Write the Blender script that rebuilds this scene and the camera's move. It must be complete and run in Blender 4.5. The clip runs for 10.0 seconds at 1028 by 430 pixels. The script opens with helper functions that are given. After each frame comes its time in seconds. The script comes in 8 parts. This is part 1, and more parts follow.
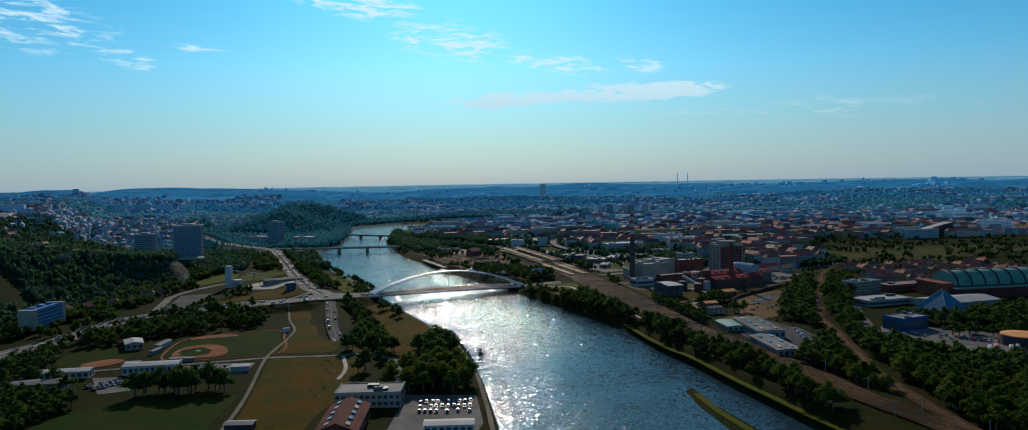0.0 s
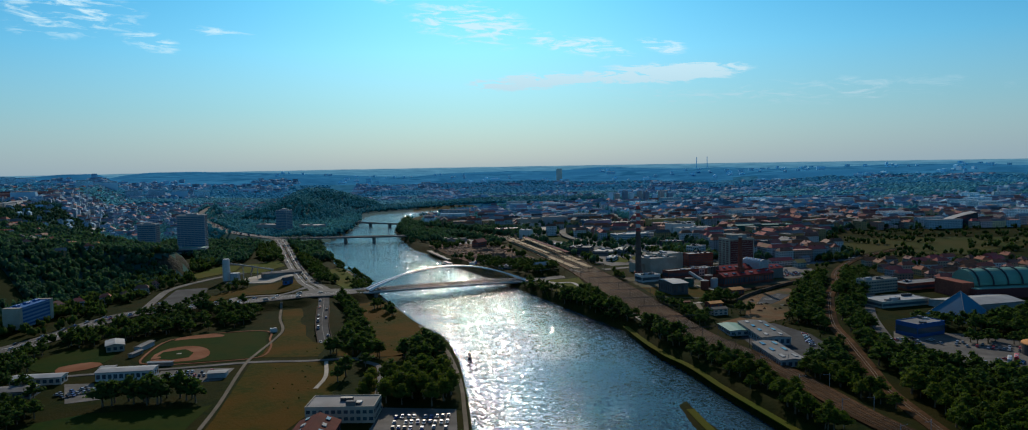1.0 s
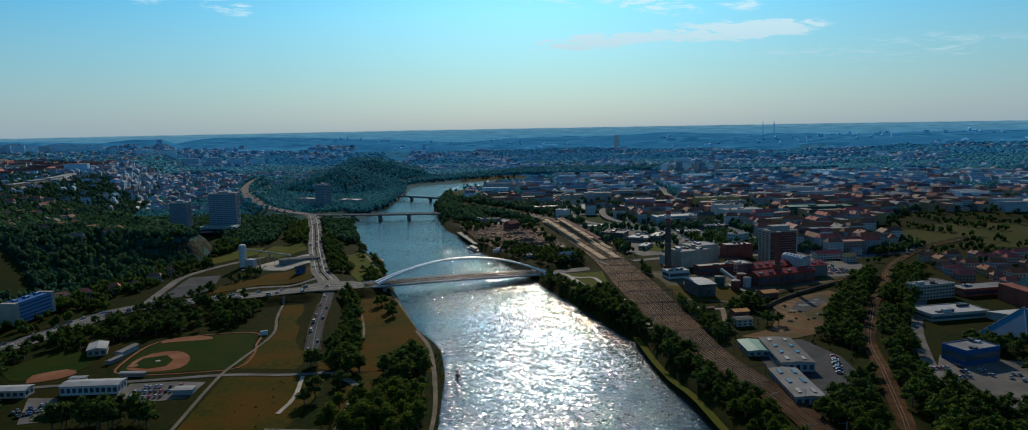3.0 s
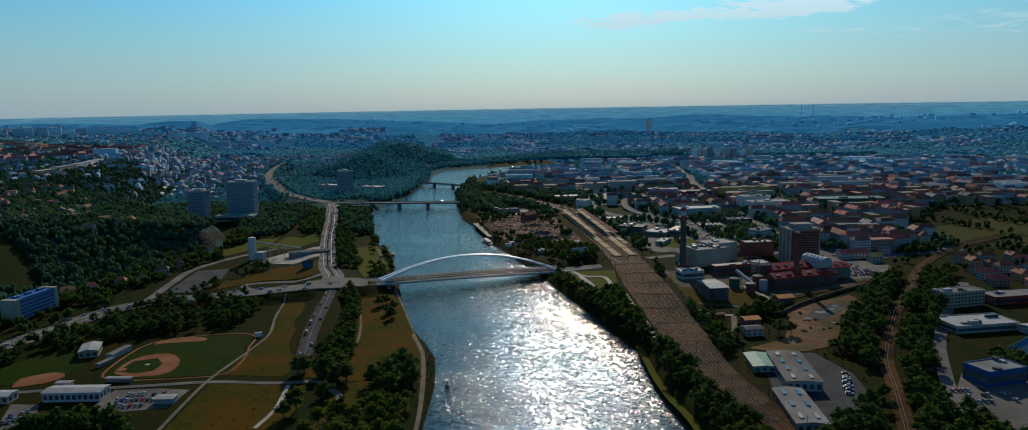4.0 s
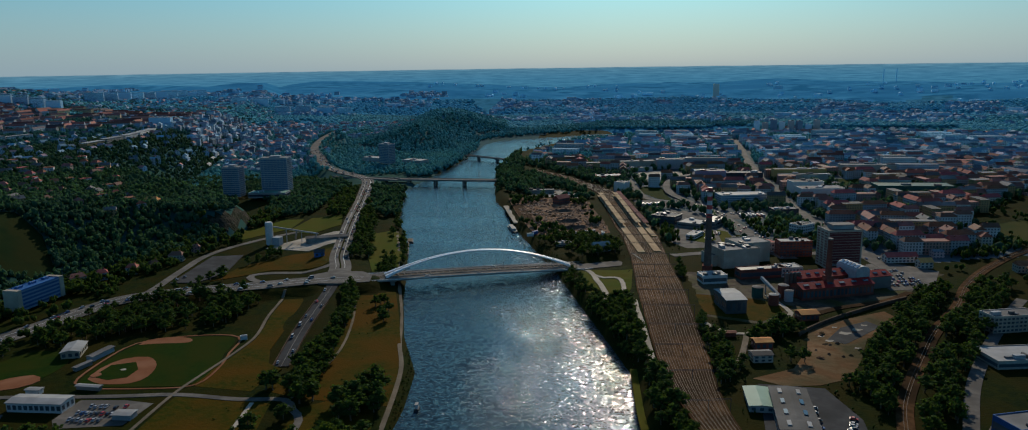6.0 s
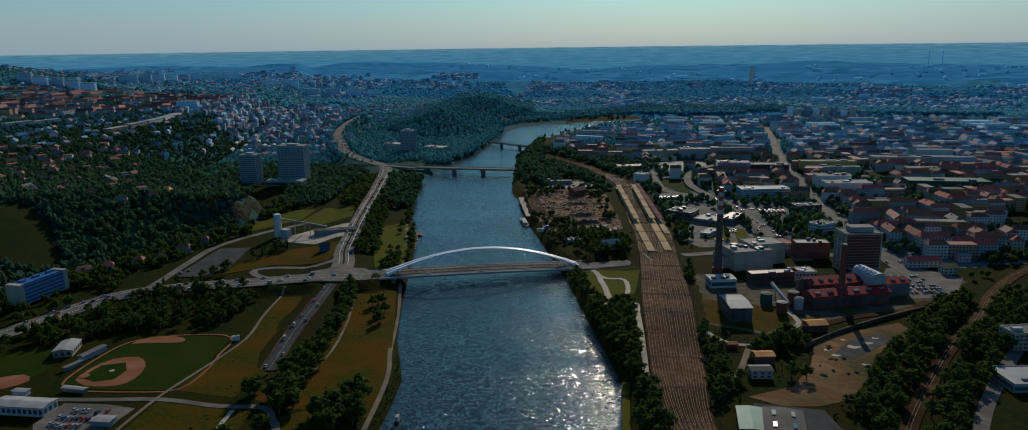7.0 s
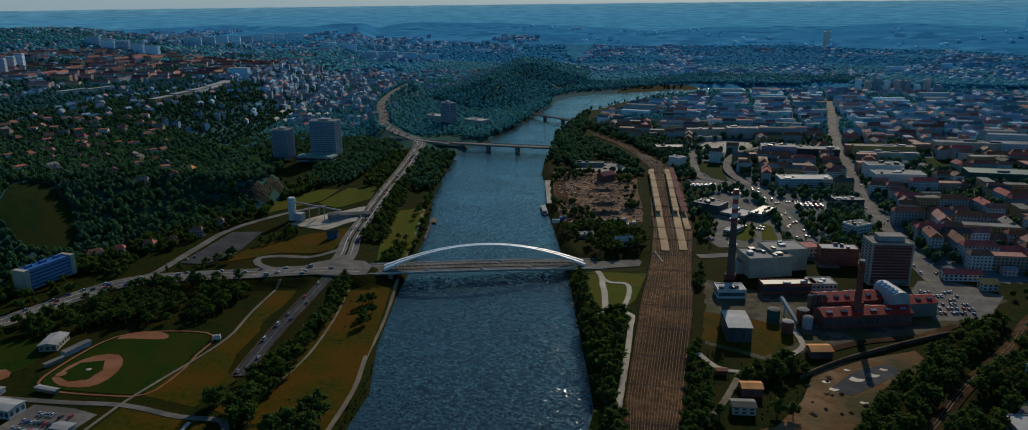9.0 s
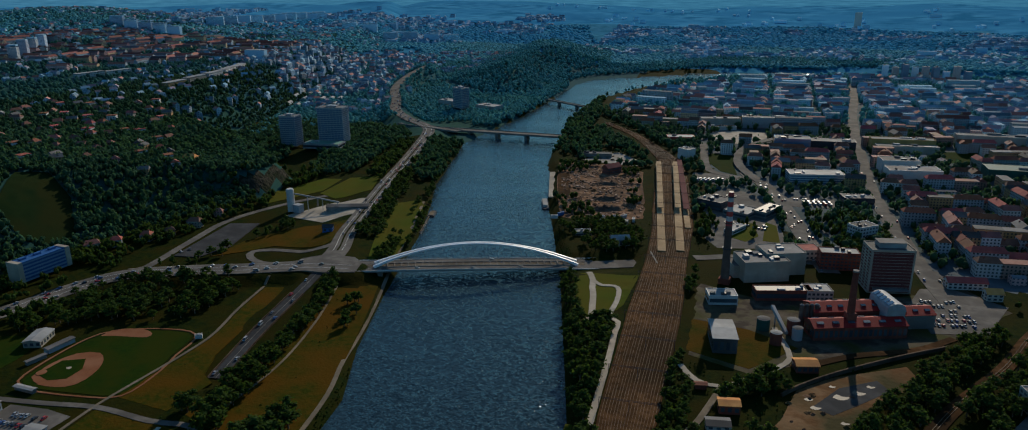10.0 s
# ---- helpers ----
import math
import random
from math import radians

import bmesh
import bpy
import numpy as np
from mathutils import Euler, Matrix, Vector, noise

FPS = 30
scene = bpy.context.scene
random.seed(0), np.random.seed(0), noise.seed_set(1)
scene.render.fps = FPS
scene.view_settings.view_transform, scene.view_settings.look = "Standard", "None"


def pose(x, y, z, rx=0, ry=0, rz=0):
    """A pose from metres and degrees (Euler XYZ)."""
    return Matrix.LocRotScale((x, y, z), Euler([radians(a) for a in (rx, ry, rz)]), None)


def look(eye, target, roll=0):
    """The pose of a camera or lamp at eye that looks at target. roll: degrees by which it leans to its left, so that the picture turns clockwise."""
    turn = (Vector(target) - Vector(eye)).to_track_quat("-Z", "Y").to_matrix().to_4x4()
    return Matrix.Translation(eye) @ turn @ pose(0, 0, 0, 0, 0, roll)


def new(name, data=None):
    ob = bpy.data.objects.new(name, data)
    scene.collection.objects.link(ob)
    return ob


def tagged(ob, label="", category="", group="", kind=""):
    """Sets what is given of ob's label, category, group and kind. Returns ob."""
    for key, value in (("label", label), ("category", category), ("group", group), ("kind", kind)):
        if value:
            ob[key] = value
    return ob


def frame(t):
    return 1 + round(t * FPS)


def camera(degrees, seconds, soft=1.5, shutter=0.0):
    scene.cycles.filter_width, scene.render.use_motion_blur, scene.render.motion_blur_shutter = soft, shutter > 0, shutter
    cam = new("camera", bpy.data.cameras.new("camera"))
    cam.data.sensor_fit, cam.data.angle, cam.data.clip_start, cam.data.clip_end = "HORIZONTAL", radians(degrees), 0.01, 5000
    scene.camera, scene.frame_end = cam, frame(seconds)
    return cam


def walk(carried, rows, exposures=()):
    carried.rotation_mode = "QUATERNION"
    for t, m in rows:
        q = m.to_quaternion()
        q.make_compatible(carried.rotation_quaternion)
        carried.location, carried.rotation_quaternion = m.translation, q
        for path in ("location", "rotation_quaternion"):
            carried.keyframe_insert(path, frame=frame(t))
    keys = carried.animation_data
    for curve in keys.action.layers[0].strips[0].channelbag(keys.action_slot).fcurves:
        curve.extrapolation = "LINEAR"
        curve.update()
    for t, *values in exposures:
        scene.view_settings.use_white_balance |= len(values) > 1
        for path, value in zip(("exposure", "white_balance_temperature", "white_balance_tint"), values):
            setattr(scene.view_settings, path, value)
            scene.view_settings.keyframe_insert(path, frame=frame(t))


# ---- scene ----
cam = camera(68.0, 10.0, soft=1.0)
PATH = [
    (0, (24.65, 0.09, 127.49), (16.61, 199.71, 118.02), -1.00),
    (0.5, (34.25, 13.98, 132.25), (23.99, 213.37, 120.59), -0.99),
    (1, (44.39, 28.02, 137.51), (30.94, 227.08, 123.54), -1.00),
    (1.5, (54.95, 42.18, 143.15), (37.66, 240.76, 126.80), -1.02),
    (2, (65.83, 56.43, 149.08), (44.28, 254.37, 130.30), -1.04),
    (2.5, (76.93, 70.72, 155.22), (50.89, 267.88, 133.95), -1.05),
    (4, (110.81, 113.67, 174.23), (70.96, 307.53, 145.39), -1.00),
    (4.5, (122.10, 127.95, 180.61), (77.71, 320.42, 149.23), -0.96),
    (5, (133.32, 142.19, 186.95), (84.45, 333.14, 153.04), -0.92),
    (5.5, (144.44, 156.38, 193.26), (91.14, 345.67, 156.81), -0.87),
    (7, (177.18, 198.73, 211.97), (110.78, 382.17, 167.92), -0.75),
    (7.5, (187.92, 212.80, 218.22), (117.24, 393.99, 171.60), -0.73),
    (8, (198.62, 226.87, 224.53), (123.75, 405.69, 175.34), -0.71),
    (8.5, (209.32, 240.97, 230.98), (130.45, 417.31, 179.16), -0.69),
    (9, (220.09, 255.12, 237.63), (137.50, 428.93, 183.13), -0.66),
    (9.5, (230.98, 269.37, 244.56), (145.11, 440.68, 187.31), -0.62),
    (10, (242.09, 283.73, 251.86), (153.54, 452.70, 191.78), -0.53),
]

walk(cam, [(t, look(eye, target, roll)) for t, eye, target, roll in PATH],
     [(0, -0.36, 5750, 10), (2.5, -0.37, 5850, 10), (5.5, -0.44, 5950, 10), (7.5, -0.5, 6000, 10), (9, -0.5, 6000, 10), (10, -0.48, 6000, 10)])

# ---- daylight: low sun ahead, slightly hazy blue sky with thin cloud ----
SUN_ELEV, SUN_AZ = 26.0, -7.0
world = bpy.data.worlds.new("sky")
scene.world = world
world.use_nodes = True
wt = world.node_tree
wt.nodes.clear()


def wn(kind, **kw):
    n = wt.nodes.new(kind)
    for k, v in kw.items():
        if k == "op":
            n.operation = v
        else:
            n.inputs[int(k[1:])].default_value = v
    return n


def wmath(op, a, b=None):
    n = wt.nodes.new("ShaderNodeMath")
    n.operation = op
    for i, v in enumerate((a, b)):
        if v is None:
            continue
        if isinstance(v, (int, float)):
            n.inputs[i].default_value = v
        else:
            wt.links.new(v, n.inputs[i])
    return n.outputs[0]


def wramp(fac, stops):
    n = wt.nodes.new("ShaderNodeValToRGB")
    el = n.color_ramp.elements
    while len(el) < len(stops):
        el.new(0.5)
    for e, (p, c) in zip(el, stops):
        e.position, e.color = p, (*c, 1) if len(c) == 3 else c
    wt.links.new(fac, n.inputs[0])
    return n.outputs[0]


def wmix(fac, a, b):
    n = wt.nodes.new("ShaderNodeMix")
    n.data_type = "RGBA"
    for sock, v in ((n.inputs[0], fac), (n.inputs[6], a), (n.inputs[7], b)):
        if isinstance(v, tuple):
            sock.default_value = (*v, 1)
        elif isinstance(v, (int, float)):
            sock.default_value = v
        else:
            wt.links.new(v, sock)
    return n.outputs[2]


sky = wt.nodes.new("ShaderNodeTexSky")
sky.sky_type, sky.sun_disc = "NISHITA", False
sky.sun_elevation, sky.sun_rotation = radians(SUN_ELEV), radians(SUN_AZ)
sky.altitude, sky.air_density, sky.dust_density, sky.ozone_density = 250, 1.0, 0.6, 3.0
coord = wt.nodes.new("ShaderNodeTexCoord")
sep = wt.nodes.new("ShaderNodeSeparateXYZ")
wt.links.new(coord.outputs["Generated"], sep.inputs[0])
up = sep.outputs[2]
# thin clouds: drifting wisps inside long, tilted patches of the sky, in degrees of azimuth and elevation
azim = wmath("MULTIPLY", wmath("ARCTAN2", sep.outputs[0], sep.outputs[1]), 57.2958)
elev = wmath("MULTIPLY", wmath("ARCSINE", up), 57.2958)
comb = wt.nodes.new("ShaderNodeCombineXYZ")
wt.links.new(wmath("ADD", wmath("MULTIPLY", azim, 0.42), wmath("MULTIPLY", elev, 0.50)), comb.inputs[0])
wt.links.new(wmath("MULTIPLY", elev, 2.1), comb.inputs[1])
wisp = wn("ShaderNodeTexNoise", _2=1.0, _3=9.0, _4=0.66)
wt.links.new(comb.outputs[0], wisp.inputs["Vector"])
wisp.inputs["Distortion"].default_value = 0.7
cloud = None
for a0, e0, a1, e1, thick, dense in ((-18.5, 13.6, -8.6, 11.9, 1.0, 1.0), (-11.4, 10.9, -2.4, 9.4, 1.5, 0.85), (-3.5, 9.3, 5.0, 7.8, 0.7, 0.9), (-7.0, 5.7, 2.2, 6.1, 0.6, 1.6),
                                     (0.2, 6.0, 13.5, 6.4, 0.75, 1.6), (8.6, 6.4, 12.6, 6.1, 0.5, 0.9), (-38.0, 11.2, -31.0, 10.4, 1.5, 0.7), (-37.0, 9.1, -29.2, 10.1, 1.1, 0.65),
                                     (-30.2, 8.7, -27.5, 8.1, 0.6, 0.8), (5.6, 8.5, 8.8, 7.9, 0.55, 0.75), (18.4, 4.9, 22.2, 4.2, 0.7, 0.6), (-26.0, 9.4, -22.5, 9.0, 0.4, 0.6), (1.0, 4.6, 30.0, 4.4, 0.8, 0.4)):
    half, turn_ = math.hypot(a1 - a0, e1 - e0) / 2 + 0.6, math.atan2(e1 - e0, a1 - a0)
    da, de = wmath("SUBTRACT", azim, (a0 + a1) / 2), wmath("SUBTRACT", elev, (e0 + e1) / 2)
    u = wmath("DIVIDE", wmath("ADD", wmath("MULTIPLY", da, math.cos(turn_)), wmath("MULTIPLY", de, math.sin(turn_))), half)
    v = wmath("DIVIDE", wmath("SUBTRACT", wmath("MULTIPLY", de, math.cos(turn_)), wmath("MULTIPLY", da, math.sin(turn_))), thick * 1.25)
    core = wmath("SUBTRACT", 1.0, wmath("ADD", wmath("POWER", wmath("ABSOLUTE", u), 3.0), wmath("MULTIPLY", v, v)))
    core = wmath("MULTIPLY", wmath("MAXIMUM", core, 0.0), dense)
    cloud = core if cloud is None else wmath("MAXIMUM", cloud, core)
torn = wmath("MULTIPLY", wmath("MAXIMUM", wmath("ADD", wmath("MULTIPLY", wmath("SUBTRACT", wisp.outputs[0], 0.54), 5.5), wmath("MULTIPLY", cloud, 0.62)), 0.0), cloud)
cloud = wmath("MINIMUM", wmath("MULTIPLY", torn, 1.6), 0.88)
high = wramp(up, [(0.0, (0.85, 1.0, 1.0)), (0.07, (0.58, 0.98, 1.02)), (0.24, (0.30, 0.95, 1.09)), (0.5, (0.85, 1.15, 1.2))])
tint = wmix(1.0, sky.outputs[0], high)
wt.nodes[-1].blend_type = "MULTIPLY"
clear = wmix(cloud, tint, (9.4, 11.8, 11.7))
# thin milky layer close to the horizon, then the hazy blue distance beneath it
low = wramp(wmath("ADD", wmath("MULTIPLY", up, 2.0), 0.5), [(0.485, (1, 1, 1)), (0.78, (0, 0, 0))])
hazy = wmix(wmath("MULTIPLY", low, 0.88), clear, (3.7, 5.0, 5.6))
# hazy far country painted under the horizon, past the end of the ground sheet
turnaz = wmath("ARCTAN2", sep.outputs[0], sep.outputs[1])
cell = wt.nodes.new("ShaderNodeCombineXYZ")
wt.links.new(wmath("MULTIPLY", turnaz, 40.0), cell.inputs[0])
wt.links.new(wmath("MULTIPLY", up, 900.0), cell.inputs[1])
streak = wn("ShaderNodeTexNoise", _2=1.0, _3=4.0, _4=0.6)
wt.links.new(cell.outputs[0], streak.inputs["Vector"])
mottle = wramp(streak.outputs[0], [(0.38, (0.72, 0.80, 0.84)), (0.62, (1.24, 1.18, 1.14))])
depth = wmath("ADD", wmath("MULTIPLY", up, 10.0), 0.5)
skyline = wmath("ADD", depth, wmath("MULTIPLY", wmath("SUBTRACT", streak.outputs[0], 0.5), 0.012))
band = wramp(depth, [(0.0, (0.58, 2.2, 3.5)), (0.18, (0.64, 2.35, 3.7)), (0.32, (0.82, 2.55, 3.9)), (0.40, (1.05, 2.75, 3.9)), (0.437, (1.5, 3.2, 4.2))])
hazy_land_tone = wmix(1.0, band, mottle)
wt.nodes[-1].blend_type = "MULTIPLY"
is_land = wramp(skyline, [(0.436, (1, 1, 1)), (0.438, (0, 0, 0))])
full = wmix(is_land, hazy, hazy_land_tone)
bg = wt.nodes.new("ShaderNodeBackground")
bg.inputs[1].default_value = 0.096
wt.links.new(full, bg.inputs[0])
wt.links.new(bg.outputs[0], wt.nodes.new("ShaderNodeOutputWorld").inputs[0])

sun = new("sun", bpy.data.lights.new("sun", "SUN"))
sun.data.energy, sun.data.angle, sun.data.color = 4.9, radians(0.6), (1.0, 0.83, 0.60)
ce = math.cos(radians(SUN_ELEV))
TO_SUN = Vector((math.sin(radians(SUN_AZ)) * ce, math.cos(radians(SUN_AZ)) * ce, math.sin(radians(SUN_ELEV))))
sun.matrix_world = look((0, 0, 900), Vector((0, 0, 900)) - TO_SUN)

# ---- materials ----
def surface(name, a, b, c=None, rough=0.9, fine=0.5, broad=0.03, bump=0.0, bump_scale=1.0, metal=0.0, vary=0.0, spec=0.3, lo=0.35, hi=0.65):
    """Two or three base colours mixed by a fine and a broad noise in world metres, with relief and per-object variation."""
    m = bpy.data.materials.new(name)
    m.use_nodes = True
    nt = m.node_tree
    p = nt.nodes["Principled BSDF"]
    geo = nt.nodes.new("ShaderNodeNewGeometry")

    def noisy(scale, detail=4.0):
        n = nt.nodes.new("ShaderNodeTexNoise")
        n.inputs["Scale"].default_value, n.inputs["Detail"].default_value = scale, detail
        nt.links.new(geo.outputs["Position"], n.inputs["Vector"])
        return n.outputs[0]

    def ramp(sock, lo_, hi_):
        n = nt.nodes.new("ShaderNodeMapRange")
        n.inputs[1].default_value, n.inputs[2].default_value = lo_, hi_
        nt.links.new(sock, n.inputs[0])
        return n.outputs[0]

    def mix(fac, x, y):
        n = nt.nodes.new("ShaderNodeMix")
        n.data_type = "RGBA"
        nt.links.new(fac, n.inputs[0])
        for s, v in ((n.inputs[6], x), (n.inputs[7], y)):
            if isinstance(v, tuple):
                s.default_value = (*v, 1)
            else:
                nt.links.new(v, s)
        return n.outputs[2]

    col = mix(ramp(noisy(fine), lo, hi), a, b)
    col = mix(ramp(noisy(broad, 3.0), 0.4, 0.62), col, c if c else tuple(0.5 * (x + y) for x, y in zip(a, b)))
    if vary:
        info = nt.nodes.new("ShaderNodeObjectInfo")
        hsv = nt.nodes.new("ShaderNodeHueSaturation")
        vr = nt.nodes.new("ShaderNodeMapRange")
        vr.inputs[3].default_value, vr.inputs[4].default_value = 1 - vary, 1 + vary
        nt.links.new(info.outputs["Random"], vr.inputs[0])
        nt.links.new(vr.outputs[0], hsv.inputs["Value"])
        hr = nt.nodes.new("ShaderNodeMapRange")
        hr.inputs[3].default_value, hr.inputs[4].default_value = 0.5 + 0.06 * vary, 0.5 - 0.06 * vary
        nt.links.new(info.outputs["Random"], hr.inputs[0])
        nt.links.new(hr.outputs[0], hsv.inputs["Hue"])
        nt.links.new(col, hsv.inputs["Color"])
        col = hsv.outputs[0]
    nt.links.new(col, p.inputs["Base Color"])
    p.inputs["Roughness"].default_value, p.inputs["Metallic"].default_value = rough, metal
    p.inputs["Specular IOR Level"].default_value = spec
    if bump:
        b_ = nt.nodes.new("ShaderNodeBump")
        b_.inputs["Strength"].default_value, b_.inputs["Distance"].default_value = 1.0, bump
        nt.links.new(noisy(bump_scale), b_.inputs["Height"])
        nt.links.new(b_.outputs[0], p.inputs["Normal"])
    return m


def island_vary(m, amount):
    """Random value per loose piece, for joined stuff."""
    nt = m.node_tree
    p = nt.nodes["Principled BSDF"]
    link = p.inputs["Base Color"].links[0]
    src = link.from_socket
    geo = nt.nodes.new("ShaderNodeNewGeometry")
    vr = nt.nodes.new("ShaderNodeMapRange")
    vr.inputs[3].default_value, vr.inputs[4].default_value = 1 - amount, 1 + amount
    nt.links.new(geo.outputs["Random Per Island"], vr.inputs[0])
    hsv = nt.nodes.new("ShaderNodeHueSaturation")
    nt.links.new(vr.outputs[0], hsv.inputs["Value"])
    nt.links.new(src, hsv.inputs["Color"])
    nt.links.new(hsv.outputs[0], p.inputs["Base Color"])
    return m


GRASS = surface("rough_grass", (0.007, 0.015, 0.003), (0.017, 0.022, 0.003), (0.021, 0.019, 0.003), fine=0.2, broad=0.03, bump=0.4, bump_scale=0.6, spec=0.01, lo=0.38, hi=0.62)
MEADOW = surface("dry_meadow", (0.055, 0.039, 0.004), (0.026, 0.033, 0.003), (0.070, 0.037, 0.004), fine=0.22, broad=0.028, bump=0.4, bump_scale=0.6, spec=0.01, lo=0.36, hi=0.62)
FIELD = surface("olive_field", (0.046, 0.048, 0.012), (0.032, 0.043, 0.012), (0.056, 0.050, 0.015), fine=0.05, broad=0.015, spec=0.01)
LAWN = surface("mown_lawn", (0.009, 0.025, 0.003), (0.016, 0.033, 0.003), (0.022, 0.030, 0.003), fine=0.3, broad=0.04, spec=0.01)
DIRT = surface("infield_clay", (0.20, 0.086, 0.042), (0.17, 0.070, 0.036), (0.24, 0.115, 0.064), fine=0.4, broad=0.05, spec=0.01)
TARMAC = surface("dark_tarmac", (0.040, 0.042, 0.045), (0.058, 0.060, 0.063), (0.032, 0.034, 0.036), rough=0.9, fine=0.18, broad=0.05, spec=0.05)
ASPHALT = surface("asphalt", (0.108, 0.099, 0.087), (0.158, 0.145, 0.128), (0.086, 0.080, 0.072), rough=0.9, fine=0.18, broad=0.05, spec=0.06)
CONCRETE = surface("concrete", (0.20, 0.185, 0.165), (0.26, 0.24, 0.215), (0.155, 0.145, 0.13), rough=0.85, fine=0.4, broad=0.05, spec=0.1)
PALE = surface("pale_paving", (0.34, 0.30, 0.24), (0.42, 0.37, 0.30), (0.27, 0.24, 0.19), rough=0.85, fine=0.3, broad=0.06, spec=0.04)
GRAVEL = surface("gravel", (0.16, 0.13, 0.092), (0.21, 0.175, 0.13), (0.125, 0.105, 0.075), fine=0.5, broad=0.05, spec=0.02)
BALLAST = surface("rusty_ballast", (0.058, 0.030, 0.013), (0.096, 0.051, 0.023), (0.030, 0.018, 0.009), fine=0.2, broad=0.02, spec=0.01, lo=0.42, hi=0.58)
RAIL = surface("rail_steel", (0.125, 0.080, 0.048), (0.175, 0.118, 0.075), (0.088, 0.056, 0.034), rough=0.6, fine=0.06, broad=0.012, spec=0.12)
EARTH = surface("bare_earth", (0.120, 0.064, 0.028), (0.20, 0.120, 0.062), (0.058, 0.050, 0.022), fine=0.07, broad=0.035, bump=0.5, bump_scale=0.25, spec=0.02, lo=0.42, hi=0.58)
TAN = surface("tan_rubble_ground", (0.135, 0.070, 0.036), (0.26, 0.155, 0.092), (0.080, 0.050, 0.033), fine=0.16, broad=0.05, bump=0.6, bump_scale=0.3, spec=0.02, lo=0.42, hi=0.58)
PLATFORM = surface("tan_platform", (0.36, 0.25, 0.135), (0.43, 0.31, 0.18), (0.30, 0.21, 0.115), rough=0.85, fine=0.3, broad=0.06, spec=0.04)
SPOIL = surface("dark_spoil", (0.050, 0.037, 0.028), (0.085, 0.062, 0.046), (0.12, 0.085, 0.06), fine=0.3, broad=0.06, bump=0.4, bump_scale=0.6, spec=0.02)
WHITE = surface("white_steel_paint", (0.80, 0.80, 0.79), (0.72, 0.72, 0.72), rough=0.4, fine=0.3, spec=0.5)
PAINT_LINE = surface("road_marking", (0.70, 0.70, 0.67), (0.55, 0.55, 0.52), rough=0.7, fine=0.6)
BARK = surface("bark", (0.10, 0.07, 0.045), (0.15, 0.11, 0.075), fine=1.5)
LEAF = surface("broadleaf_foliage", (0.027, 0.053, 0.009), (0.048, 0.076, 0.012), (0.039, 0.060, 0.011), rough=0.8, fine=0.7, broad=0.05, vary=0.3, spec=0.02)
LEAF_MASS = island_vary(surface("woodland_foliage", (0.023, 0.048, 0.011), (0.040, 0.068, 0.014), (0.031, 0.058, 0.016), rough=0.8, fine=0.45, broad=0.02, bump=0.4, bump_scale=0.8, spec=0.02), 0.3)
# blue haze of distance mixed into the next five leaf colours, least in the last
LEAF_FAR_HAZE = island_vary(surface("far_hazy_foliage", (0.100, 0.350, 0.480), (0.128, 0.400, 0.530), (0.110, 0.375, 0.520), rough=0.9, fine=0.05, broad=0.004, spec=0.01), 0.12)
LEAF_BEND_HAZE = island_vary(surface("bend_hazy_foliage", (0.076, 0.245, 0.275), (0.102, 0.295, 0.320), (0.086, 0.275, 0.335), rough=0.9, fine=0.08, broad=0.006, spec=0.01), 0.16)
LEAF_MID_HAZE = island_vary(surface("hillside_hazy_foliage", (0.067, 0.208, 0.208), (0.092, 0.252, 0.246), (0.079, 0.242, 0.268), rough=0.9, fine=0.2, broad=0.01, spec=0.01), 0.22)
LEAF_PLATEAU_HAZE = island_vary(surface("plateau_hazy_foliage", (0.034, 0.100, 0.080), (0.048, 0.124, 0.094), (0.042, 0.118, 0.106), rough=0.9, fine=0.2, broad=0.01, spec=0.01), 0.22)
LEAF_HILL_HAZE = island_vary(surface("slope_hazy_foliage", (0.027, 0.068, 0.032), (0.042, 0.090, 0.039), (0.035, 0.082, 0.048), rough=0.8, fine=0.45, broad=0.02, spec=0.02), 0.3)
DARK_TURF = surface("dark_olive_turf", (0.009, 0.022, 0.007), (0.014, 0.027, 0.008), (0.020, 0.025, 0.007), fine=0.08, broad=0.03, spec=0.01)
VERGE = surface("green_verge", (0.062, 0.074, 0.008), (0.046, 0.068, 0.007), (0.072, 0.068, 0.009), fine=0.08, broad=0.02, spec=0.01)
# woodland floor, its colour shifted to blue-green by painted-in haze
WOOD_FLOOR_HAZE = surface("hazy_wood_floor", (0.020, 0.062, 0.050), (0.030, 0.076, 0.058), (0.026, 0.074, 0.072), fine=0.1, broad=0.01, spec=0.01)
WET_MUD = surface("wet_mud", (0.060, 0.050, 0.040), (0.095, 0.082, 0.066), rough=0.5, fine=0.3, spec=0.1)
ROCK = surface("cliff_rock", (0.024, 0.024, 0.018), (0.058, 0.050, 0.038), (0.014, 0.020, 0.010), fine=0.22, broad=0.06, bump=3.0, bump_scale=0.25, spec=0.02, lo=0.44, hi=0.56)
STACK = surface("dark_stack_concrete", (0.11, 0.080, 0.066), (0.15, 0.11, 0.09), (0.085, 0.065, 0.055), rough=0.85, fine=0.3, broad=0.06, spec=0.08)
BRICK = surface("red_brick", (0.18, 0.052, 0.035), (0.23, 0.075, 0.05), (0.13, 0.045, 0.032), fine=0.6, broad=0.08, spec=0.08)
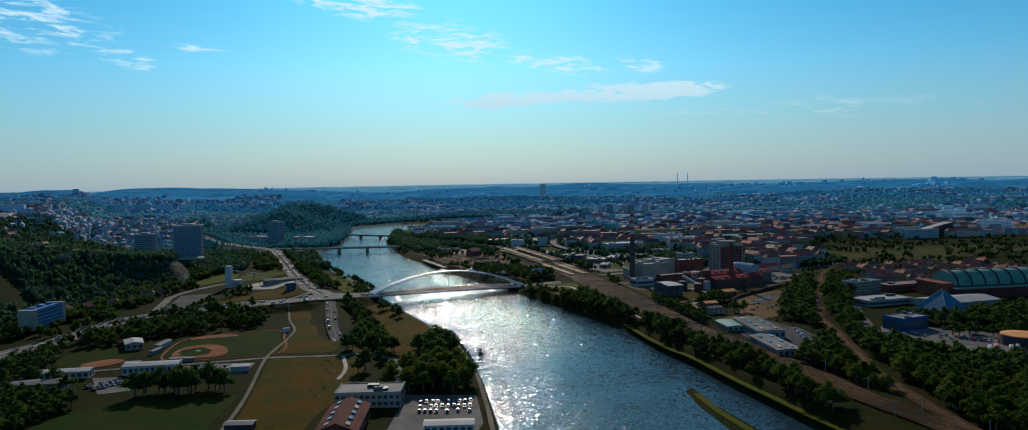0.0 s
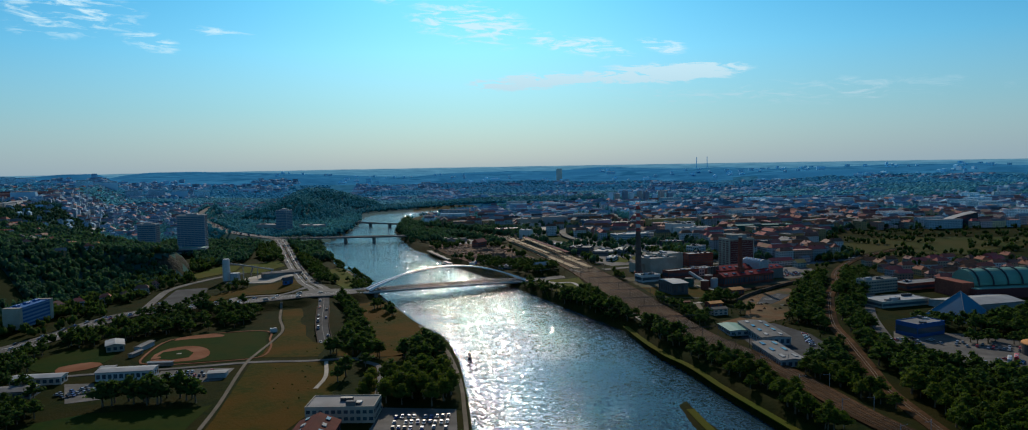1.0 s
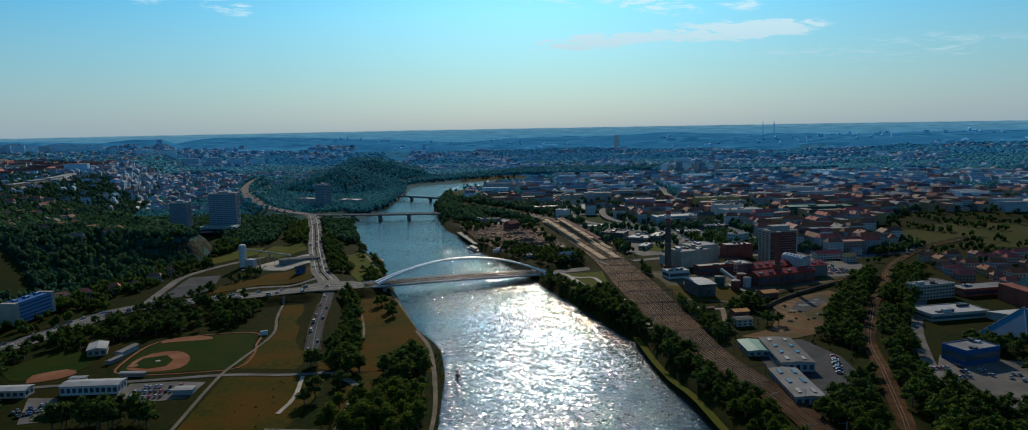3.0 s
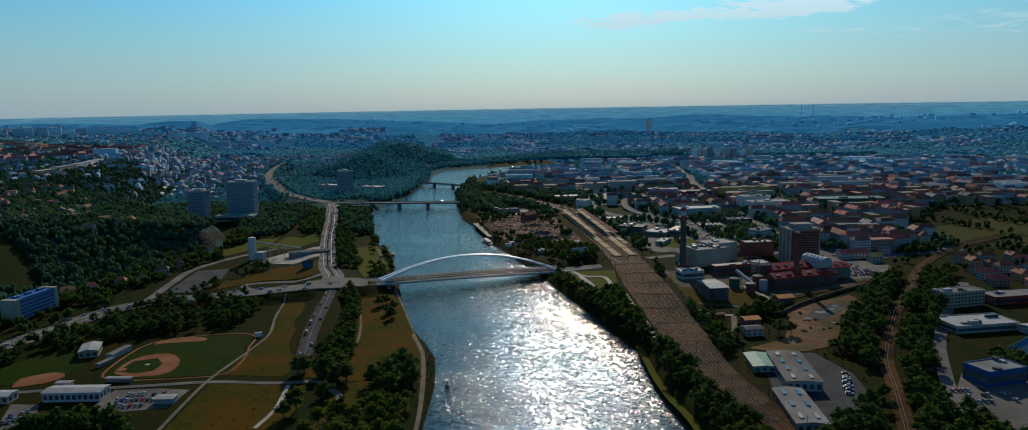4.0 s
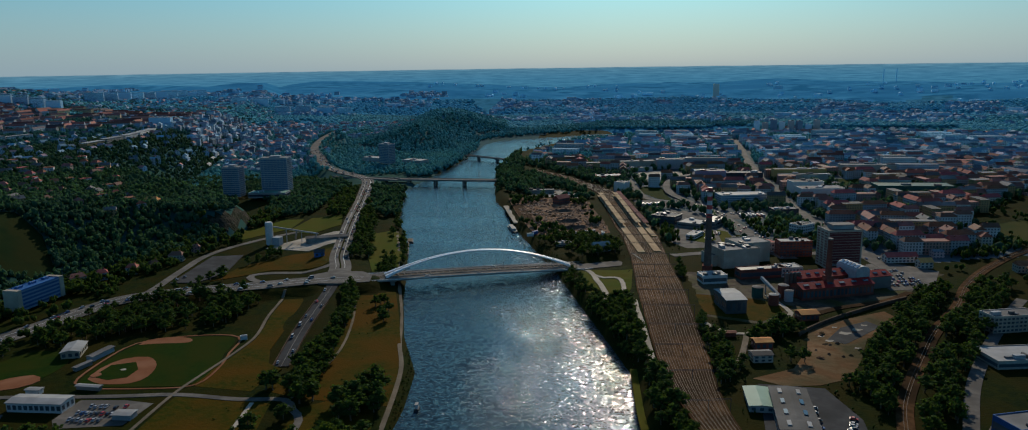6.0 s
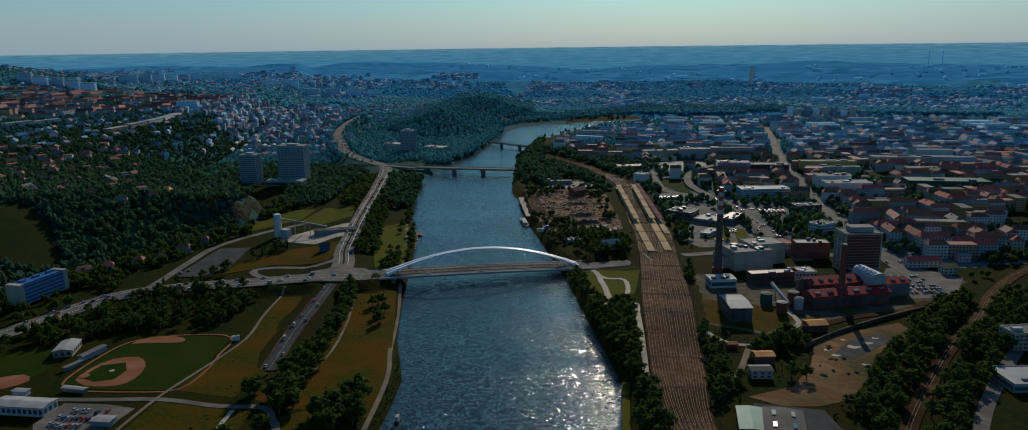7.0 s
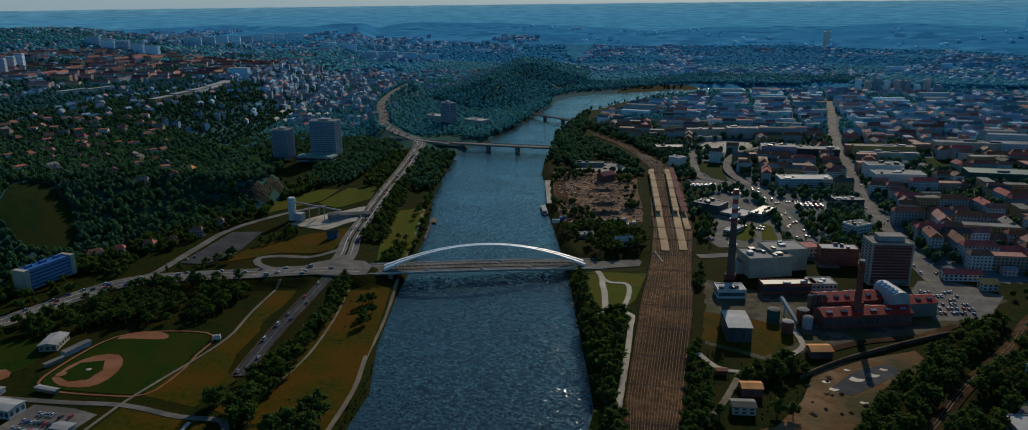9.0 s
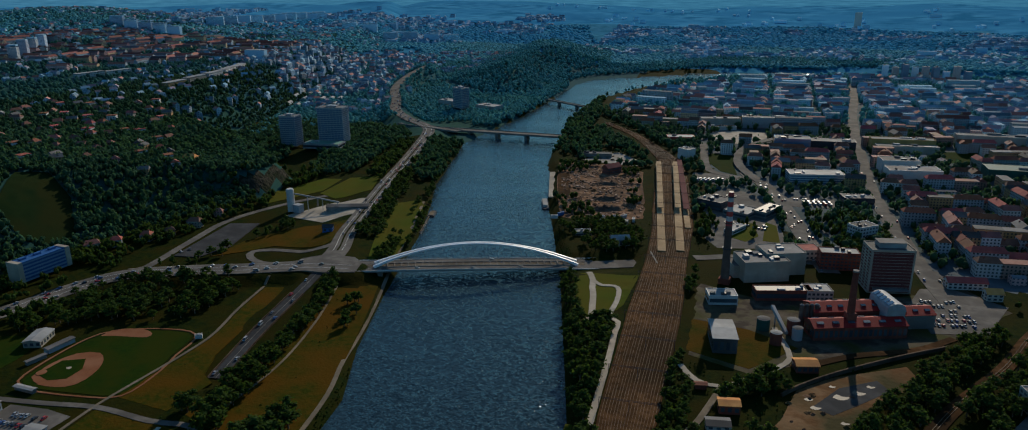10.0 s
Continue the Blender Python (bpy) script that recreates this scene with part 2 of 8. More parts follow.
RED_SHEET = surface("red_roof_sheet", (0.26, 0.016, 0.016), (0.33, 0.026, 0.022), (0.19, 0.016, 0.015), rough=0.6, fine=0.2, broad=0.05, spec=0.08)
TILE_RED = surface("roof_tiles_red", (0.27, 0.080, 0.052), (0.34, 0.115, 0.072), (0.20, 0.066, 0.052), rough=0.8, fine=0.3, broad=0.06, vary=0.4, spec=0.08)
ROOF_GREY = surface("grey_bitumen_roof", (0.12, 0.12, 0.12), (0.18, 0.175, 0.17), (0.09, 0.088, 0.085), rough=0.8, fine=0.2, broad=0.05, vary=0.45, spec=0.1)
SHEET_GREY = surface("pale_roof_sheet", (0.28, 0.28, 0.27), (0.35, 0.35, 0.34), (0.22, 0.22, 0.215), rough=0.7, fine=0.15, broad=0.04, spec=0.08)
PLANT_YARD = surface("oily_plant_yard", (0.050, 0.040, 0.030), (0.115, 0.095, 0.072), (0.050, 0.050, 0.015), fine=0.10, broad=0.05, spec=0.03, lo=0.42, hi=0.58)
STUCCO = surface("pale_stucco", (0.36, 0.33, 0.28), (0.42, 0.39, 0.33), (0.31, 0.27, 0.22), fine=0.3, broad=0.05, vary=0.3, spec=0.1)
OCHRE = surface("ochre_stucco", (0.45, 0.27, 0.085), (0.50, 0.32, 0.12), (0.38, 0.23, 0.09), fine=0.3, broad=0.05, vary=0.2, spec=0.1)
CREAM = surface("cream_panels", (0.33, 0.295, 0.235), (0.39, 0.35, 0.28), (0.28, 0.25, 0.20), fine=0.25, broad=0.06, spec=0.05)
DARKBAND = surface("dark_red_panels", (0.10, 0.032, 0.034), (0.125, 0.045, 0.042), fine=0.5, spec=0.05)
GLASS = surface("dark_window_glass", (0.035, 0.05, 0.065), (0.055, 0.075, 0.09), rough=0.12, fine=0.1, spec=0.8, vary=0.3)
GLASS_BLUE = surface("blue_window_glass", (0.05, 0.12, 0.20), (0.08, 0.17, 0.27), rough=0.12, fine=0.1, spec=0.8)
BLUE = surface("blue_cladding", (0.026, 0.09, 0.25), (0.034, 0.115, 0.30), rough=0.45, fine=0.2, broad=0.06, spec=0.2)
NAVY = surface("navy_cladding", (0.020, 0.064, 0.18), (0.026, 0.078, 0.21), rough=0.5, fine=0.2, broad=0.06, spec=0.12)
PALE_BLUE = surface("pale_blue_panels", (0.15, 0.22, 0.30), (0.18, 0.25, 0.33), (0.13, 0.20, 0.28), rough=0.7, fine=0.3, broad=0.06, spec=0.05)
BLUE_PYR = surface("blue_sheet_pyramid", (0.018, 0.115, 0.19), (0.024, 0.14, 0.225), rough=0.45, fine=0.15, broad=0.08, spec=0.2)
COPPER = surface("green_copper_roof", (0.13, 0.26, 0.20), (0.17, 0.31, 0.24), (0.11, 0.22, 0.17), rough=0.6, fine=0.2, broad=0.05, spec=0.1)
TEAL = surface("dark_green_sheet", (0.022, 0.072, 0.058), (0.030, 0.092, 0.074), rough=0.6, fine=0.2, broad=0.05, spec=0.1)
STEEL = surface("galvanised_steel", (0.26, 0.27, 0.28), (0.32, 0.33, 0.34), rough=0.6, fine=0.5, spec=0.2)
DARK = surface("dark_metal", (0.04, 0.04, 0.045), (0.06, 0.06, 0.065), rough=0.5, fine=0.5, spec=0.1)
RED_PAINT = surface("red_paint", (0.45, 0.06, 0.05), (0.38, 0.05, 0.045), rough=0.55, fine=0.4)
WHITE_PAINT = surface("white_paint", (0.50, 0.49, 0.47), (0.42, 0.41, 0.39), rough=0.6, fine=0.4, spec=0.15)
ORANGE = surface("orange_roof", (0.62, 0.28, 0.08), (0.70, 0.35, 0.12), (0.5, 0.22, 0.08), fine=0.3, broad=0.08, spec=0.08)
RUBBER = surface("tyre_rubber", (0.02, 0.02, 0.02), (0.03, 0.03, 0.03), fine=1.0)
CAR_PAINT = [surface("car_paint_" + n, c, tuple(0.9 * v for v in c), rough=0.42, fine=0.5, spec=0.35) for n, c in
             (("white", (0.36, 0.36, 0.36)), ("silver", (0.30, 0.31, 0.33)), ("black", (0.03, 0.03, 0.035)), ("red", (0.42, 0.03, 0.03)), ("blue", (0.04, 0.09, 0.26)), ("grey", (0.16, 0.165, 0.17)))]


def water_material():
    """Dark river water; its normal is tilted by small wavelets, livelier where the wind touches it."""
    m = bpy.data.materials.new("river_water")
    m.use_nodes = True
    nt = m.node_tree
    p = nt.nodes["Principled BSDF"]
    p.inputs["Base Color"].default_value = (0.018, 0.040, 0.054, 1)
    p.inputs["IOR"].default_value = 1.33
    p.inputs["Specular IOR Level"].default_value = 0.26
    p.inputs["Specular Tint"].default_value = (1.0, 0.90, 0.92, 1)
    geo = nt.nodes.new("ShaderNodeNewGeometry")

    def noisy(scale, detail, stretch, out=0):
        mp = nt.nodes.new("ShaderNodeMapping")
        mp.inputs["Rotation"].default_value[2] = radians(25)
        mp.inputs["Scale"].default_value = (stretch, 1, 1)
        nt.links.new(geo.outputs["Position"], mp.inputs[0])
        n = nt.nodes.new("ShaderNodeTexNoise")
        n.inputs["Scale"].default_value, n.inputs["Detail"].default_value = scale, detail
        nt.links.new(mp.outputs[0], n.inputs["Vector"])
        return n.outputs[out]

    def vec(op, a, b):
        n = nt.nodes.new("ShaderNodeVectorMath")
        n.operation = op
        for i, v in enumerate((a, b)):
            if isinstance(v, tuple):
                n.inputs[i].default_value = v
            elif v is not None:
                nt.links.new(v, n.inputs[i])
        return n.outputs[0]

    wind = nt.nodes.new("ShaderNodeMapRange")
    wind.inputs[1].default_value, wind.inputs[2].default_value = 0.38, 0.52
    wind.inputs[3].default_value, wind.inputs[4].default_value = 0.70, 1.0
    nt.links.new(noisy(0.022, 6, 0.4), wind.inputs[0])
    tilt = vec("SUBTRACT", noisy(1.0, 2, 0.75, 1), (0.5, 0.5, 0.5))
    tilt = vec("MULTIPLY", tilt, (1.1, 1.1, 0.0))
    swell = vec("SUBTRACT", noisy(0.46, 2, 0.6, 1), (0.5, 0.5, 0.5))
    tilt = vec("ADD", tilt, vec("MULTIPLY", swell, (0.68, 0.68, 0.0)))
    grow = nt.nodes.new("ShaderNodeVectorMath")
    grow.operation = "SCALE"
    nt.links.new(tilt, grow.inputs[0])
    nt.links.new(wind.outputs[0], grow.inputs["Scale"])
    nt.links.new(vec("NORMALIZE", vec("ADD", grow.outputs[0], (0.0, 0.0, 1.0)), None), p.inputs["Normal"])
    gloss = nt.nodes.new("ShaderNodeMath")
    gloss.operation = "MULTIPLY"
    gloss.inputs[1].default_value = 0.06
    nt.links.new(wind.outputs[0], gloss.inputs[0])
    nt.links.new(gloss.outputs[0], p.inputs["Roughness"])
    return m


WATER = water_material()


def leafy(m, share=0.45, tone=1.7, hue=(1.25, 1.15, 0.55)):
    """Lets part of the light pass through the leaves."""
    nt = m.node_tree
    p = nt.nodes["Principled BSDF"]
    out = [n for n in nt.nodes if n.type == "OUTPUT_MATERIAL"][0]
    col = p.inputs["Base Color"].links[0].from_socket
    warm = nt.nodes.new("ShaderNodeMix")
    warm.data_type, warm.blend_type = "RGBA", "MULTIPLY"
    warm.inputs[0].default_value = 1.0
    nt.links.new(col, warm.inputs[6])
    warm.inputs[7].default_value = (*(tone * c for c in hue), 1)
    tr = nt.nodes.new("ShaderNodeBsdfTranslucent")
    nt.links.new(warm.outputs[2], tr.inputs[0])
    mx = nt.nodes.new("ShaderNodeMixShader")
    mx.inputs[0].default_value = share
    nt.links.new(p.outputs[0], mx.inputs[1])
    nt.links.new(tr.outputs[0], mx.inputs[2])
    nt.links.new(mx.outputs[0], out.inputs[0])
    return m


# far house colours with the blue haze of the air painted in
FAR_HAZE_WALL = island_vary(surface("far_hazy_walls", (0.27, 0.42, 0.53), (0.36, 0.48, 0.56), (0.24, 0.39, 0.52), fine=0.2, broad=0.004, spec=0.05), 0.4)
FAR_HAZE_ROOF = island_vary(surface("far_hazy_roofs", (0.16, 0.21, 0.28), (0.22, 0.215, 0.26), (0.12, 0.22, 0.31), fine=0.2, broad=0.01, spec=0.05), 0.4)
SKYLINE_HAZE_WALL = island_vary(surface("skyline_hazy_walls", (0.42, 0.70, 0.86), (0.50, 0.76, 0.88), (0.38, 0.68, 0.85), fine=0.2, broad=0.004, spec=0.05), 0.2)
SKYLINE_HAZE_ROOF = island_vary(surface("skyline_hazy_roofs", (0.22, 0.48, 0.64), (0.28, 0.50, 0.64), (0.20, 0.48, 0.66), fine=0.2, broad=0.01, spec=0.05), 0.2)
leafy(LEAF, 0.36, 1.7)
leafy(LEAF_MASS, 0.36, 1.7)
leafy(LEAF_HILL_HAZE, 0.34, 1.6, (1.15, 1.1, 0.7))
leafy(LEAF_FAR_HAZE, 0.3, 1.2, (1.0, 1.0, 1.0))
leafy(LEAF_PLATEAU_HAZE, 0.3, 1.4, (1.0, 1.05, 0.95))
leafy(LEAF_MID_HAZE, 0.3, 1.4, (1.0, 1.05, 0.95))

# ---- tools ----
LINES, PLOTS, FOOT = [], [], []   # what trees and houses keep clear of


def mesh_of(name, verts, faces, mats, idx=None, smooth=False):
    me = bpy.data.meshes.new(name)
    me.from_pydata([tuple(v) for v in verts], [], [tuple(int(i) for i in f) for f in faces])
    for m in mats if isinstance(mats, (list, tuple)) else [mats]:
        me.materials.append(m)
    if idx is not None:
        me.polygons.foreach_set("material_index", np.asarray(idx, np.int32))
    if smooth:
        me.polygons.foreach_set("use_smooth", np.ones(len(me.polygons), bool))
    me.update()
    return me


def part(name, data, parent, label="", at=None):
    """One mesh object under a thing or part, at a local pose."""
    ob = new(name, data)
    ob.parent = parent
    if at is not None:
        ob.matrix_basis = at
    if label:
        ob["label"] = label
    return ob


def thing(name, m, label, category, group="", kind=""):
    ob = new(name)
    ob.empty_display_size = 0.5
    ob.matrix_basis = m
    return tagged(ob, label, category, group, kind)


def box_data(name, size, mat, base=True, bevel=0.0):
    """A box mesh, x and y centred, standing on z = 0 (or centred); a small chamfer breaks its edges."""
    sx, sy, sz = size
    bm = bmesh.new()
    bmesh.ops.create_cube(bm, size=1)
    bmesh.ops.scale(bm, vec=(sx, sy, sz), verts=bm.verts)
    if bevel:
        bmesh.ops.bevel(bm, geom=bm.edges[:], offset=bevel, segments=1, affect="EDGES")
    if base:
        bmesh.ops.translate(bm, vec=(0, 0, sz / 2), verts=bm.verts)
    me = bpy.data.meshes.new(name)
    bm.to_mesh(me)
    bm.free()
    me.materials.append(mat)
    return me


def lathe(name, rings, mat, n=24, idx=None, cap=True):
    """A turned body from (radius, height) rings; idx gives a material slot to each band."""
    v = [(r * math.cos(2 * math.pi * k / n), r * math.sin(2 * math.pi * k / n), z) for r, z in rings for k in range(n)]
    f, im = [], []
    for i in range(len(rings) - 1):
        for k in range(n):
            f.append((i * n + k, i * n + (k + 1) % n, (i + 1) * n + (k + 1) % n, (i + 1) * n + k))
            im.append(idx[i] if idx else 0)
    if cap:
        f.append(tuple((len(rings) - 1) * n + k for k in range(n)))
        im.append(idx[-1] if idx else 0)
    return mesh_of(name, v, f, mat, im)


def spline(pts, step=8.0):
    """A smooth line through points of any dimension."""
    p = np.array(pts, float)
    p = np.vstack([2 * p[0] - p[1], p, 2 * p[-1] - p[-2]])
    out = []
    for i in range(1, len(p) - 2):
        n = max(2, int(np.linalg.norm(p[i + 1] - p[i]) / step))
        for k in range(n):
            t = k / n
            a, b, c, d = p[i - 1], p[i], p[i + 1], p[i + 2]
            out.append(0.5 * (2 * b + (c - a) * t + (2 * a - 5 * b + 4 * c - d) * t * t + (3 * b - a - 3 * c + d) * t ** 3))
    out.append(p[-2])
    return np.array(out)


def inside(poly, x, y):
    """Which of the points x, y lie in the polygon."""
    hit = np.zeros(np.shape(x), bool)
    for (x0, y0), (x1, y1) in zip(poly, np.roll(poly, -1, 0)):
        cross = (y0 > y) != (y1 > y)
        with np.errstate(divide="ignore", invalid="ignore"):
            hit ^= cross & (x < (x1 - x0) * (y - y0) / (y1 - y0) + x0)
    return hit


def off_line(line, x, y, closed=False):
    """Distance of the points from a line, and the share of the way along it."""
    best, where = np.full(np.shape(x), 1e9), np.zeros(np.shape(x))
    q = np.asarray(line, float)
    if closed:
        q = np.vstack([q, q[:1]])
    n = len(q) - 1
    for i in range(n):
        a, d = q[i, :2], q[i + 1, :2] - q[i, :2]
        t = np.clip(((x - a[0]) * d[0] + (y - a[1]) * d[1]) / (d @ d + 1e-9), 0, 1)
        s = np.hypot(x - a[0] - t * d[0], y - a[1] - t * d[1])
        near = s < best
        best, where = np.where(near, s, best), np.where(near, i + t, where)
    return best, where


def ease(v, a, b):
    t = np.clip((v - a) / (b - a), 0, 1)
    return t * t * (3 - 2 * t)


# ---- the lie of the land ----
BANK_WEST = [(60, -900), (50, -300), (27, 120), (17, 250), (3, 386), (-10, 463), (-28, 552), (-44, 605), (-80, 665), (-118, 745), (-135, 785), (-180, 889), (-221, 970), (-269, 1055),
             (-317, 1167), (-368, 1290), (-379, 1379), (-394, 1543), (-424, 1724), (-463, 1917), (-476, 2048), (-440, 2115), (-344, 2205), (-274, 2310), (-80, 2420), (250, 2520), (700, 2560)]
BANK_EAST = [(310, -900), (285, -300), (235, 120), (190, 250), (154, 390), (132, 466), (119, 516), (105, 556), (88, 636), (71, 673), (31, 758), (-1, 826), (-62, 946), (-117, 1049), (-164, 1159),
             (-199, 1223), (-248, 1370), (-290, 1504), (-316, 1625), (-338, 1800), (-325, 1922), (-262, 2110), (-180, 2200), (0, 2300), (300, 2390), (700, 2430)]
RIVER = np.array(BANK_WEST + BANK_EAST[::-1], float)
SPIT = [(109, 456), (113, 420), (122, 384), (136, 330), (165, 250)]
HILL = np.array([(-460, 480), (-452, 560), (-436, 650), (-444, 740), (-424, 840), (-418, 915), (-440, 985), (-470, 1000), (-525, 1042), (-640, 1070), (-730, 1120), (-790, 1290), (-880, 1500),
                 (-1060, 1800), (-1250, 2150), (-1500, 2700), (-2600, 4300), (-4300, 2400), (-4300, 0), (-1500, 100), (-700, 330)], float)
HILL_B = np.array([(-560, 1700), (-500, 1830), (-520, 2000), (-560, 2130), (-520, 2330), (-640, 2650), (-940, 2720), (-930, 2440), (-840, 2130), (-745, 1850)], float)

# carriageways with their levels: x, y, z
ROAD_MAIN = spline([(-395, 470, 5), (-372, 540, 5.5), (-360, 590, 6), (-354, 632, 7.5), (-338, 667, 9.5), (-300, 695, 10.3), (-250, 724, 10.8), (-205, 752, 11.2), (-170, 764, 11.6)])
HIGHWAY = spline([(-198, 766, 10.6), (-216, 804, 9.2), (-239, 842, 8.6), (-263, 892, 8.2), (-302, 976, 8), (-330, 1039, 8), (-361, 1112, 8), (-399, 1198, 8.4), (-447, 1302, 10), (-480, 1342, 11), (-536, 1372, 14), (-600, 1425, 17), (-657, 1506, 20), (-735, 1610, 25), (-802, 1751, 31), (-845, 1888, 37)])
RAMP = spline([(-192, 752, 10.4), (-180, 713, 8.2), (-160, 646, 4.6), (-138, 586, 1.8)])
STREET_EAST = spline([(-24, 857, 4.6), (-3, 870, 4.6), (20, 885, 4.6), (36, 895, 4.7), (50, 904, 4.8)])
RAIL_MAIN = spline([(400, -300, 10), (300, 0, 10), (232, 250, 10), (209, 351, 10), (191, 405, 10), (171, 496, 10), (139, 582, 10), (122, 650, 9.8), (99, 762, 9.5), (79, 856, 9.5), (50, 985, 9.5), (33, 1044, 9.5), (-5, 1172, 9.5), (-35, 1265, 9.5), (-82, 1344, 9.5), (-137, 1421, 9.5), (-215, 1500, 10)])
RAIL_WIDTH = lambda y: np.interp(y, [250, 480, 560, 650, 800, 900, 1050, 1180, 1265, 1344, 1421, 1500], [15, 17, 22, 34, 40, 36, 42, 40, 30, 22, 14, 12])
RAIL_EAST = spline([(228, 300, 9.6), (218, 351, 9.5), (218, 440, 9.5), (226, 490, 9.5), (239, 565, 9.3), (248, 620, 9.3), (274, 705, 9), (290, 751, 9), (318, 815, 9), (340, 880, 9), (375, 950, 9), (430, 1030, 9), (520, 1120, 9)])


def centre_x(y):
    return np.interp(y, [120, 386, 463, 552, 636, 745, 785, 889, 970, 1055, 1167, 1300, 1543, 1724, 1917, 2100], [130, 75, 58, 38, 20, -44, -75, -108, -155, -195, -245, -310, -342, -372, -398, -330])


def rolling(x, y, scale, seed):
    """A smooth, cheap swell of the ground made of a few sines, -1 to 1."""
    r = np.random.RandomState(seed)
    out = 0
    for k in range(6):
        a, f, ph = r.uniform(0, 6.28), r.uniform(0.6, 1.9) / scale, r.uniform(0, 6.28)
        out = out + np.sin(6.28 * f * (x * np.cos(a) + y * np.sin(a)) + ph)
    return out / 3.2


def land(x, y):
    """Height of the ground in metres over the river."""
    x, y = np.asarray(x, float), np.asarray(y, float)
    r = np.hypot(x, y)
    east = ease(x - centre_x(y), -15, 15)
    z = 4 + 4 * east
    # far ground climbs out of the valley
    d, _ = off_line(HILL, x, y, True)
    d = np.where(inside(HILL, x, y), d, -d)
    z = z + ease(r, 2550, 4700) * (66 + 12 * rolling(x, y, 1500, 3)) * (1 - 0.85 * ease(d, -300, 500)) + 5 * ease(r, 2400, 3200) * rolling(x, y, 500, 5)
    east_ridge = ease(x - 0.28 * y, 0, 500) * (ease(r, 2500, 3000) - 0.55 * ease(r, 3100, 3900))
    z = z + 24 * east_ridge
    # the wooded western slope with its rock spur, and the plateau behind
    steep = 6 + 99 * ease(np.abs(y - 958), 26, 130)
    tip = 0.40 + 0.60 * ease(np.hypot(x + 450, y - 1000), 10, 330)
    z = z + 62 * tip * ease(d, -4, steep + 14) + 31 * ease(d, 90, 1100) + 5 * rolling(x, y, 260, 9) * ease(d, 60, 300)
    z = z + 60 * np.exp(-((x + 2290) ** 2 / (2 * 250 ** 2) + (y - 1890) ** 2 / (2 * 260 ** 2)))
    west_slope = ease(-(x + 560) - 0.22 * (y - 1500), 0, 900) * ease(y, 1380, 1900) * ease(-d, -200, 60)
    z = z + 34 * west_slope
    d2, _ = off_line(HILL_B, x, y, True)
    d2 = np.where(inside(HILL_B, x, y), d2, -d2)
    z = z + 46 * ease(d2, -40, 170) + 5 * rolling(x, y, 200, 11) * ease(d2, 20, 120)
    # embankments and cuttings under the carriageways
    for line, half, soft in ((HIGHWAY, 12, 26), (ROAD_MAIN, 13, 14), (RAMP, 9, 9), (RAIL_EAST, 6, 8), (STREET_EAST, 13, 16)):
        s, w = off_line(line, x, y)
        lev = np.interp(w, np.arange(len(line)), line[:, 2]) - 0.45
        k = 1 - ease(s, half, half + soft)
        z = z * (1 - k) + lev * k
    s, w = off_line(RAIL_MAIN, x, y)
    half = RAIL_WIDTH(y) / 2 + 2
    k = 1 - ease(s, half, half + 8)
    z = z * (1 - k) + 9.0 * k
    # the river bed and its banks
    d3, _ = off_line(RIVER, x, y, True)
    d3 = np.where(inside(RIVER, x, y), -d3, d3)
    bank = ease(d3, -2, 11)
    z = np.where(d3 < 11, -3 + bank * (z + 3), z)
    s, w = off_line(SPIT, x, y)
    return np.maximum(z, 1.1 - 4 * ease(s, 1.5 + 1.6 * w, 6 + 2 * w) - 1.5 * (w < 0.02))


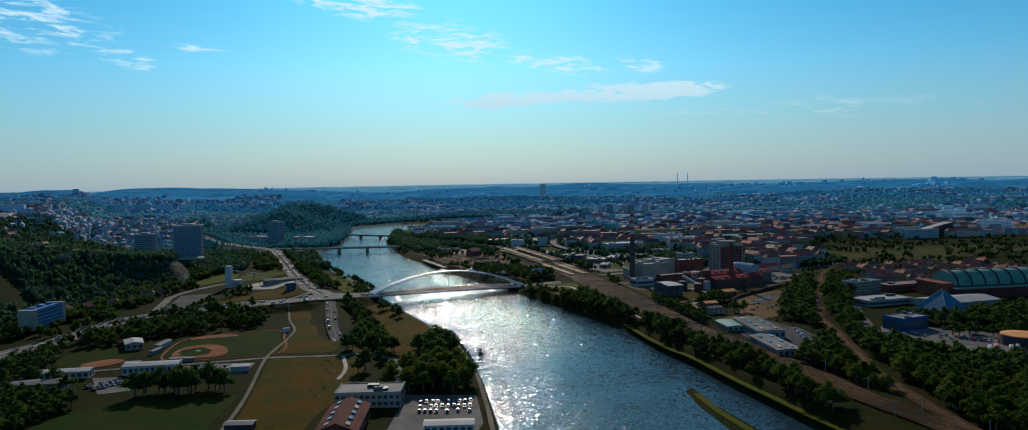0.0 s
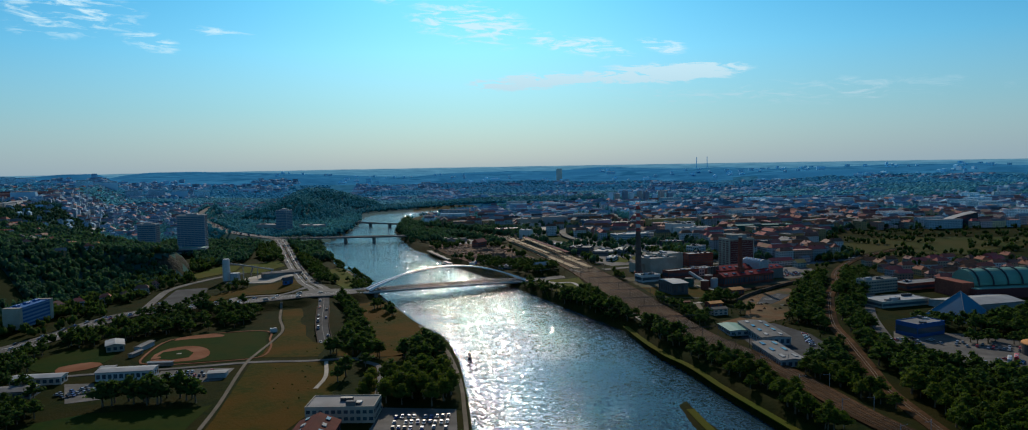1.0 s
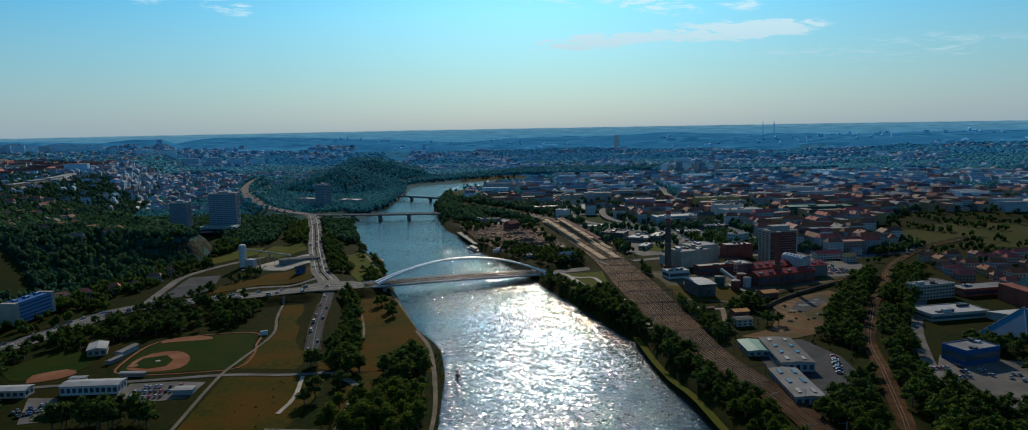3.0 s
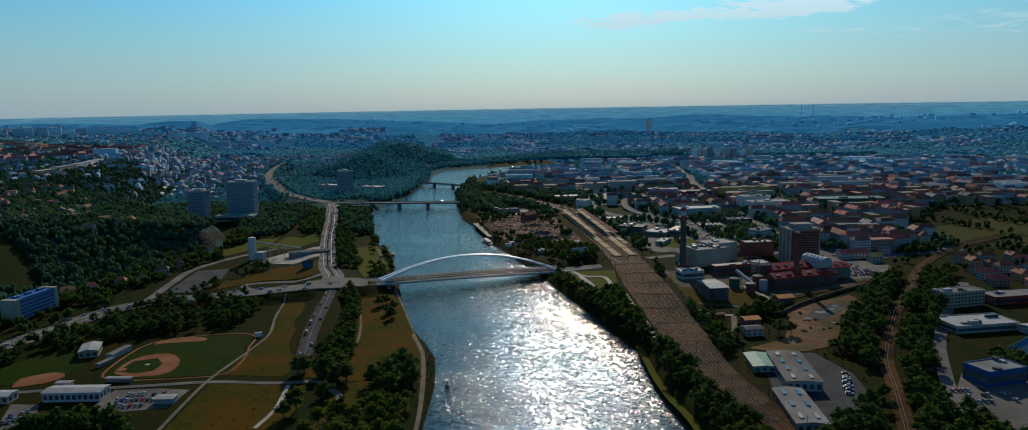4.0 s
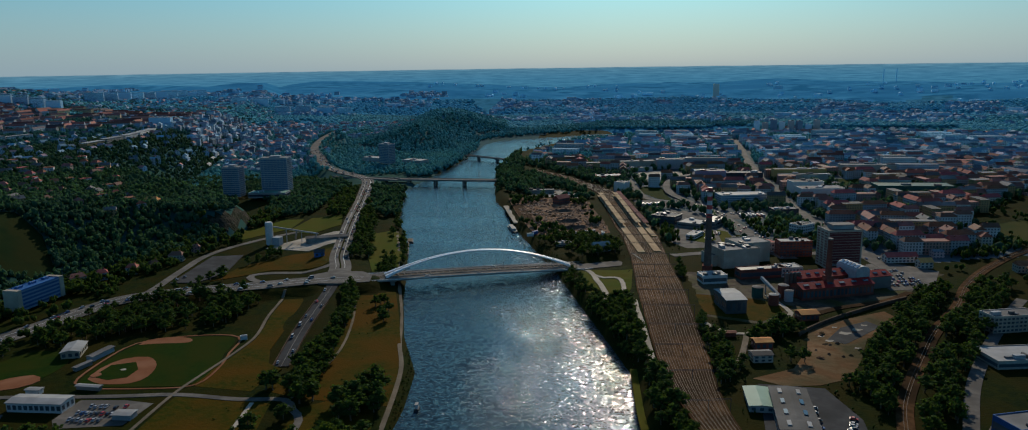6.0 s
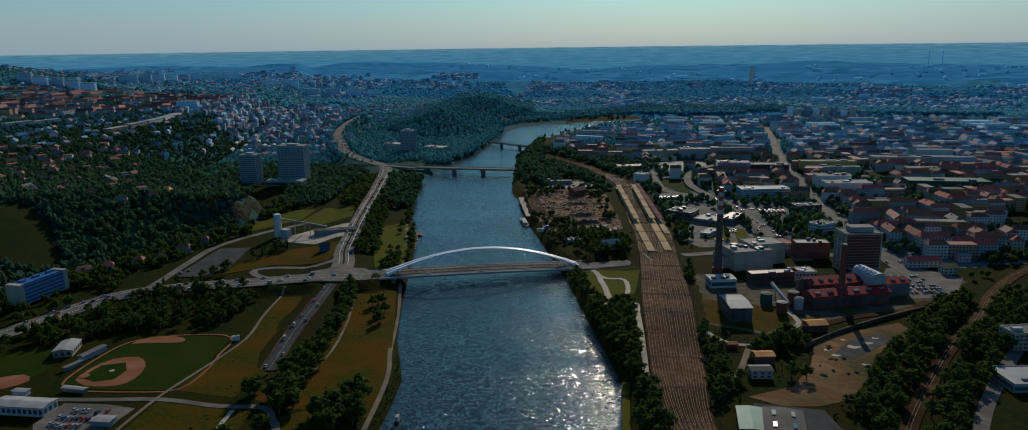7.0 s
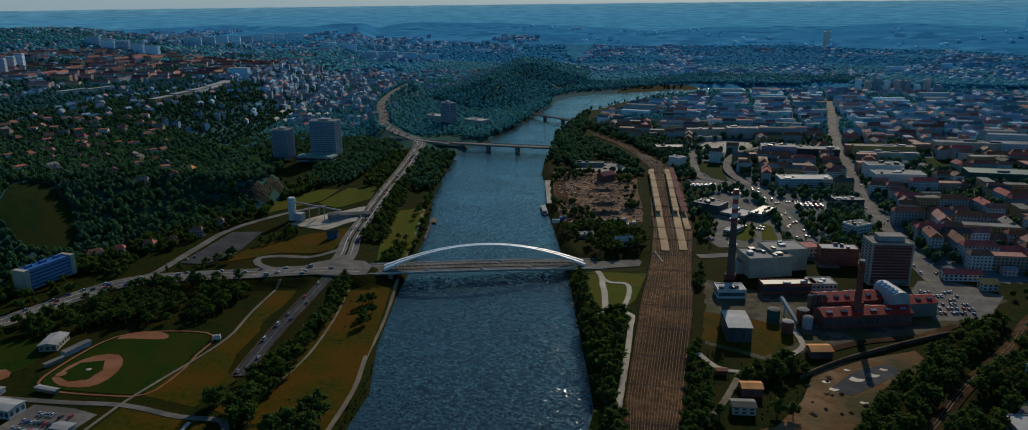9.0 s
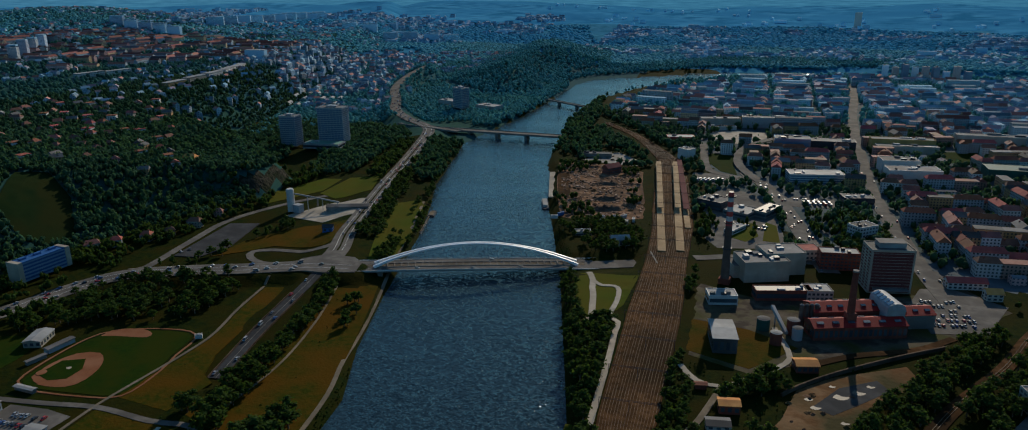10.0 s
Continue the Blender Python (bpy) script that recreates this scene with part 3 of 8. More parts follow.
def ground_sheet():
    """One sheet out to the horizon: fine where the camera looks, coarse elsewhere."""
    az = np.radians(np.r_[np.arange(-78, 50, 0.42), np.arange(50, 282, 2.0)])
    rad = np.r_[[0.01, 30, 60, 90, 120, 145, 170, 195, 220], np.arange(250, 1240, 6.5), 1240 * 1.021 ** np.arange(0, 67)]
    rad = rad[rad < 4930]
    A, R = np.meshgrid(az, rad)
    X, Y = 60 + R * np.sin(A), R * np.cos(A)
    Z = land(X, Y)
    n, m = len(az), len(rad)
    i = np.arange(m - 1)[:, None] * n
    k = np.arange(n)[None]
    f = np.stack([i + k, i + (k + 1) % n, i + n + (k + 1) % n, i + n + k], -1).reshape(-1, 4)
    v = np.stack([X, Y, Z], -1).reshape(-1, 3)
    # rock where the slope is steep, haze-tinted woodland floor on the hills
    a, b, c = v[f[:, 0]], v[f[:, 1]], v[f[:, 3]]
    nrm = np.cross(b - a, c - a)
    nz = np.abs(nrm[:, 2]) / np.linalg.norm(nrm, axis=1)
    mid = v[f].mean(1)
    # farther cells take ground colours with more blue haze in them
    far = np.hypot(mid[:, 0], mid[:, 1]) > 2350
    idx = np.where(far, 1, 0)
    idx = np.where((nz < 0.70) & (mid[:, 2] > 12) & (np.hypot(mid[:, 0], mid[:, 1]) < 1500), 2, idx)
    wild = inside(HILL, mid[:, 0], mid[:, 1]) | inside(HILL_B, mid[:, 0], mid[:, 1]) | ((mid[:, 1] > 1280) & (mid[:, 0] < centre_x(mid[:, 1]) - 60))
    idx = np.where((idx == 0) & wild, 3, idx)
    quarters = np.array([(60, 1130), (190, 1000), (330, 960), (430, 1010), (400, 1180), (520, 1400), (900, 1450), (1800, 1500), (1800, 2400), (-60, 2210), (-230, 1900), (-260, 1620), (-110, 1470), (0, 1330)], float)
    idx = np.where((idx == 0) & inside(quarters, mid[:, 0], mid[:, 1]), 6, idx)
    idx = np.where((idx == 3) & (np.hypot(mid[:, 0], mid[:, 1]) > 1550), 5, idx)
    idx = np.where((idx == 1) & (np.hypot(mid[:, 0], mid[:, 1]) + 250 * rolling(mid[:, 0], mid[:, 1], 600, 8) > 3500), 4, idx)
    me = mesh_of("ground", v, f[:, ::-1], [GRASS, FAR_HAZE_GROUND, ROCK, WOOD_FLOOR_HAZE, HORIZON_HAZE_GROUND, MID_HAZE_GROUND, CITY_GROUND], idx, True)
    return tagged(new("ground", me), "valley floor and slopes of grass, scrub and rock", "ground", kind="structure")


# distance haze is put into the far, horizon and hillside ground colours
FAR_HAZE_GROUND = surface("far_hazy_fields_and_woods", (0.034, 0.142, 0.222), (0.066, 0.220, 0.330), (0.045, 0.176, 0.282), fine=0.028, broad=0.006, spec=0.0, lo=0.42, hi=0.58)
HORIZON_HAZE_GROUND = surface("horizon_hazy_fields", (0.028, 0.150, 0.285), (0.070, 0.268, 0.450), (0.045, 0.204, 0.375), fine=0.011, broad=0.003, spec=0.0, lo=0.40, hi=0.60)
MID_HAZE_GROUND = surface("hillside_hazy_gardens", (0.018, 0.062, 0.066), (0.030, 0.080, 0.078), (0.022, 0.074, 0.088), fine=0.05, broad=0.01, spec=0.01)
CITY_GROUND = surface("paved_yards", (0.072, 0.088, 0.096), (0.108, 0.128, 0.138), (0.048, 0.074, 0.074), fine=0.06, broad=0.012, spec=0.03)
ground_sheet()
wl = np.vstack([np.array(BANK_WEST) + (-7, 0), (np.array(BANK_EAST) + (7, 0))[::-1]])


def river_sheet():
    bm = bmesh.new()
    west, east = spline(BANK_WEST, 20), spline(BANK_EAST, 20)
    n = 240
    west = np.stack([np.interp(np.linspace(0, 1, n), np.linspace(0, 1, len(west)), west[:, k]) for k in (0, 1)], 1)
    east = np.stack([np.interp(np.linspace(0, 1, n), np.linspace(0, 1, len(east)), east[:, k]) for k in (0, 1)], 1)
    side = (east - west) / np.linalg.norm(east - west, axis=1)[:, None]
    west, east = west - 9 * side, east + 9 * side
    v = [(*p, 0.0) for p in np.vstack([west, east])]
    f = [(i, n + i, n + i + 1, i + 1) for i in range(n - 1)]
    bm.free()
    return tagged(new("water", mesh_of("water", v, f, WATER, None, True)), "wide rippled river glittering in the low sun", "river", kind="structure")


river_sheet()


def width_clear(q, w):
    return float(np.max(w)) > 1.2


def strip(name, line, width, mat, label, category, lift=0.0, kind="structure", parent=None, shift=0.0, follow=False, step=8.0, skirt=0.5):
    """A road, path or track bed of given width along a line, with a real edge down into the ground."""
    q = np.array(line, float)
    if q.shape[1] == 2 or follow:
        q = spline(q[:, :2], step)
        q = np.c_[q, land(q[:, 0], q[:, 1]) + 0.25]
    d = np.gradient(q[:, :2], axis=0)
    d /= np.linalg.norm(d, axis=1)[:, None] + 1e-9
    s = np.stack([d[:, 1], -d[:, 0]], 1)
    w = (width(q[:, 1]) if callable(width) else np.full(len(q), float(width))) / 2
    if width_clear(q, w):
        LINES.append((q[:, :2], w))
    cols = []
    for k, dz in ((-1.0, -skirt), (-1.0, 0), (0.0, 0.05), (1.0, 0), (1.0, -skirt)):
        cols.append(np.c_[q[:, :2] + s * (k * w + shift)[:, None], q[:, 2] + lift + dz])
    v = np.concatenate(cols)
    n = len(q)
    f = [(c * n + i, (c + 1) * n + i, (c + 1) * n + i + 1, c * n + i + 1) for c in range(4) for i in range(n - 1)]
    ob = new(name, mesh_of(name, v, [g[::-1] for g in f], mat))
    if parent is not None:
        ob.parent = parent
        if label:
            ob["label"] = label
        return ob
    return tagged(ob, label, category, kind=kind)


def plot(name, pts, mat, label, category, lift=0.12, z=None, smooth=False, kind="structure"):
    """A piece of ground with an edge, laid over the land: a field, yard or car park. With z it is level."""
    q = np.array(pts, float)
    if smooth:
        q = spline(np.vstack([q, q[:1]]), 6)[:-1]
    PLOTS.append((name, q))
    n = len(q)
    if sum(q[i][0] * q[(i + 1) % n][1] - q[(i + 1) % n][0] * q[i][1] for i in range(n)) < 0:
        q = q[::-1]
    bm = bmesh.new()
    bm.faces.new([bm.verts.new((*p, 0.0)) for p in q])
    bmesh.ops.triangulate(bm, faces=bm.faces[:])
    if z is None:
        for _ in range(5):
            long = [e for e in bm.edges if e.calc_length() > 14]
            if not long:
                break
            bmesh.ops.subdivide_edges(bm, edges=long, cuts=1)
            bmesh.ops.triangulate(bm, faces=bm.faces[:])
    co = np.array([v.co[:] for v in bm.verts])
    lev = land(co[:, 0], co[:, 1]) + 0.3 if z is None else np.full(len(co), z)
    for v, h in zip(bm.verts, lev):
        v.co.z = h + lift
    rim_edges = [e for e in bm.edges if len(e.link_faces) == 1]
    out = bmesh.ops.extrude_edge_only(bm, edges=rim_edges)
    bmesh.ops.translate(bm, vec=(0, 0, -1.2), verts=[g for g in out["geom"] if isinstance(g, bmesh.types.BMVert)])
    me = bpy.data.meshes.new(name)
    bm.to_mesh(me)
    bm.free()
    me.materials.append(mat)
    return tagged(new(name, me), label, category, kind=kind)

# ---- roads, rails, fields ----
strip("road", ROAD_MAIN, 24, ASPHALT, "wide asphalt approach road to the arch bridge", "road", 0.1)
strip("highway", HIGHWAY, lambda y: np.interp(y, [760, 830, 900, 1000, 1300, 1550, 1888], [22, 20, 18, 18, 20, 19, 13]), ASPHALT, "dual carriageway beside the river embankment", "road", 0.05)
strip("median", HIGHWAY[4:60], 1.6, GRASS, "narrow planted median between carriageways", "road", 0.25)
for off in (-4.2, 4.2):
    strip("lane_marking", HIGHWAY[4:90], 0.3, PAINT_LINE, "worn white lane line", "road", 0.16, shift=off, skirt=0.02)
    strip("lane_marking", ROAD_MAIN, 0.35, PAINT_LINE, "worn white lane line", "road", 0.21, shift=off, skirt=0.02)
plot("junction", [(-214, 738), (-183, 745), (-160, 757), (-168, 777), (-182, 786), (-210, 782), (-224, 762)], ASPHALT, "broad asphalt crossroads at the bridge head", "road", 0.12, 11.25)
strip("ramp_road", RAMP, 10, TARMAC, "sunken asphalt ramp running down to a tunnel", "road", 0.1)
strip("lane_marking", RAMP, 0.3, CONCRETE, "pale dividing kerb on the ramp", "road", 0.2, skirt=0.1)
for off in (-5.5, 5.5):
    strip("retaining_wall", RAMP[6:], 0.5, SPOIL, "low dark wall along the ramp", "wall", 1.1, shift=off, skirt=4)
strip("track_bed", RAIL_MAIN, RAIL_WIDTH, BALLAST, "broad rusty brown railway ballast bed", "railway", 0.0, skirt=1.5)
strip("track_bed", RAIL_EAST, 9, BALLAST, "single-line brown ballast bed curving through trees", "railway", 0.1)
strip("slip_road", [(-230, 766), (-258, 752), (-282, 757), (-292, 770), (-278, 782), (-250, 790), (-232, 800), (-226, 830)], 7, ASPHALT, "curved slip road round a grass island", "road", 0.15, follow=True, skirt=1)
strip("side_road", [(-345, 680), (-352, 710), (-372, 770), (-388, 830), (-378, 900), (-345, 980)], 8, ASPHALT, "side road under the wooded slope", "road", 0.1)
strip("footpath", [(-134, 330), (-139, 373), (-150, 430), (-166, 493), (-174, 528), (-177, 556), (-180, 590), (-185, 622), (-193, 643), (-206, 672), (-229, 738)], 2.2, GRAVEL, "pale gravel footpath across the meadow", "path", 0.1)
strip("service_road", [(-330, 466), (-279, 491), (-240, 503), (-205, 514), (-170, 526), (-130, 530), (-103, 537), (-90, 526), (-79, 515), (-70, 481), (-62, 440), (-56, 425)], 4.6, ASPHALT, "narrow service road past the ball field", "road", 0.1)
strip("riverside_path", [(10, 280), (-3, 373), (-11, 425), (-25, 500), (-52, 590), (-76, 640), (-103, 700), (-131, 757), (-160, 815), (-200, 900), (-240, 980)], 3.0, GRAVEL, "pale riverside footpath", "path", 0.15)
strip("footpath", [(-100, 536), (-103, 570), (-112, 620), (-135, 680), (-165, 740)], 1.8, GRAVEL, "narrow path through the riverside trees", "path", 0.1)
strip("footpath", [(-119, 528), (-108, 492), (-106, 466)], 2.6, PALE, "pale curling footpath in the meadow", "path", 0.1)
strip("park_path", [(14, 856), (17, 852), (26, 837), (31, 823), (37, 810), (43, 794), (51, 770), (48, 763)], 5, PALE, "pale looping park path beside the bridge", "path", 0.35)
strip("park_path", [(26, 837), (36, 830), (46, 833), (53, 826), (59, 804), (63, 778), (73, 769), (77, 751), (84, 724), (90, 699), (105, 634)], 4, PALE, "pale path beside the railway yard", "path", 0.4)
strip("street", STREET_EAST[3:], 18, ASPHALT, "street from the bridge toward the railway underpass", "road", 0.1, skirt=3)
strip("street", [(88, 925), (120, 945), (180, 960), (215, 965), (262, 985), (300, 960)], 11, ASPHALT, "city street behind the heating plant", "road", 0.15)
strip("avenue", [(200, 940), (186, 977), (161, 1049), (137, 1115), (117, 1167), (92, 1218), (76, 1240), (67, 1257)], 18, ASPHALT, "wide curving city avenue with busy lanes", "road", 0.15)
strip("flyover", spline([(92, 1218, 8.6), (67, 1257, 9.6), (49, 1296, 11), (41, 1340, 12.5), (40, 1375, 13.4), (46, 1412, 13.6), (63, 1459, 13.2), (95, 1500, 12), (140, 1540, 9)]), 12, ASPHALT, "curved flyover rising from the avenue", "road", 0.3, skirt=1.3)
strip("street", [(-27, 1415), (-10, 1350), (13, 1270), (32, 1242), (60, 1232), (82, 1226)], 11, ASPHALT, "street winding down to the station square", "road", 0.15)
strip("avenue", [(300, 880), (281, 941), (266, 999), (241, 1110), (215, 1234), (186, 1451), (155, 1723), (140, 1950), (120, 2150)], 16, ASPHALT, "straight tram avenue through the blocks", "road", 0.15)
strip("street", [(264, 545), (276, 600), (292, 660), (318, 730), (348, 800), (372, 850)], 8, ASPHALT, "quiet street beside the exhibition ground", "road", 0.1)
plot("meadow", [(-172, 539), (-130, 542), (-132, 578), (-146, 584), (-160, 606), (-181, 666), (-200, 712), (-214, 735), (-226, 735), (-204, 672), (-191, 643), (-183, 622), (-178, 590), (-175, 556)], MEADOW, "dry yellowish meadow beside the ramp", "grass", 0.10, 4.0)
plot("meadow", [(-170, 524), (-132, 530), (-108, 530), (-96, 500), (-92, 440), (-98, 396), (-96, 330), (-128, 330), (-143, 412)], MEADOW, "dry brown meadow by the service road", "grass", 0.10, 4.0)
plot("meadow", [(-122, 545), (-92, 541), (-50, 545), (-36, 545), (-56, 600), (-76, 642), (-104, 698), (-134, 755), (-160, 748), (-176, 742), (-152, 680), (-134, 625), (-126, 590)], MEADOW, "dry grass along the river path", "grass", 0.10, 4.0)
plot("meadow", [(-88, 530), (-72, 455), (-30, 450), (-24, 470), (-36, 520), (-56, 566)], MEADOW, "dry grass along the river path", "grass", 0.10, 4.0)
plot("ball_field", [(-232, 521), (-245, 525), (-254, 548), (-260, 582), (-254, 597), (-233, 612), (-206, 621), (-195, 614), (-187, 592), (-178, 572), (-173, 542), (-197, 531)], LAWN, "mown green baseball outfield", "sports field", 0.22, 4.0, True)
plot("infield", [(-244, 530), (-250, 547), (-248, 564), (-234, 572), (-218, 562), (-209, 544), (-212, 532), (-230, 526)], DIRT, "reddish clay baseball infield", "sports field", 0.34, 4.0, True)
plot("infield_grass", [(-244, 534), (-247, 553), (-235, 562), (-224, 552), (-221, 539), (-230, 532)], LAWN, "square of grass inside the infield", "sports field", 0.46, 4.0)
plot("mound", [(-235, 548), (-234, 550), (-232, 550), (-231, 548), (-233, 547)], PALE, "pale pitching mound", "sports field", 0.60, 4.0, True)
plot("home_plate_circle", [(-246, 534), (-247, 538), (-243, 540), (-240, 537), (-242, 533)], DIRT, "clay circle at home plate", "sports field", 0.60, 4.0, True)
plot("warning_track", [(-258, 589), (-259, 599), (-250, 607), (-238, 611), (-228, 609), (-226, 603), (-238, 598), (-249, 594)], DIRT, "reddish clay patch behind the outfield", "sports field", 0.30, 4.0, True)
plot("ball_field", [(-330, 520), (-300, 500), (-275, 520), (-285, 555), (-318, 560)], LAWN, "smaller green practice field", "sports field", 0.2, 4.0, True)
plot("infield", [(-290, 497), (-276, 507), (-272, 520), (-284, 526), (-298, 512)], DIRT, "reddish clay infield of the practice field", "sports field", 0.32, 4.0, True)
plot("car_park", [(-222, 504), (-196, 511), (-176, 512), (-172, 484), (-206, 470), (-216, 478)], ASPHALT, "grey car park behind the ball field", "car park", 0.15, 4.0)
plot("car_park", [(-268, 474), (-250, 476), (-226, 444), (-242, 436)], ASPHALT, "small crowded car park between sheds", "car park", 0.15, 4.0)
plot("car_park", [(-56, 432), (-16, 430), (-8, 380), (-12, 350), (-55, 350)], ASPHALT, "asphalt car park by the sports hall", "car park", 0.16, 4.0)
plot("car_park", [(-350, 728), (-378, 822), (-350, 836), (-322, 770), (-326, 735)], TARMAC, "large empty dark asphalt car park", "car park", 0.15, 4.6)
plot("meadow", [(-318, 742), (-322, 790), (-300, 850), (-262, 880), (-240, 830), (-236, 805), (-285, 790), (-300, 765)], MEADOW, "dry grass between the slip roads", "grass", 0.14)
plot("meadow", [(-424, 935), (-414, 1012), (-392, 1020), (-376, 965), (-398, 895)], VERGE, "bright green meadow under the towers", "grass", 0.14)
plot("meadow", [(-180, 800), (-150, 785), (-195, 900), (-225, 962), (-248, 985), (-262, 960), (-228, 880)], VERGE, "sunlit grass along the embankment", "grass", 0.3)
plot("meadow", [(-372, 955), (-386, 1030), (-352, 1050), (-318, 985), (-340, 945)], VERGE, "dry green field beside the concrete plant", "grass", 0.14)
plot("works_yard", [(-345, 868), (-292, 868), (-272, 905), (-300, 955), (-330, 930)], PALE, "pale dusty yard of the concrete plant", "yard", 0.2)
plot("plant_yard", [(112, 748), (176, 735), (210, 775), (280, 820), (300, 870), (330, 915), (300, 950), (240, 900), (150, 860), (108, 870), (104, 800)], PLANT_YARD, "stained brown and grey yard of the heating plant", "yard", 0.12, 8.0)
plot("plant_lawn", [(118, 752), (172, 742), (196, 786), (160, 800), (120, 800)], MEADOW, "dry lawn inside the plant", "grass", 0.24, 8.0)
plot("waste_ground", [(203, 728), (220, 753), (262, 790), (272, 770), (251, 740), (240, 717), (232, 678), (222, 647), (204, 632), (184, 625), (165, 632), (190, 655), (200, 690)], EARTH, "bare brown waste ground with puddles", "yard", 0.2, 8.0)
plot("tarmac_patch", [(214, 712), (226, 742), (246, 762), (254, 752), (238, 726), (226, 708)], TARMAC, "broken old tarmac on the waste ground", "yard", 0.3, 8.0)
strip("retaining_wall", spline([(196, 716, 10.2), (203, 730, 10.4), (224, 760, 10.6), (258, 800, 10.6), (284, 828, 10.2)]), 1.2, SPOIL, "dark old retaining wall above the waste ground", "wall", 0.2, skirt=3.5)
plot("car_park", [(276, 850), (262, 905), (268, 936), (292, 946), (328, 925), (312, 866)], ASPHALT, "crowded car park beside the plant", "car park", 0.26, 8.0)
plot("works_yard", [(172, 552), (168, 625), (206, 628), (222, 590), (224, 555), (205, 520), (188, 500), (172, 520)], TARMAC, "yard around the grey workshop", "yard", 0.1, 8.0)
plot("fairground_yard", [(262, 545), (285, 600), (330, 590), (390, 540), (420, 500), (380, 450), (300, 480)], ASPHALT, "asphalt yard of the exhibition ground", "yard", 0.12, 8.0)
plot("demolition_site", [(-171, 1205), (-150, 1222), (-100, 1225), (-52, 1205), (-35, 1150), (5, 1042), (10, 1016), (-34, 985), (-70, 985), (-96, 1036), (-132, 1112)], TAN, "tan cleared demolition site", "yard", 0.2, 8.0)
plot("brick_strip", [(-150, 1155), (-136, 1160), (-92, 1062), (-105, 1055)], BALLAST, "flat strip of crushed red brick behind the quay", "yard", 0.32, 8.0)
plot("storage_yard", [(-150, 1235), (-120, 1300), (-75, 1262), (-70, 1232), (-100, 1230)], CONCRETE, "grey storage yard beside the railway", "yard", 0.2, 8.0)
plot("cleared_lot", [(-37, 1489), (-3, 1532), (54, 1529), (52, 1470), (32, 1428), (-11, 1435)], PALE, "pale sandy cleared lot", "yard", 0.2, 8.0)
plot("bus_park", [(5, 1180), (60, 1190), (74, 1222), (58, 1228), (30, 1236), (0, 1232)], ASPHALT, "asphalt bus park at the station", "car park", 0.2, 8.0)
plot("car_park", [(140, 1128), (186, 1140), (180, 1178), (128, 1168)], ASPHALT, "asphalt lot with parked buses", "car park", 0.2, 8.0)
plot("station_square", [(70, 1000), (100, 962), (158, 985), (148, 1030), (120, 1108), (96, 1160), (66, 1176), (52, 1150), (60, 1060)], ASPHALT, "paved square and drives before the station", "square", 0.06, 8.0)
plot("station_lawn", [(98, 1000), (120, 990), (128, 1012), (116, 1050), (102, 1048)], VERGE, "lawn on the station square", "grass", 0.2, 8.0)
plot("station_lawn", [(134, 1000), (150, 1000), (138, 1052), (126, 1060)], VERGE, "lawn on the station square", "grass", 0.2, 8.0)
plot("hill_field", [(-556, 715), (-545, 742), (-508, 738), (-462, 708), (-456, 692), (-476, 664), (-515, 670)], DARK_TURF, "steep olive field cut into the wooded slope", "grass", 0.6)
plot("park_lawn", [(-10, 1300), (14, 1288), (36, 1252), (60, 1240), (44, 1290), (34, 1345), (2, 1352)], LAWN, "green island inside the road loop", "grass", 0.2, 8.0)
plot("park_lawn", [(10, 850), (58, 862), (66, 800), (60, 770), (28, 770)], VERGE, "green lawn between bridge and railway", "grass", -0.12)
plot("quay", [(-118, 1058), (-166, 1165), (-158, 1170), (-108, 1062)], PALE, "pale stone quay by the river", "quay", 0.2, 5.0)
plot("railway_meadow", [(370, 1085), (460, 1042), (570, 1042), (640, 1110), (790, 1190), (800, 1250), (530, 1258), (440, 1165)], FIELD, "broad yellowish field behind the railway", "grass", 0.1, 8.0)
plot("sports_pitch", [(294, 1428), (338, 1432), (338, 1510), (290, 1495)], LAWN, "bright green sports pitch", "sports field", 0.25, 8.0)
strip("plant_path", [(176, 811), (191, 777), (192, 760), (177, 733), (161, 712), (145, 713), (131, 727)], 4, PALE, "pale concrete path through the plant lawn", "path", 0.3)
strip("plant_path", [(161, 712), (160, 690), (157, 660), (150, 640)], 4, GRAVEL, "gravel track beside the waste ground", "path", 0.3)
strip("siding", [(196, 756), (206, 764), (230, 790), (268, 819), (290, 848)], 6, BALLAST, "old rusty railway siding", "railway", 0.3)
for x, y, r in ((228, 731, 4.5), (237, 741, 4), (211, 720, 2.5), (233, 702, 2.5), (216, 712, 3), (222, 742, 2), (243, 752, 2.5)):
    plot("puddle", [(x - r, y - 0.5 * r), (x, y - 0.8 * r), (x + 0.8 * r, y - 0.2 * r), (x + r, y + 0.5 * r), (x + 0.1 * r, y + 0.3 * r), (x - 0.6 * r, y + 0.6 * r)], WET_MUD, "shallow muddy puddle on bare ground", "puddle", 0.36, 8.0, True)
strip("warning_track", np.array([(-228, 519), (-247, 523), (-257, 548), (-263, 582), (-257, 599), (-234, 615), (-206, 624), (-192, 616), (-184, 593), (-175, 573), (-170, 541), (-196, 528), (-228, 519)], float), 1.5, DIRT, "reddish clay track round the outfield", "sports field", 0.06)

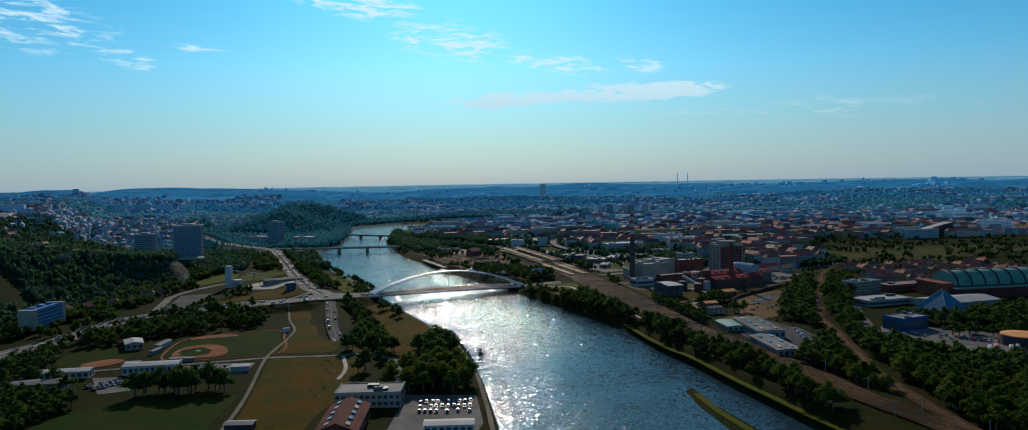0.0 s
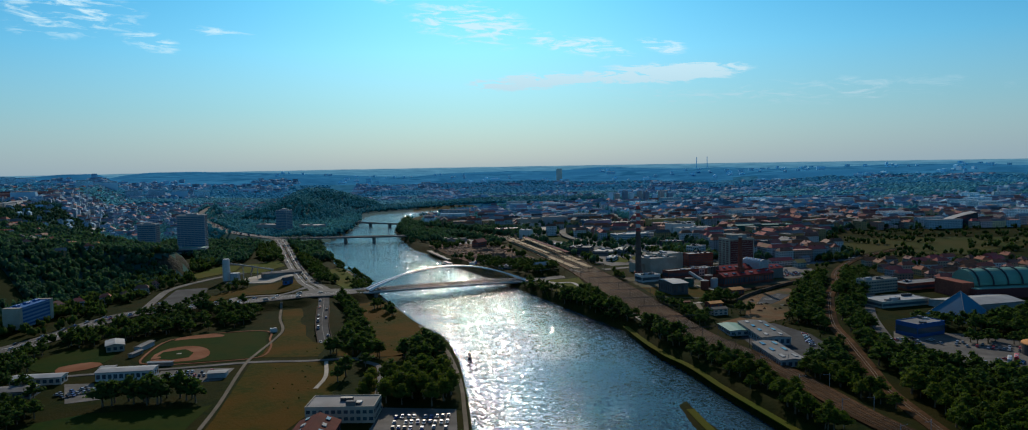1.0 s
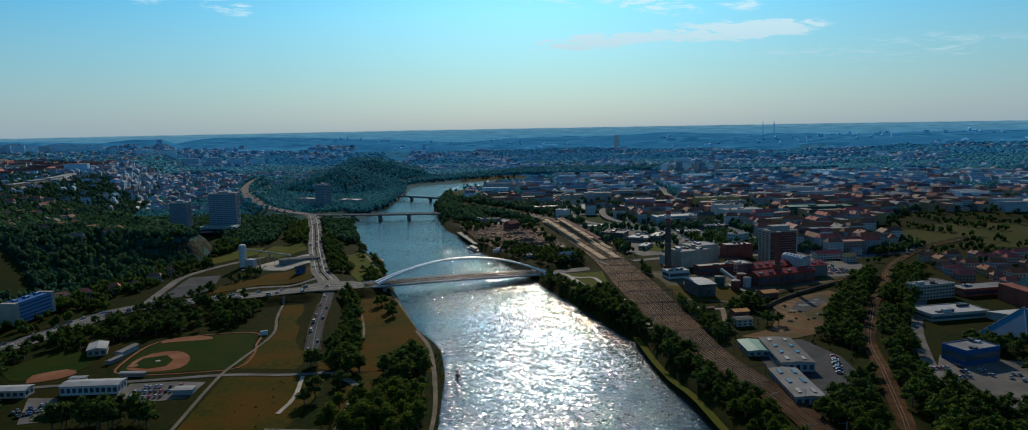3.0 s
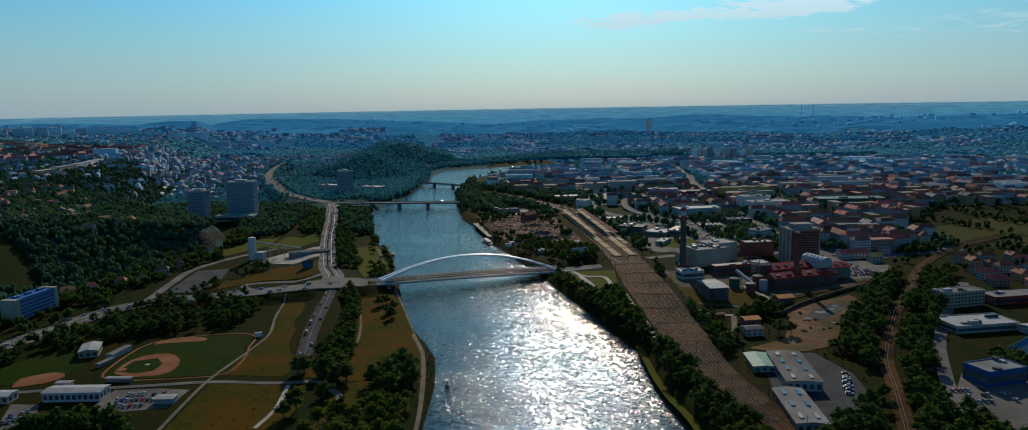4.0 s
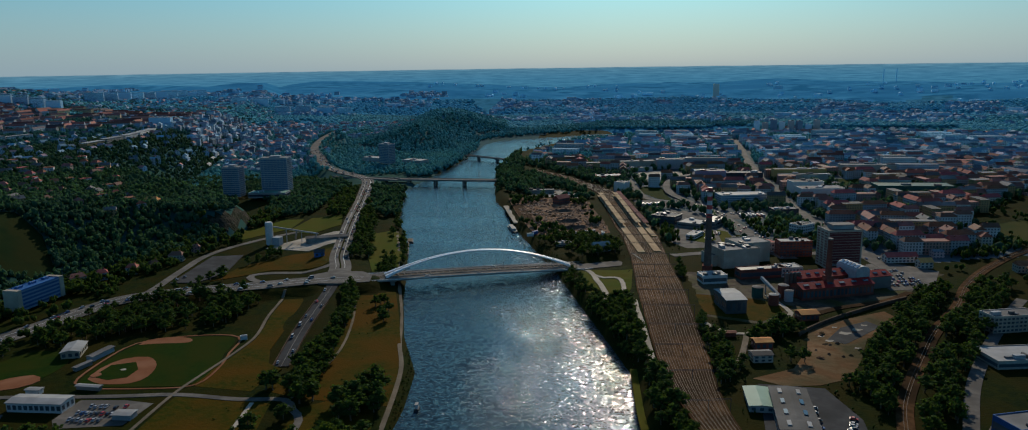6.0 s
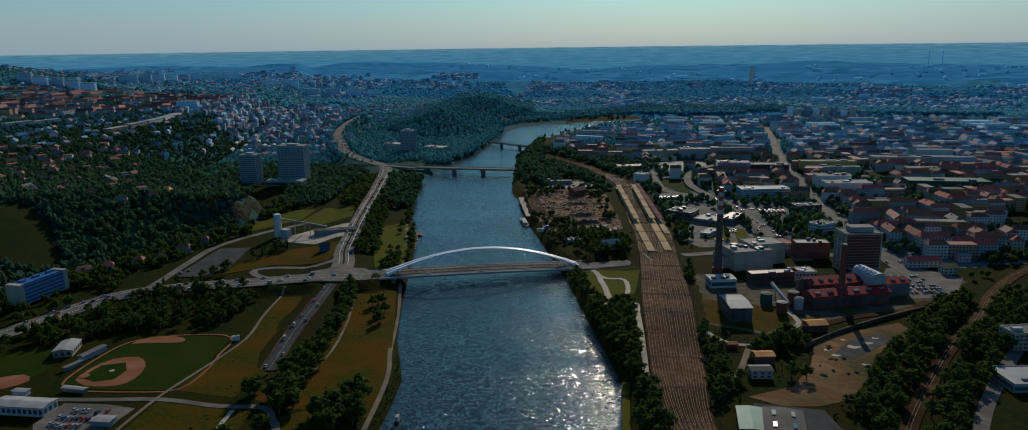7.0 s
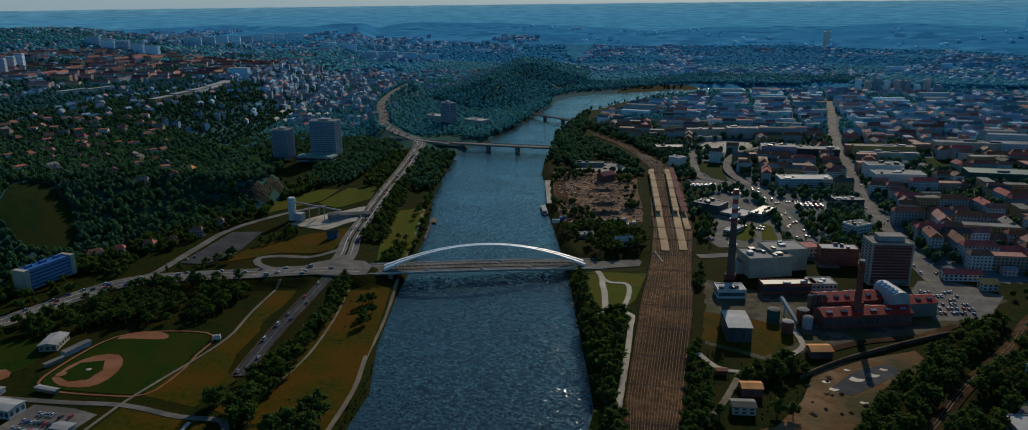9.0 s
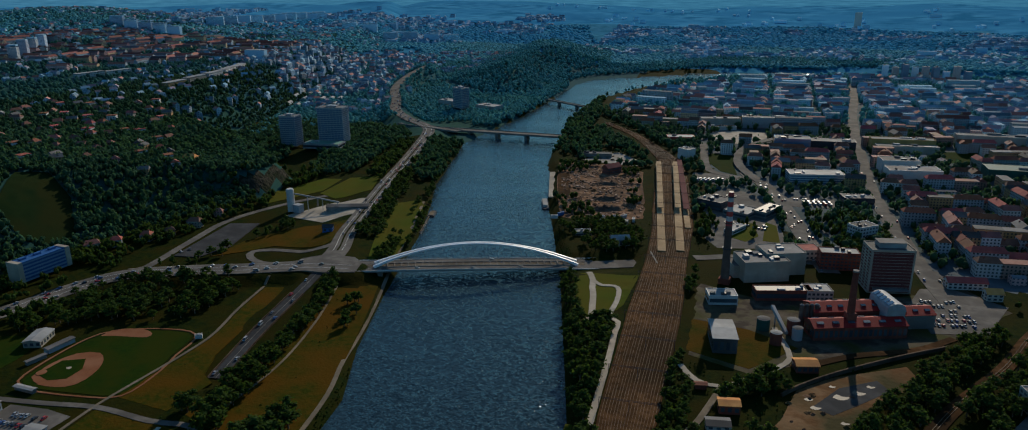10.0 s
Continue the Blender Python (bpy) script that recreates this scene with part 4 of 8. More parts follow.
strip("river_verge", [(193, 270), (160, 390), (138, 466), (125, 516), (110, 560), (93, 638)], 8, VERGE, "narrow green strip along the water", "grass", 0.1)
strip("spit_grass", [(111, 440), (116, 408), (124, 378), (137, 330), (162, 258)], 4.5, VERGE, "grassy crest of a low spit in the river", "grass", 0.12)
plot("green_meadow", [(-236, 404), (-217, 420), (-185, 426), (-163, 429), (-155, 436), (-152, 405), (-146, 371), (-150, 330), (-230, 330), (-240, 375)], LAWN, "lush green meadow beside the footpath", "grass", 0.10, 4.0)

# ---- the arch bridge ----
def bar(a, b, r, mat, name="bar", n=6):
    """A round bar between two points."""
    a, b = Vector(a), Vector(b)
    q = (b - a).to_track_quat("Z", "Y").to_matrix()
    v = []
    for p in (a, b):
        for k in range(n):
            v.append(p + q @ Vector((r * math.cos(2 * math.pi * k / n), r * math.sin(2 * math.pi * k / n), 0)))
    f = [(k, (k + 1) % n, n + (k + 1) % n, n + k) for k in range(n)] + [tuple(range(n))[::-1], tuple(range(n, 2 * n))]
    return mesh_of(name, v, f, mat)


def sweep(name, pts, wid, hei, mat, side=(0, 1, 0)):
    """A box-section member along a line, with width and height for each point."""
    pts = [Vector(p) for p in pts]
    s = Vector(side).normalized()
    v, f = [], []
    for i, p in enumerate(pts):
        t = (pts[min(i + 1, len(pts) - 1)] - pts[max(i - 1, 0)]).normalized()
        u = s.cross(t).normalized() if abs(s.dot(t)) < 0.99 else Vector((0, 0, 1))
        if u.z < 0:
            u = -u
        w, h = (wid[i] if isinstance(wid, list) else wid) / 2, (hei[i] if isinstance(hei, list) else hei) / 2
        c = min(w, h) * 0.25
        for a, b in ((-w + c, -h), (w - c, -h), (w, -h + c), (w, h - c), (w - c, h), (-w + c, h), (-w, h - c), (-w, -h + c)):
            v.append(p + s * a + u * b)
    for i in range(len(pts) - 1):
        for k in range(8):
            f.append((i * 8 + k, i * 8 + (k + 1) % 8, i * 8 + 8 + (k + 1) % 8, i * 8 + 8 + k))
    f += [tuple(range(8))[::-1], tuple(range(len(v) - 8, len(v)))]
    return mesh_of(name, v, f, mat)


def arch_bridge():
    """Twin white steel arches that lean together over a thin deck with tram tracks between two carriageways."""
    root = thing("arch_bridge", pose(-80, 826, 0, 0, 1.75, 32.3), "white steel network-arch bridge carrying road and tram tracks", "bridge")
    half, deck, rise = 89.5, 8.6, 19.8
    part("deck", sweep("deck", [(x, 0, deck - 0.7 - 0.00012 * x * x) for x in range(-108, 109, 9)], 26, 1.3, CONCRETE), root, "pale concrete deck slab")
    for y in (-9.4, 9.4):
        part("carriageway", sweep("carriageway", [(x, y, deck + 0.03 - 0.00012 * x * x) for x in range(-108, 109, 9)], 6.8, 0.2, ASPHALT), root, "grey asphalt carriageway")
    part("tram_bed", sweep("tram_bed", [(x, 0, deck + 0.05 - 0.00012 * x * x) for x in range(-108, 109, 9)], 7.4, 0.24, GRAVEL), root, "brown tram track bed")
    for y in (-3.0, -1.5, 1.5, 3.0):
        part("tram_rail", sweep("tram_rail", [(x, y, deck + 0.24 - 0.00012 * x * x) for x in range(-108, 109, 9)], 0.16, 0.16, RAIL), root)
    for y in (-12.8, 12.8):
        part("edge_beam", sweep("edge_beam", [(x, y, deck + 0.1 - 0.00012 * x * x) for x in range(-108, 109, 9)], 0.5, 1.0, WHITE_PAINT), root, "white steel edge beam")
        part("railing", sweep("railing", [(x, y, deck + 1.35 - 0.00012 * x * x) for x in range(-108, 109, 9)], 0.12, 0.12, STEEL), root)
    for y in (-4.6, 4.6):
        part("tie_beam", sweep("tie_beam", [(x, y, deck + 0.3 - 0.00012 * x * x) for x in range(-88, 89, 8)], 0.9, 0.9, CONCRETE), root, "grey tie beam")
    for x in range(-84, 85, 6):
        part("cross_beam", box_data("cross_beam", (0.7, 9.6, 0.5), CONCRETE), root, "", pose(x, 0, deck + 0.1))
    n = 40
    spine = {}
    for side in (-1, 1):
        pts, wid, hei = [], [], []
        for i in range(n + 1):
            s = -1 + 2 * i / n
            lift = 1 - s * s
            pts.append((half * s, side * (4.6 - 3.0 * lift ** 0.8), deck - 0.3 + rise * lift))
            wid.append(1.9 + 0.9 * abs(s) ** 3)
            hei.append(1.25 + 1.6 * abs(s) ** 6)
        spine[side] = pts
        part("arch_rib", sweep("arch_rib", pts, wid, hei, WHITE), root, "slender white painted arch rib")
    top = [(spine[-1][i][0], 0, spine[1][i][2] + 0.1) for i in range(10, n - 9)]
    part("crown_plate", sweep("crown_plate", top, [2 * spine[1][i][1] - 1.2 for i in range(10, n - 9)], 0.5, WHITE), root, "white plate joining the ribs at the crown")
    for side in (-1, 1):
        for k in range(4, n - 3):
            a = spine[side][k]
            for lean in (-9, 9):
                x = a[0] + lean
                if abs(x) < half - 4:
                    part("hanger", bar(a, (x, side * 4.6, deck + 0.2), 0.05, STEEL, "hanger", 4), root)
    for x in (-84, 84):
        for y in (-8, 0, 8):
            part("pier", box_data("pier", (4.0, 4.5, 8.6), CONCRETE, bevel=0.4), root, "concrete pier", pose(x, y, -3))
        part("pier_head", box_data("pier_head", (6.0, 24, 1.4), CONCRETE, bevel=0.3), root, "", pose(x, 0, deck - 3.4))
    for x in (-70, -46, -22, 22, 46, 70):
        part("lamp_mast", bar((x, 0, deck), (x, 0, deck + 6.5), 0.12, STEEL, "lamp_mast"), root)


arch_bridge()


def beam_bridge(centre, turn, length, width, deck, piers, label):
    root = thing("road_bridge", pose(*centre, 0, 0, 0, turn), label, "bridge")
    part("deck", sweep("deck", [(x, 0, deck) for x in np.linspace(-length / 2, length / 2, 12)], width, 1.8, CONCRETE), root)
    part("carriageway", sweep("carriageway", [(x, 0, deck + 1.0) for x in np.linspace(-length / 2, length / 2, 12)], width - 3, 0.2, ASPHALT), root, "asphalt carriageway")
    for s in (-1, 1):
        part("parapet", sweep("parapet", [(x, s * (width / 2 - 0.4), deck + 1.3) for x in np.linspace(-length / 2, length / 2, 12)], 0.4, 1.2, CONCRETE), root)
    for x in piers:
        part("pier", box_data("pier", (4.5, width * 0.75, deck + 2), CONCRETE, bevel=0.6), root, "concrete river pier", pose(x, 0, -2))
        part("pier_head", box_data("pier_head", (6.5, width * 0.9, 1.2), CONCRETE, bevel=0.3), root, "", pose(x, 0, deck - 1.9))


beam_bridge((-340, 1351), 7, 215, 18, 8.6, (-52, -5, 45), "long concrete road bridge on slab piers")
beam_bridge((-360, 1672), -27, 150, 9, 7.0, (-30, 25), "farther river bridge on stone piers")
beam_bridge((-470, 1338), -8, 130, 16, 9.4, (-40, 0, 40), "concrete flyover joining the riverside highway")


# ---- railway tracks ----
def tracks():
    q = RAIL_MAIN
    d = np.gradient(q[:, :2], axis=0)
    d /= np.linalg.norm(d, axis=1)[:, None]
    s = np.stack([d[:, 1], -d[:, 0]], 1)
    w = RAIL_WIDTH(q[:, 1])
    lanes = 9
    for k in range(lanes):
        share = (k - (lanes - 1) / 2) / (lanes - 1)
        keep = (w > 20) | (abs(k - 4) <= 1)
        off = np.where(w > 20, share * (w - 5), np.clip(k - 4, -1, 1) * 4.6)
        idx = np.where(keep)[0]
        root = thing("railway_track", pose(0, 0, 0), "rusty railway track on brown ballast", "track", "tracks of the yard")
        for g in (-0.85, 0.85):
            pts = [(*(q[i, :2] + s[i] * (off[i] + g)), q[i, 2] + 0.24) for i in idx]
            part("rail", sweep("rail", pts, 0.17, 0.20, RAIL, side=(0.95, 0.3, 0)), root)
    root = thing("railway_track", pose(0, 0, 0), "single rusty railway track curving through trees", "track", "tracks of the yard")
    for g in (-0.85, 0.85):
        d2 = np.gradient(RAIL_EAST[:, :2], axis=0)
        d2 /= np.linalg.norm(d2, axis=1)[:, None]
        part("rail", sweep("rail", [(p[0] + t[1] * g, p[1] - t[0] * g, p[2] + 0.35) for p, t in zip(RAIL_EAST, d2)], 0.26, 0.2, RAIL, side=(0.95, -0.3, 0)), root)
    for a, b, c in (((58, 925), (-46, 1250), "a"), ((73, 933), (-26, 1258), "b")):
        L = math.dist(a, b)
        turn = math.degrees(math.atan2(b[1] - a[1], b[0] - a[0]))
        root = thing("station_platform", pose((a[0] + b[0]) / 2, (a[1] + b[1]) / 2, 9.6, 0, 0, turn), "long tan railway station platform with a flat canopy", "platform", "station platforms")
        part("slab", box_data("slab", (L, 7.5, 1.0), PLATFORM, bevel=0.1), root)
        part("canopy", box_data("canopy", (L * 0.62, 6.4, 0.5), PLATFORM, bevel=0.15), root, "tan canopy roof", pose(L * 0.17, 0, 5.0))
        for k in range(14):
            part("post", box_data("post", (0.4, 0.4, 4.1), STEEL), root, "", pose(-L * 0.12 + k * L * 0.044, 0, 1.0))
    a, b = (62, 1000), (-24, 1268)
    L = math.dist(a, b)
    root = thing("station_canopy", pose((a[0] + b[0]) / 2, (a[1] + b[1]) / 2, 9.6, 0, 0, math.degrees(math.atan2(b[1] - a[1], b[0] - a[0]))), "long dark red canopy over the side platform", "canopy")
    part("slab", box_data("slab", (L, 6.0, 1.0), PLATFORM, bevel=0.1), root, "tan platform slab")
    part("roof", box_data("roof", (L * 0.8, 6.5, 0.5), DARKBAND, bevel=0.15), root, "dark red roof", pose(L * 0.08, -0.5, 5.2))
    for k in range(12):
        part("post", box_data("post", (0.4, 0.4, 4.3), STEEL), root, "", pose(-L * 0.3 + k * L * 0.068, 0, 1.0))
    # portal gantries over the yard, single masts along the open line
    for i in range(6, len(q) - 30, 5):
        if w[i] > 20:
            root = thing("catenary_gantry", pose(q[i, 0], q[i, 1], 8.8, 0, 0, math.degrees(math.atan2(s[i, 1], s[i, 0]))), "thin steel portal gantry spanning the railway tracks", "gantry", "catenary gantries")
            half = w[i] / 2 + 0.5
            for u in (-half, 0.0, half):
                part("post", bar((u, 0, 0), (u, 0, 8.6), 0.17, DARK, "post", 5), root)
            for z in (7.7, 8.5):
                part("beam", bar((-half, 0, z), (half, 0, z), 0.12, DARK, "beam", 4), root)
            for k in range(6):
                u = -half + (k + 0.5) * 2 * half / 6
                part("drop_arm", bar((u, 0, 7.7), (u, 0, 6.2), 0.07, DARK, "drop_arm", 4), root)
            continue
        for side in (-1, 1):
            x, y = q[i, :2] + s[i] * side * (w[i] / 2 + 0.5)
            root = thing("catenary_mast", pose(x, y, 8.8), "thin steel railway catenary mast", "mast", "catenary masts")
            part("pole", bar((0, 0, 0), (0, 0, 8.5), 0.16, STEEL, "pole", 5), root)
            tip = -s[i] * side * 4
            part("arm", bar((0, 0, 7.6), (tip[0], tip[1], 7.9), 0.08, STEEL, "arm", 4), root)


tracks()

# the street dives under the railway beside the station
root = thing("railway_underpass", pose(56, 908, 4.6, 0, 0, 29), "concrete railway underpass with solid dark blocks for its shaded passages", "underpass")
part("head_wall", box_data("head_wall", (1.2, 30, 1.4), CONCRETE, bevel=0.1), root, "pale head wall", pose(0, 0, 3.9))
# solid dark boxes stand in for the shade inside the two passages
for y in (-6.0, 6.0):
    part("opening", box_data("opening", (1.0, 9.0, 3.8), DARK), root, "solid dark block in place of a shaded passage", pose(0, y, 0))
for y in (-12.5, 0, 12.5):
    part("abutment", box_data("abutment", (1.6, 2.6, 4.2), CONCRETE, bevel=0.1), root, "", pose(0, y, 0))

# ---- named buildings ----
RUST_TILE = surface("dark_rust_roof", (0.085, 0.022, 0.016), (0.12, 0.032, 0.022), (0.065, 0.020, 0.016), rough=0.85, fine=0.3, broad=0.08, spec=0.04)
def windows_on(root, wall, width, depth, z0, floors, fh, bay, wmat, gap=0.35, hgt=0.55, sides=(0, 1, 2, 3), name="window"):
    """Recessed-looking panes, one mesh a pane size, copied over the four walls of a block."""
    w = bay * (1 - gap)
    data = {}
    for side in sides:
        run = width if side % 2 == 0 else depth
        n = max(1, int(run / bay))
        step = run / n
        key = round(w, 2)
        if key not in data:
            data[key] = box_data(name, (w, 0.16, fh * hgt), wmat)
        for fl in range(floors):
            for k in range(n):
                u = -run / 2 + (k + 0.5) * step
                z = z0 + fl * fh + fh * (1 - hgt) / 2
                x, y, r = ((u, -depth / 2, 0), (width / 2, u, 90), (-u, depth / 2, 180), (-width / 2, -u, 270))[side]
                part(name, data[key], wall, "", pose(x, y, z, 0, 0, r))


def bands_on(wall, width, depth, z0, floors, fh, mat, hgt=0.5, sides=(0, 1, 2, 3), name="window_band", inset=0.6):
    """Ribbon windows: one band for each storey and side."""
    data = {}
    for side in sides:
        run = (width if side % 2 == 0 else depth) - 2 * inset
        if run not in data:
            data[run] = box_data(name, (run, 0.18, fh * hgt), mat)
        for fl in range(floors):
            x, y, r = ((0, -depth / 2, 0), (width / 2, 0, 90), (0, depth / 2, 180), (-width / 2, 0, 270))[side]
            part(name, data[run], wall, "", pose(x, y, z0 + fl * fh + fh * (1 - hgt) * 0.5, 0, 0, r))


def rim(root, w, d, z, mat, t=0.5, h=0.9):
    """A parapet of four lengths round a flat roof."""
    for x, y, sx, sy in ((0, -d / 2 + t / 2, w, t), (0, d / 2 - t / 2, w, t), (-w / 2 + t / 2, 0, t, d - 2 * t), (w / 2 - t / 2, 0, t, d - 2 * t)):
        part("parapet", box_data("parapet", (sx, sy, h), mat), root, "", pose(x, y, z))


def block(x, y, z, turn, w, d, h, wall_mat, roof_mat, label, category="building", floors=0, style="bands", wmat=None, name="building", bay=3.2, hgt=0.5, extras=0, seed=1, sides=(0, 1, 2, 3), gap=0.35):
    root = thing(name, pose(x, y, z, 0, 0, turn), label, category)
    FOOT.append((x, y, turn, w, d))
    wall = part("wall", box_data("wall", (w, d, h), wall_mat), root)
    part("roof", box_data("roof", (w - 1.0, d - 1.0, 0.3), roof_mat), root, "", pose(0, 0, h))
    rim(root, w + 0.05, d + 0.05, h - 0.1, wall_mat)
    if floors and y < 1250:
        fh = (h - 0.8) / floors
        if style == "bands":
            bands_on(wall, w, d, 0.5, floors, fh, wmat or GLASS, hgt, sides)
        else:
            windows_on(root, wall, w, d, 0.5, floors, fh, bay, wmat or GLASS, gap, hgt, sides)
    r = random.Random(seed)
    for _ in range(extras):
        sx, sy = r.uniform(1.5, 0.2 * w), r.uniform(1.5, 0.22 * d)
        part("roof_plant", box_data("roof_plant", (sx, sy, r.uniform(1, 2.6)), r.choice([STEEL, ROOF_GREY, DARK]), bevel=0.1), root, "", pose(r.uniform(-0.38, 0.38) * w, r.uniform(-0.36, 0.36) * d, h + 0.3))
    return root


def gable(name, x, y, z, turn, w, d, h, rise, wall_mat, roof_mat, label, category="building", floors=0, over=0.6, sky=0, name_roof="roof"):
    """A long building with a pitched roof whose ridge runs along x."""
    root = thing(name, pose(x, y, z, 0, 0, turn), label, category)
    FOOT.append((x, y, turn, w, d))
    v = [(-w / 2, -d / 2, 0), (w / 2, -d / 2, 0), (w / 2, d / 2, 0), (-w / 2, d / 2, 0), (-w / 2, -d / 2, h), (w / 2, -d / 2, h), (w / 2, d / 2, h), (-w / 2, d / 2, h), (-w / 2, 0, h + rise), (w / 2, 0, h + rise)]
    f = [(0, 1, 5, 4), (1, 2, 6, 9, 5), (2, 3, 7, 6), (3, 0, 4, 8, 7), (4, 5, 9, 8), (8, 9, 6, 7)]
    wall = part("wall", mesh_of("wall", v, f, wall_mat), root)
    k = rise / (d / 2)
    for s in (-1, 1):
        a = np.array([(-w / 2 - over, s * (d / 2 + over), h - over * k + 0.15), (w / 2 + over, s * (d / 2 + over), h - over * k + 0.15), (w / 2 + over, 0, h + rise + 0.15), (-w / 2 - over, 0, h + rise + 0.15)])
        b = a + (0, 0, 0.3)
        q = [tuple(p) for p in np.vstack([a, b])]
        slope = part(name_roof, mesh_of("roof_slope", q, [(0, 1, 2, 3)[::s], (4, 5, 6, 7)[::-s], (0, 1, 5, 4)[::-s], (1, 2, 6, 5)[::-s], (2, 3, 7, 6)[::-s], (3, 0, 4, 7)[::-s]], roof_mat), root)
        for j in range(sky):
            u = -w / 2 + (j + 0.5) * w / sky
            part("roof_light", box_data("roof_light", (w / sky * 0.42, 2.2, 0.6), SHEET_GREY if j % 3 == 0 else GLASS, bevel=0.08), slope, "", pose(u, s * d * 0.25, h + rise * 0.5 + 0.4, -s * math.degrees(math.atan(k)), 0, 0))
    if floors:
        windows_on(root, wall, w, d, 0.4, floors, (h - 0.5) / floors, 3.4, GLASS)
    return root


def tower_hotel():
    root = thing("tower_block", pose(242, 924, 8.6, 0, 0, 21), "high-rise slab with dark red window bands and cream edges", "tower block")
    w, d, h, n = 33, 22, 35.5, 13
    body = part("wall", box_data("wall", (w, d, h), CREAM), root, "cream rendered walls")
    fh = (h - 2.5) / n
    for y, r in ((-d / 2, 0), (d / 2, 180)):
        part("facade_panel", box_data("facade_panel", (w - 3.0, 0.3, h - 2.2), DARKBAND), body, "dark red facade panel", pose(0, y, 1.2, 0, 0, r))
    bands_on(body, w, d + 0.35, 1.5, n, fh, CREAM, 0.10, (0, 2), "sill_band", 1.7)
    bands_on(body, w, d + 0.30, 2.0, n, fh, DARKBAND, 0.26, (0, 2), "window_band", 1.9)
    windows_on(root, body, w, d, 1.5, n, fh, 7.0, DARKBAND, 0.35, 0.5, (1, 3))
    part("roof", box_data("roof", (w - 1, d - 1, 0.3), ROOF_GREY), root, "", pose(0, 0, h))
    rim(root, w + 0.1, d + 0.1, h - 0.2, CREAM, 0.5, 1.1)
    pent = part("penthouse", box_data("penthouse", (w * 0.62, d * 0.5, 4.0), SHEET_GREY, bevel=0.15), root, "pale rooftop storey", pose(1, 1, h + 0.3))
    part("penthouse_roof", box_data("penthouse_roof", (w * 0.62 + 0.8, d * 0.5 + 0.8, 0.4), CONCRETE), pent, "", pose(0, 0, 4.0))
    part("entrance_canopy", box_data("entrance_canopy", (w * 0.8, 6, 0.6), CONCRETE), root, "", pose(0, -d / 2 - 3, 4.2))


tower_hotel()


def glass_tower(x, y, z, turn, w, d, h, floors, label, low=True):
    root = thing("office_tower", pose(x, y, z, 0, 0, turn), label, "office tower")
    core = part("wall", box_data("wall", (w, d, h), STEEL), root, "grey metal facade")
    bands_on(core, w, d, 1.0, floors, (h - 2.5) / floors, GLASS_BLUE, 0.62, (0, 1, 2, 3), "window_band", 0.8)
    for k in range(1, 8):
        part("mullion", box_data("mullion", (0.35, 0.3, h - 1), SHEET_GREY), core, "", pose(-w / 2 + k * w / 8, -d / 2 - 0.12, 0.5))
        part("mullion", box_data("mullion", (0.35, 0.3, h - 1), SHEET_GREY), core, "", pose(w / 2 + 0.12, -d / 2 + k * d / 8, 0.5, 0, 0, 90))
    part("roof", box_data("roof", (w - 1, d - 1, 0.3), ROOF_GREY), root, "", pose(0, 0, h))
    rim(root, w + 0.1, d + 0.1, h - 0.2, STEEL)
    part("roof_plant", box_data("roof_plant", (w * 0.4, d * 0.4, 2.5), STEEL, bevel=0.1), root, "", pose(0, 0, h + 0.3))
    return root


glass_tower(-586, 1139, 8, 12, 26, 21, 45, 14, "tall glass office slab, the lower of a pair")
glass_tower(-538, 1180, 8, 16, 41, 24, 55, 18, "tall glass office slab with steel mullions, the higher of a pair")
glass_tower(-523, 1530, 10, -20, 27, 18, 38, 11, "distant grey office tower beside the highway")
block(-530, 1146, 8, 16, 56, 26, 7, SHEET_GREY, COPPER, "low podium with a teal roof between the towers", floors=1, extras=3, seed=4)
block(-560, 1560, 10, -15, 60, 24, 7, SHEET_GREY, SHEET_GREY, "low pale office wings by the tower", floors=2, extras=3, seed=9)
block(-470, 1545, 9, -15, 46, 26, 7, SHEET_GREY, SHEET_GREY, "low pale office wing with flat roof", floors=2, extras=2, seed=10)


def blue_office():
    root = thing("office_block", pose(-415, 644, 6, 0, 0, 96), "long pale blue office block with dark blue bands", "office block")
    w, d, h, n = 41, 13, 17, 5
    wall = part("wall", box_data("wall", (w, d, h), PALE_BLUE), root)
    bands_on(wall, w, d, 1.0, n, (h - 1.6) / n, NAVY, 0.5, (0, 2), "window_band", 0.8)
    for s in (-1, 1):
        part("stair_tower", box_data("stair_tower", (4.5, d + 1.0, h + 1.0), CREAM, bevel=0.1), root, "tan rendered end wall", pose(s * (w / 2 + 2), 0, 0))
    part("roof", box_data("roof", (w - 1, d - 1, 0.3), BLUE), root, "blue flat roof", pose(0, 0, h))
    rim(root, w, d + 0.1, h - 0.1, BLUE)
    for k in range(3):
        part("roof_plant", box_data("roof_plant", (6, 3, 1.8), BLUE, bevel=0.1), root, "", pose(-14 + 14 * k, 1.5, h + 0.3))


blue_office()


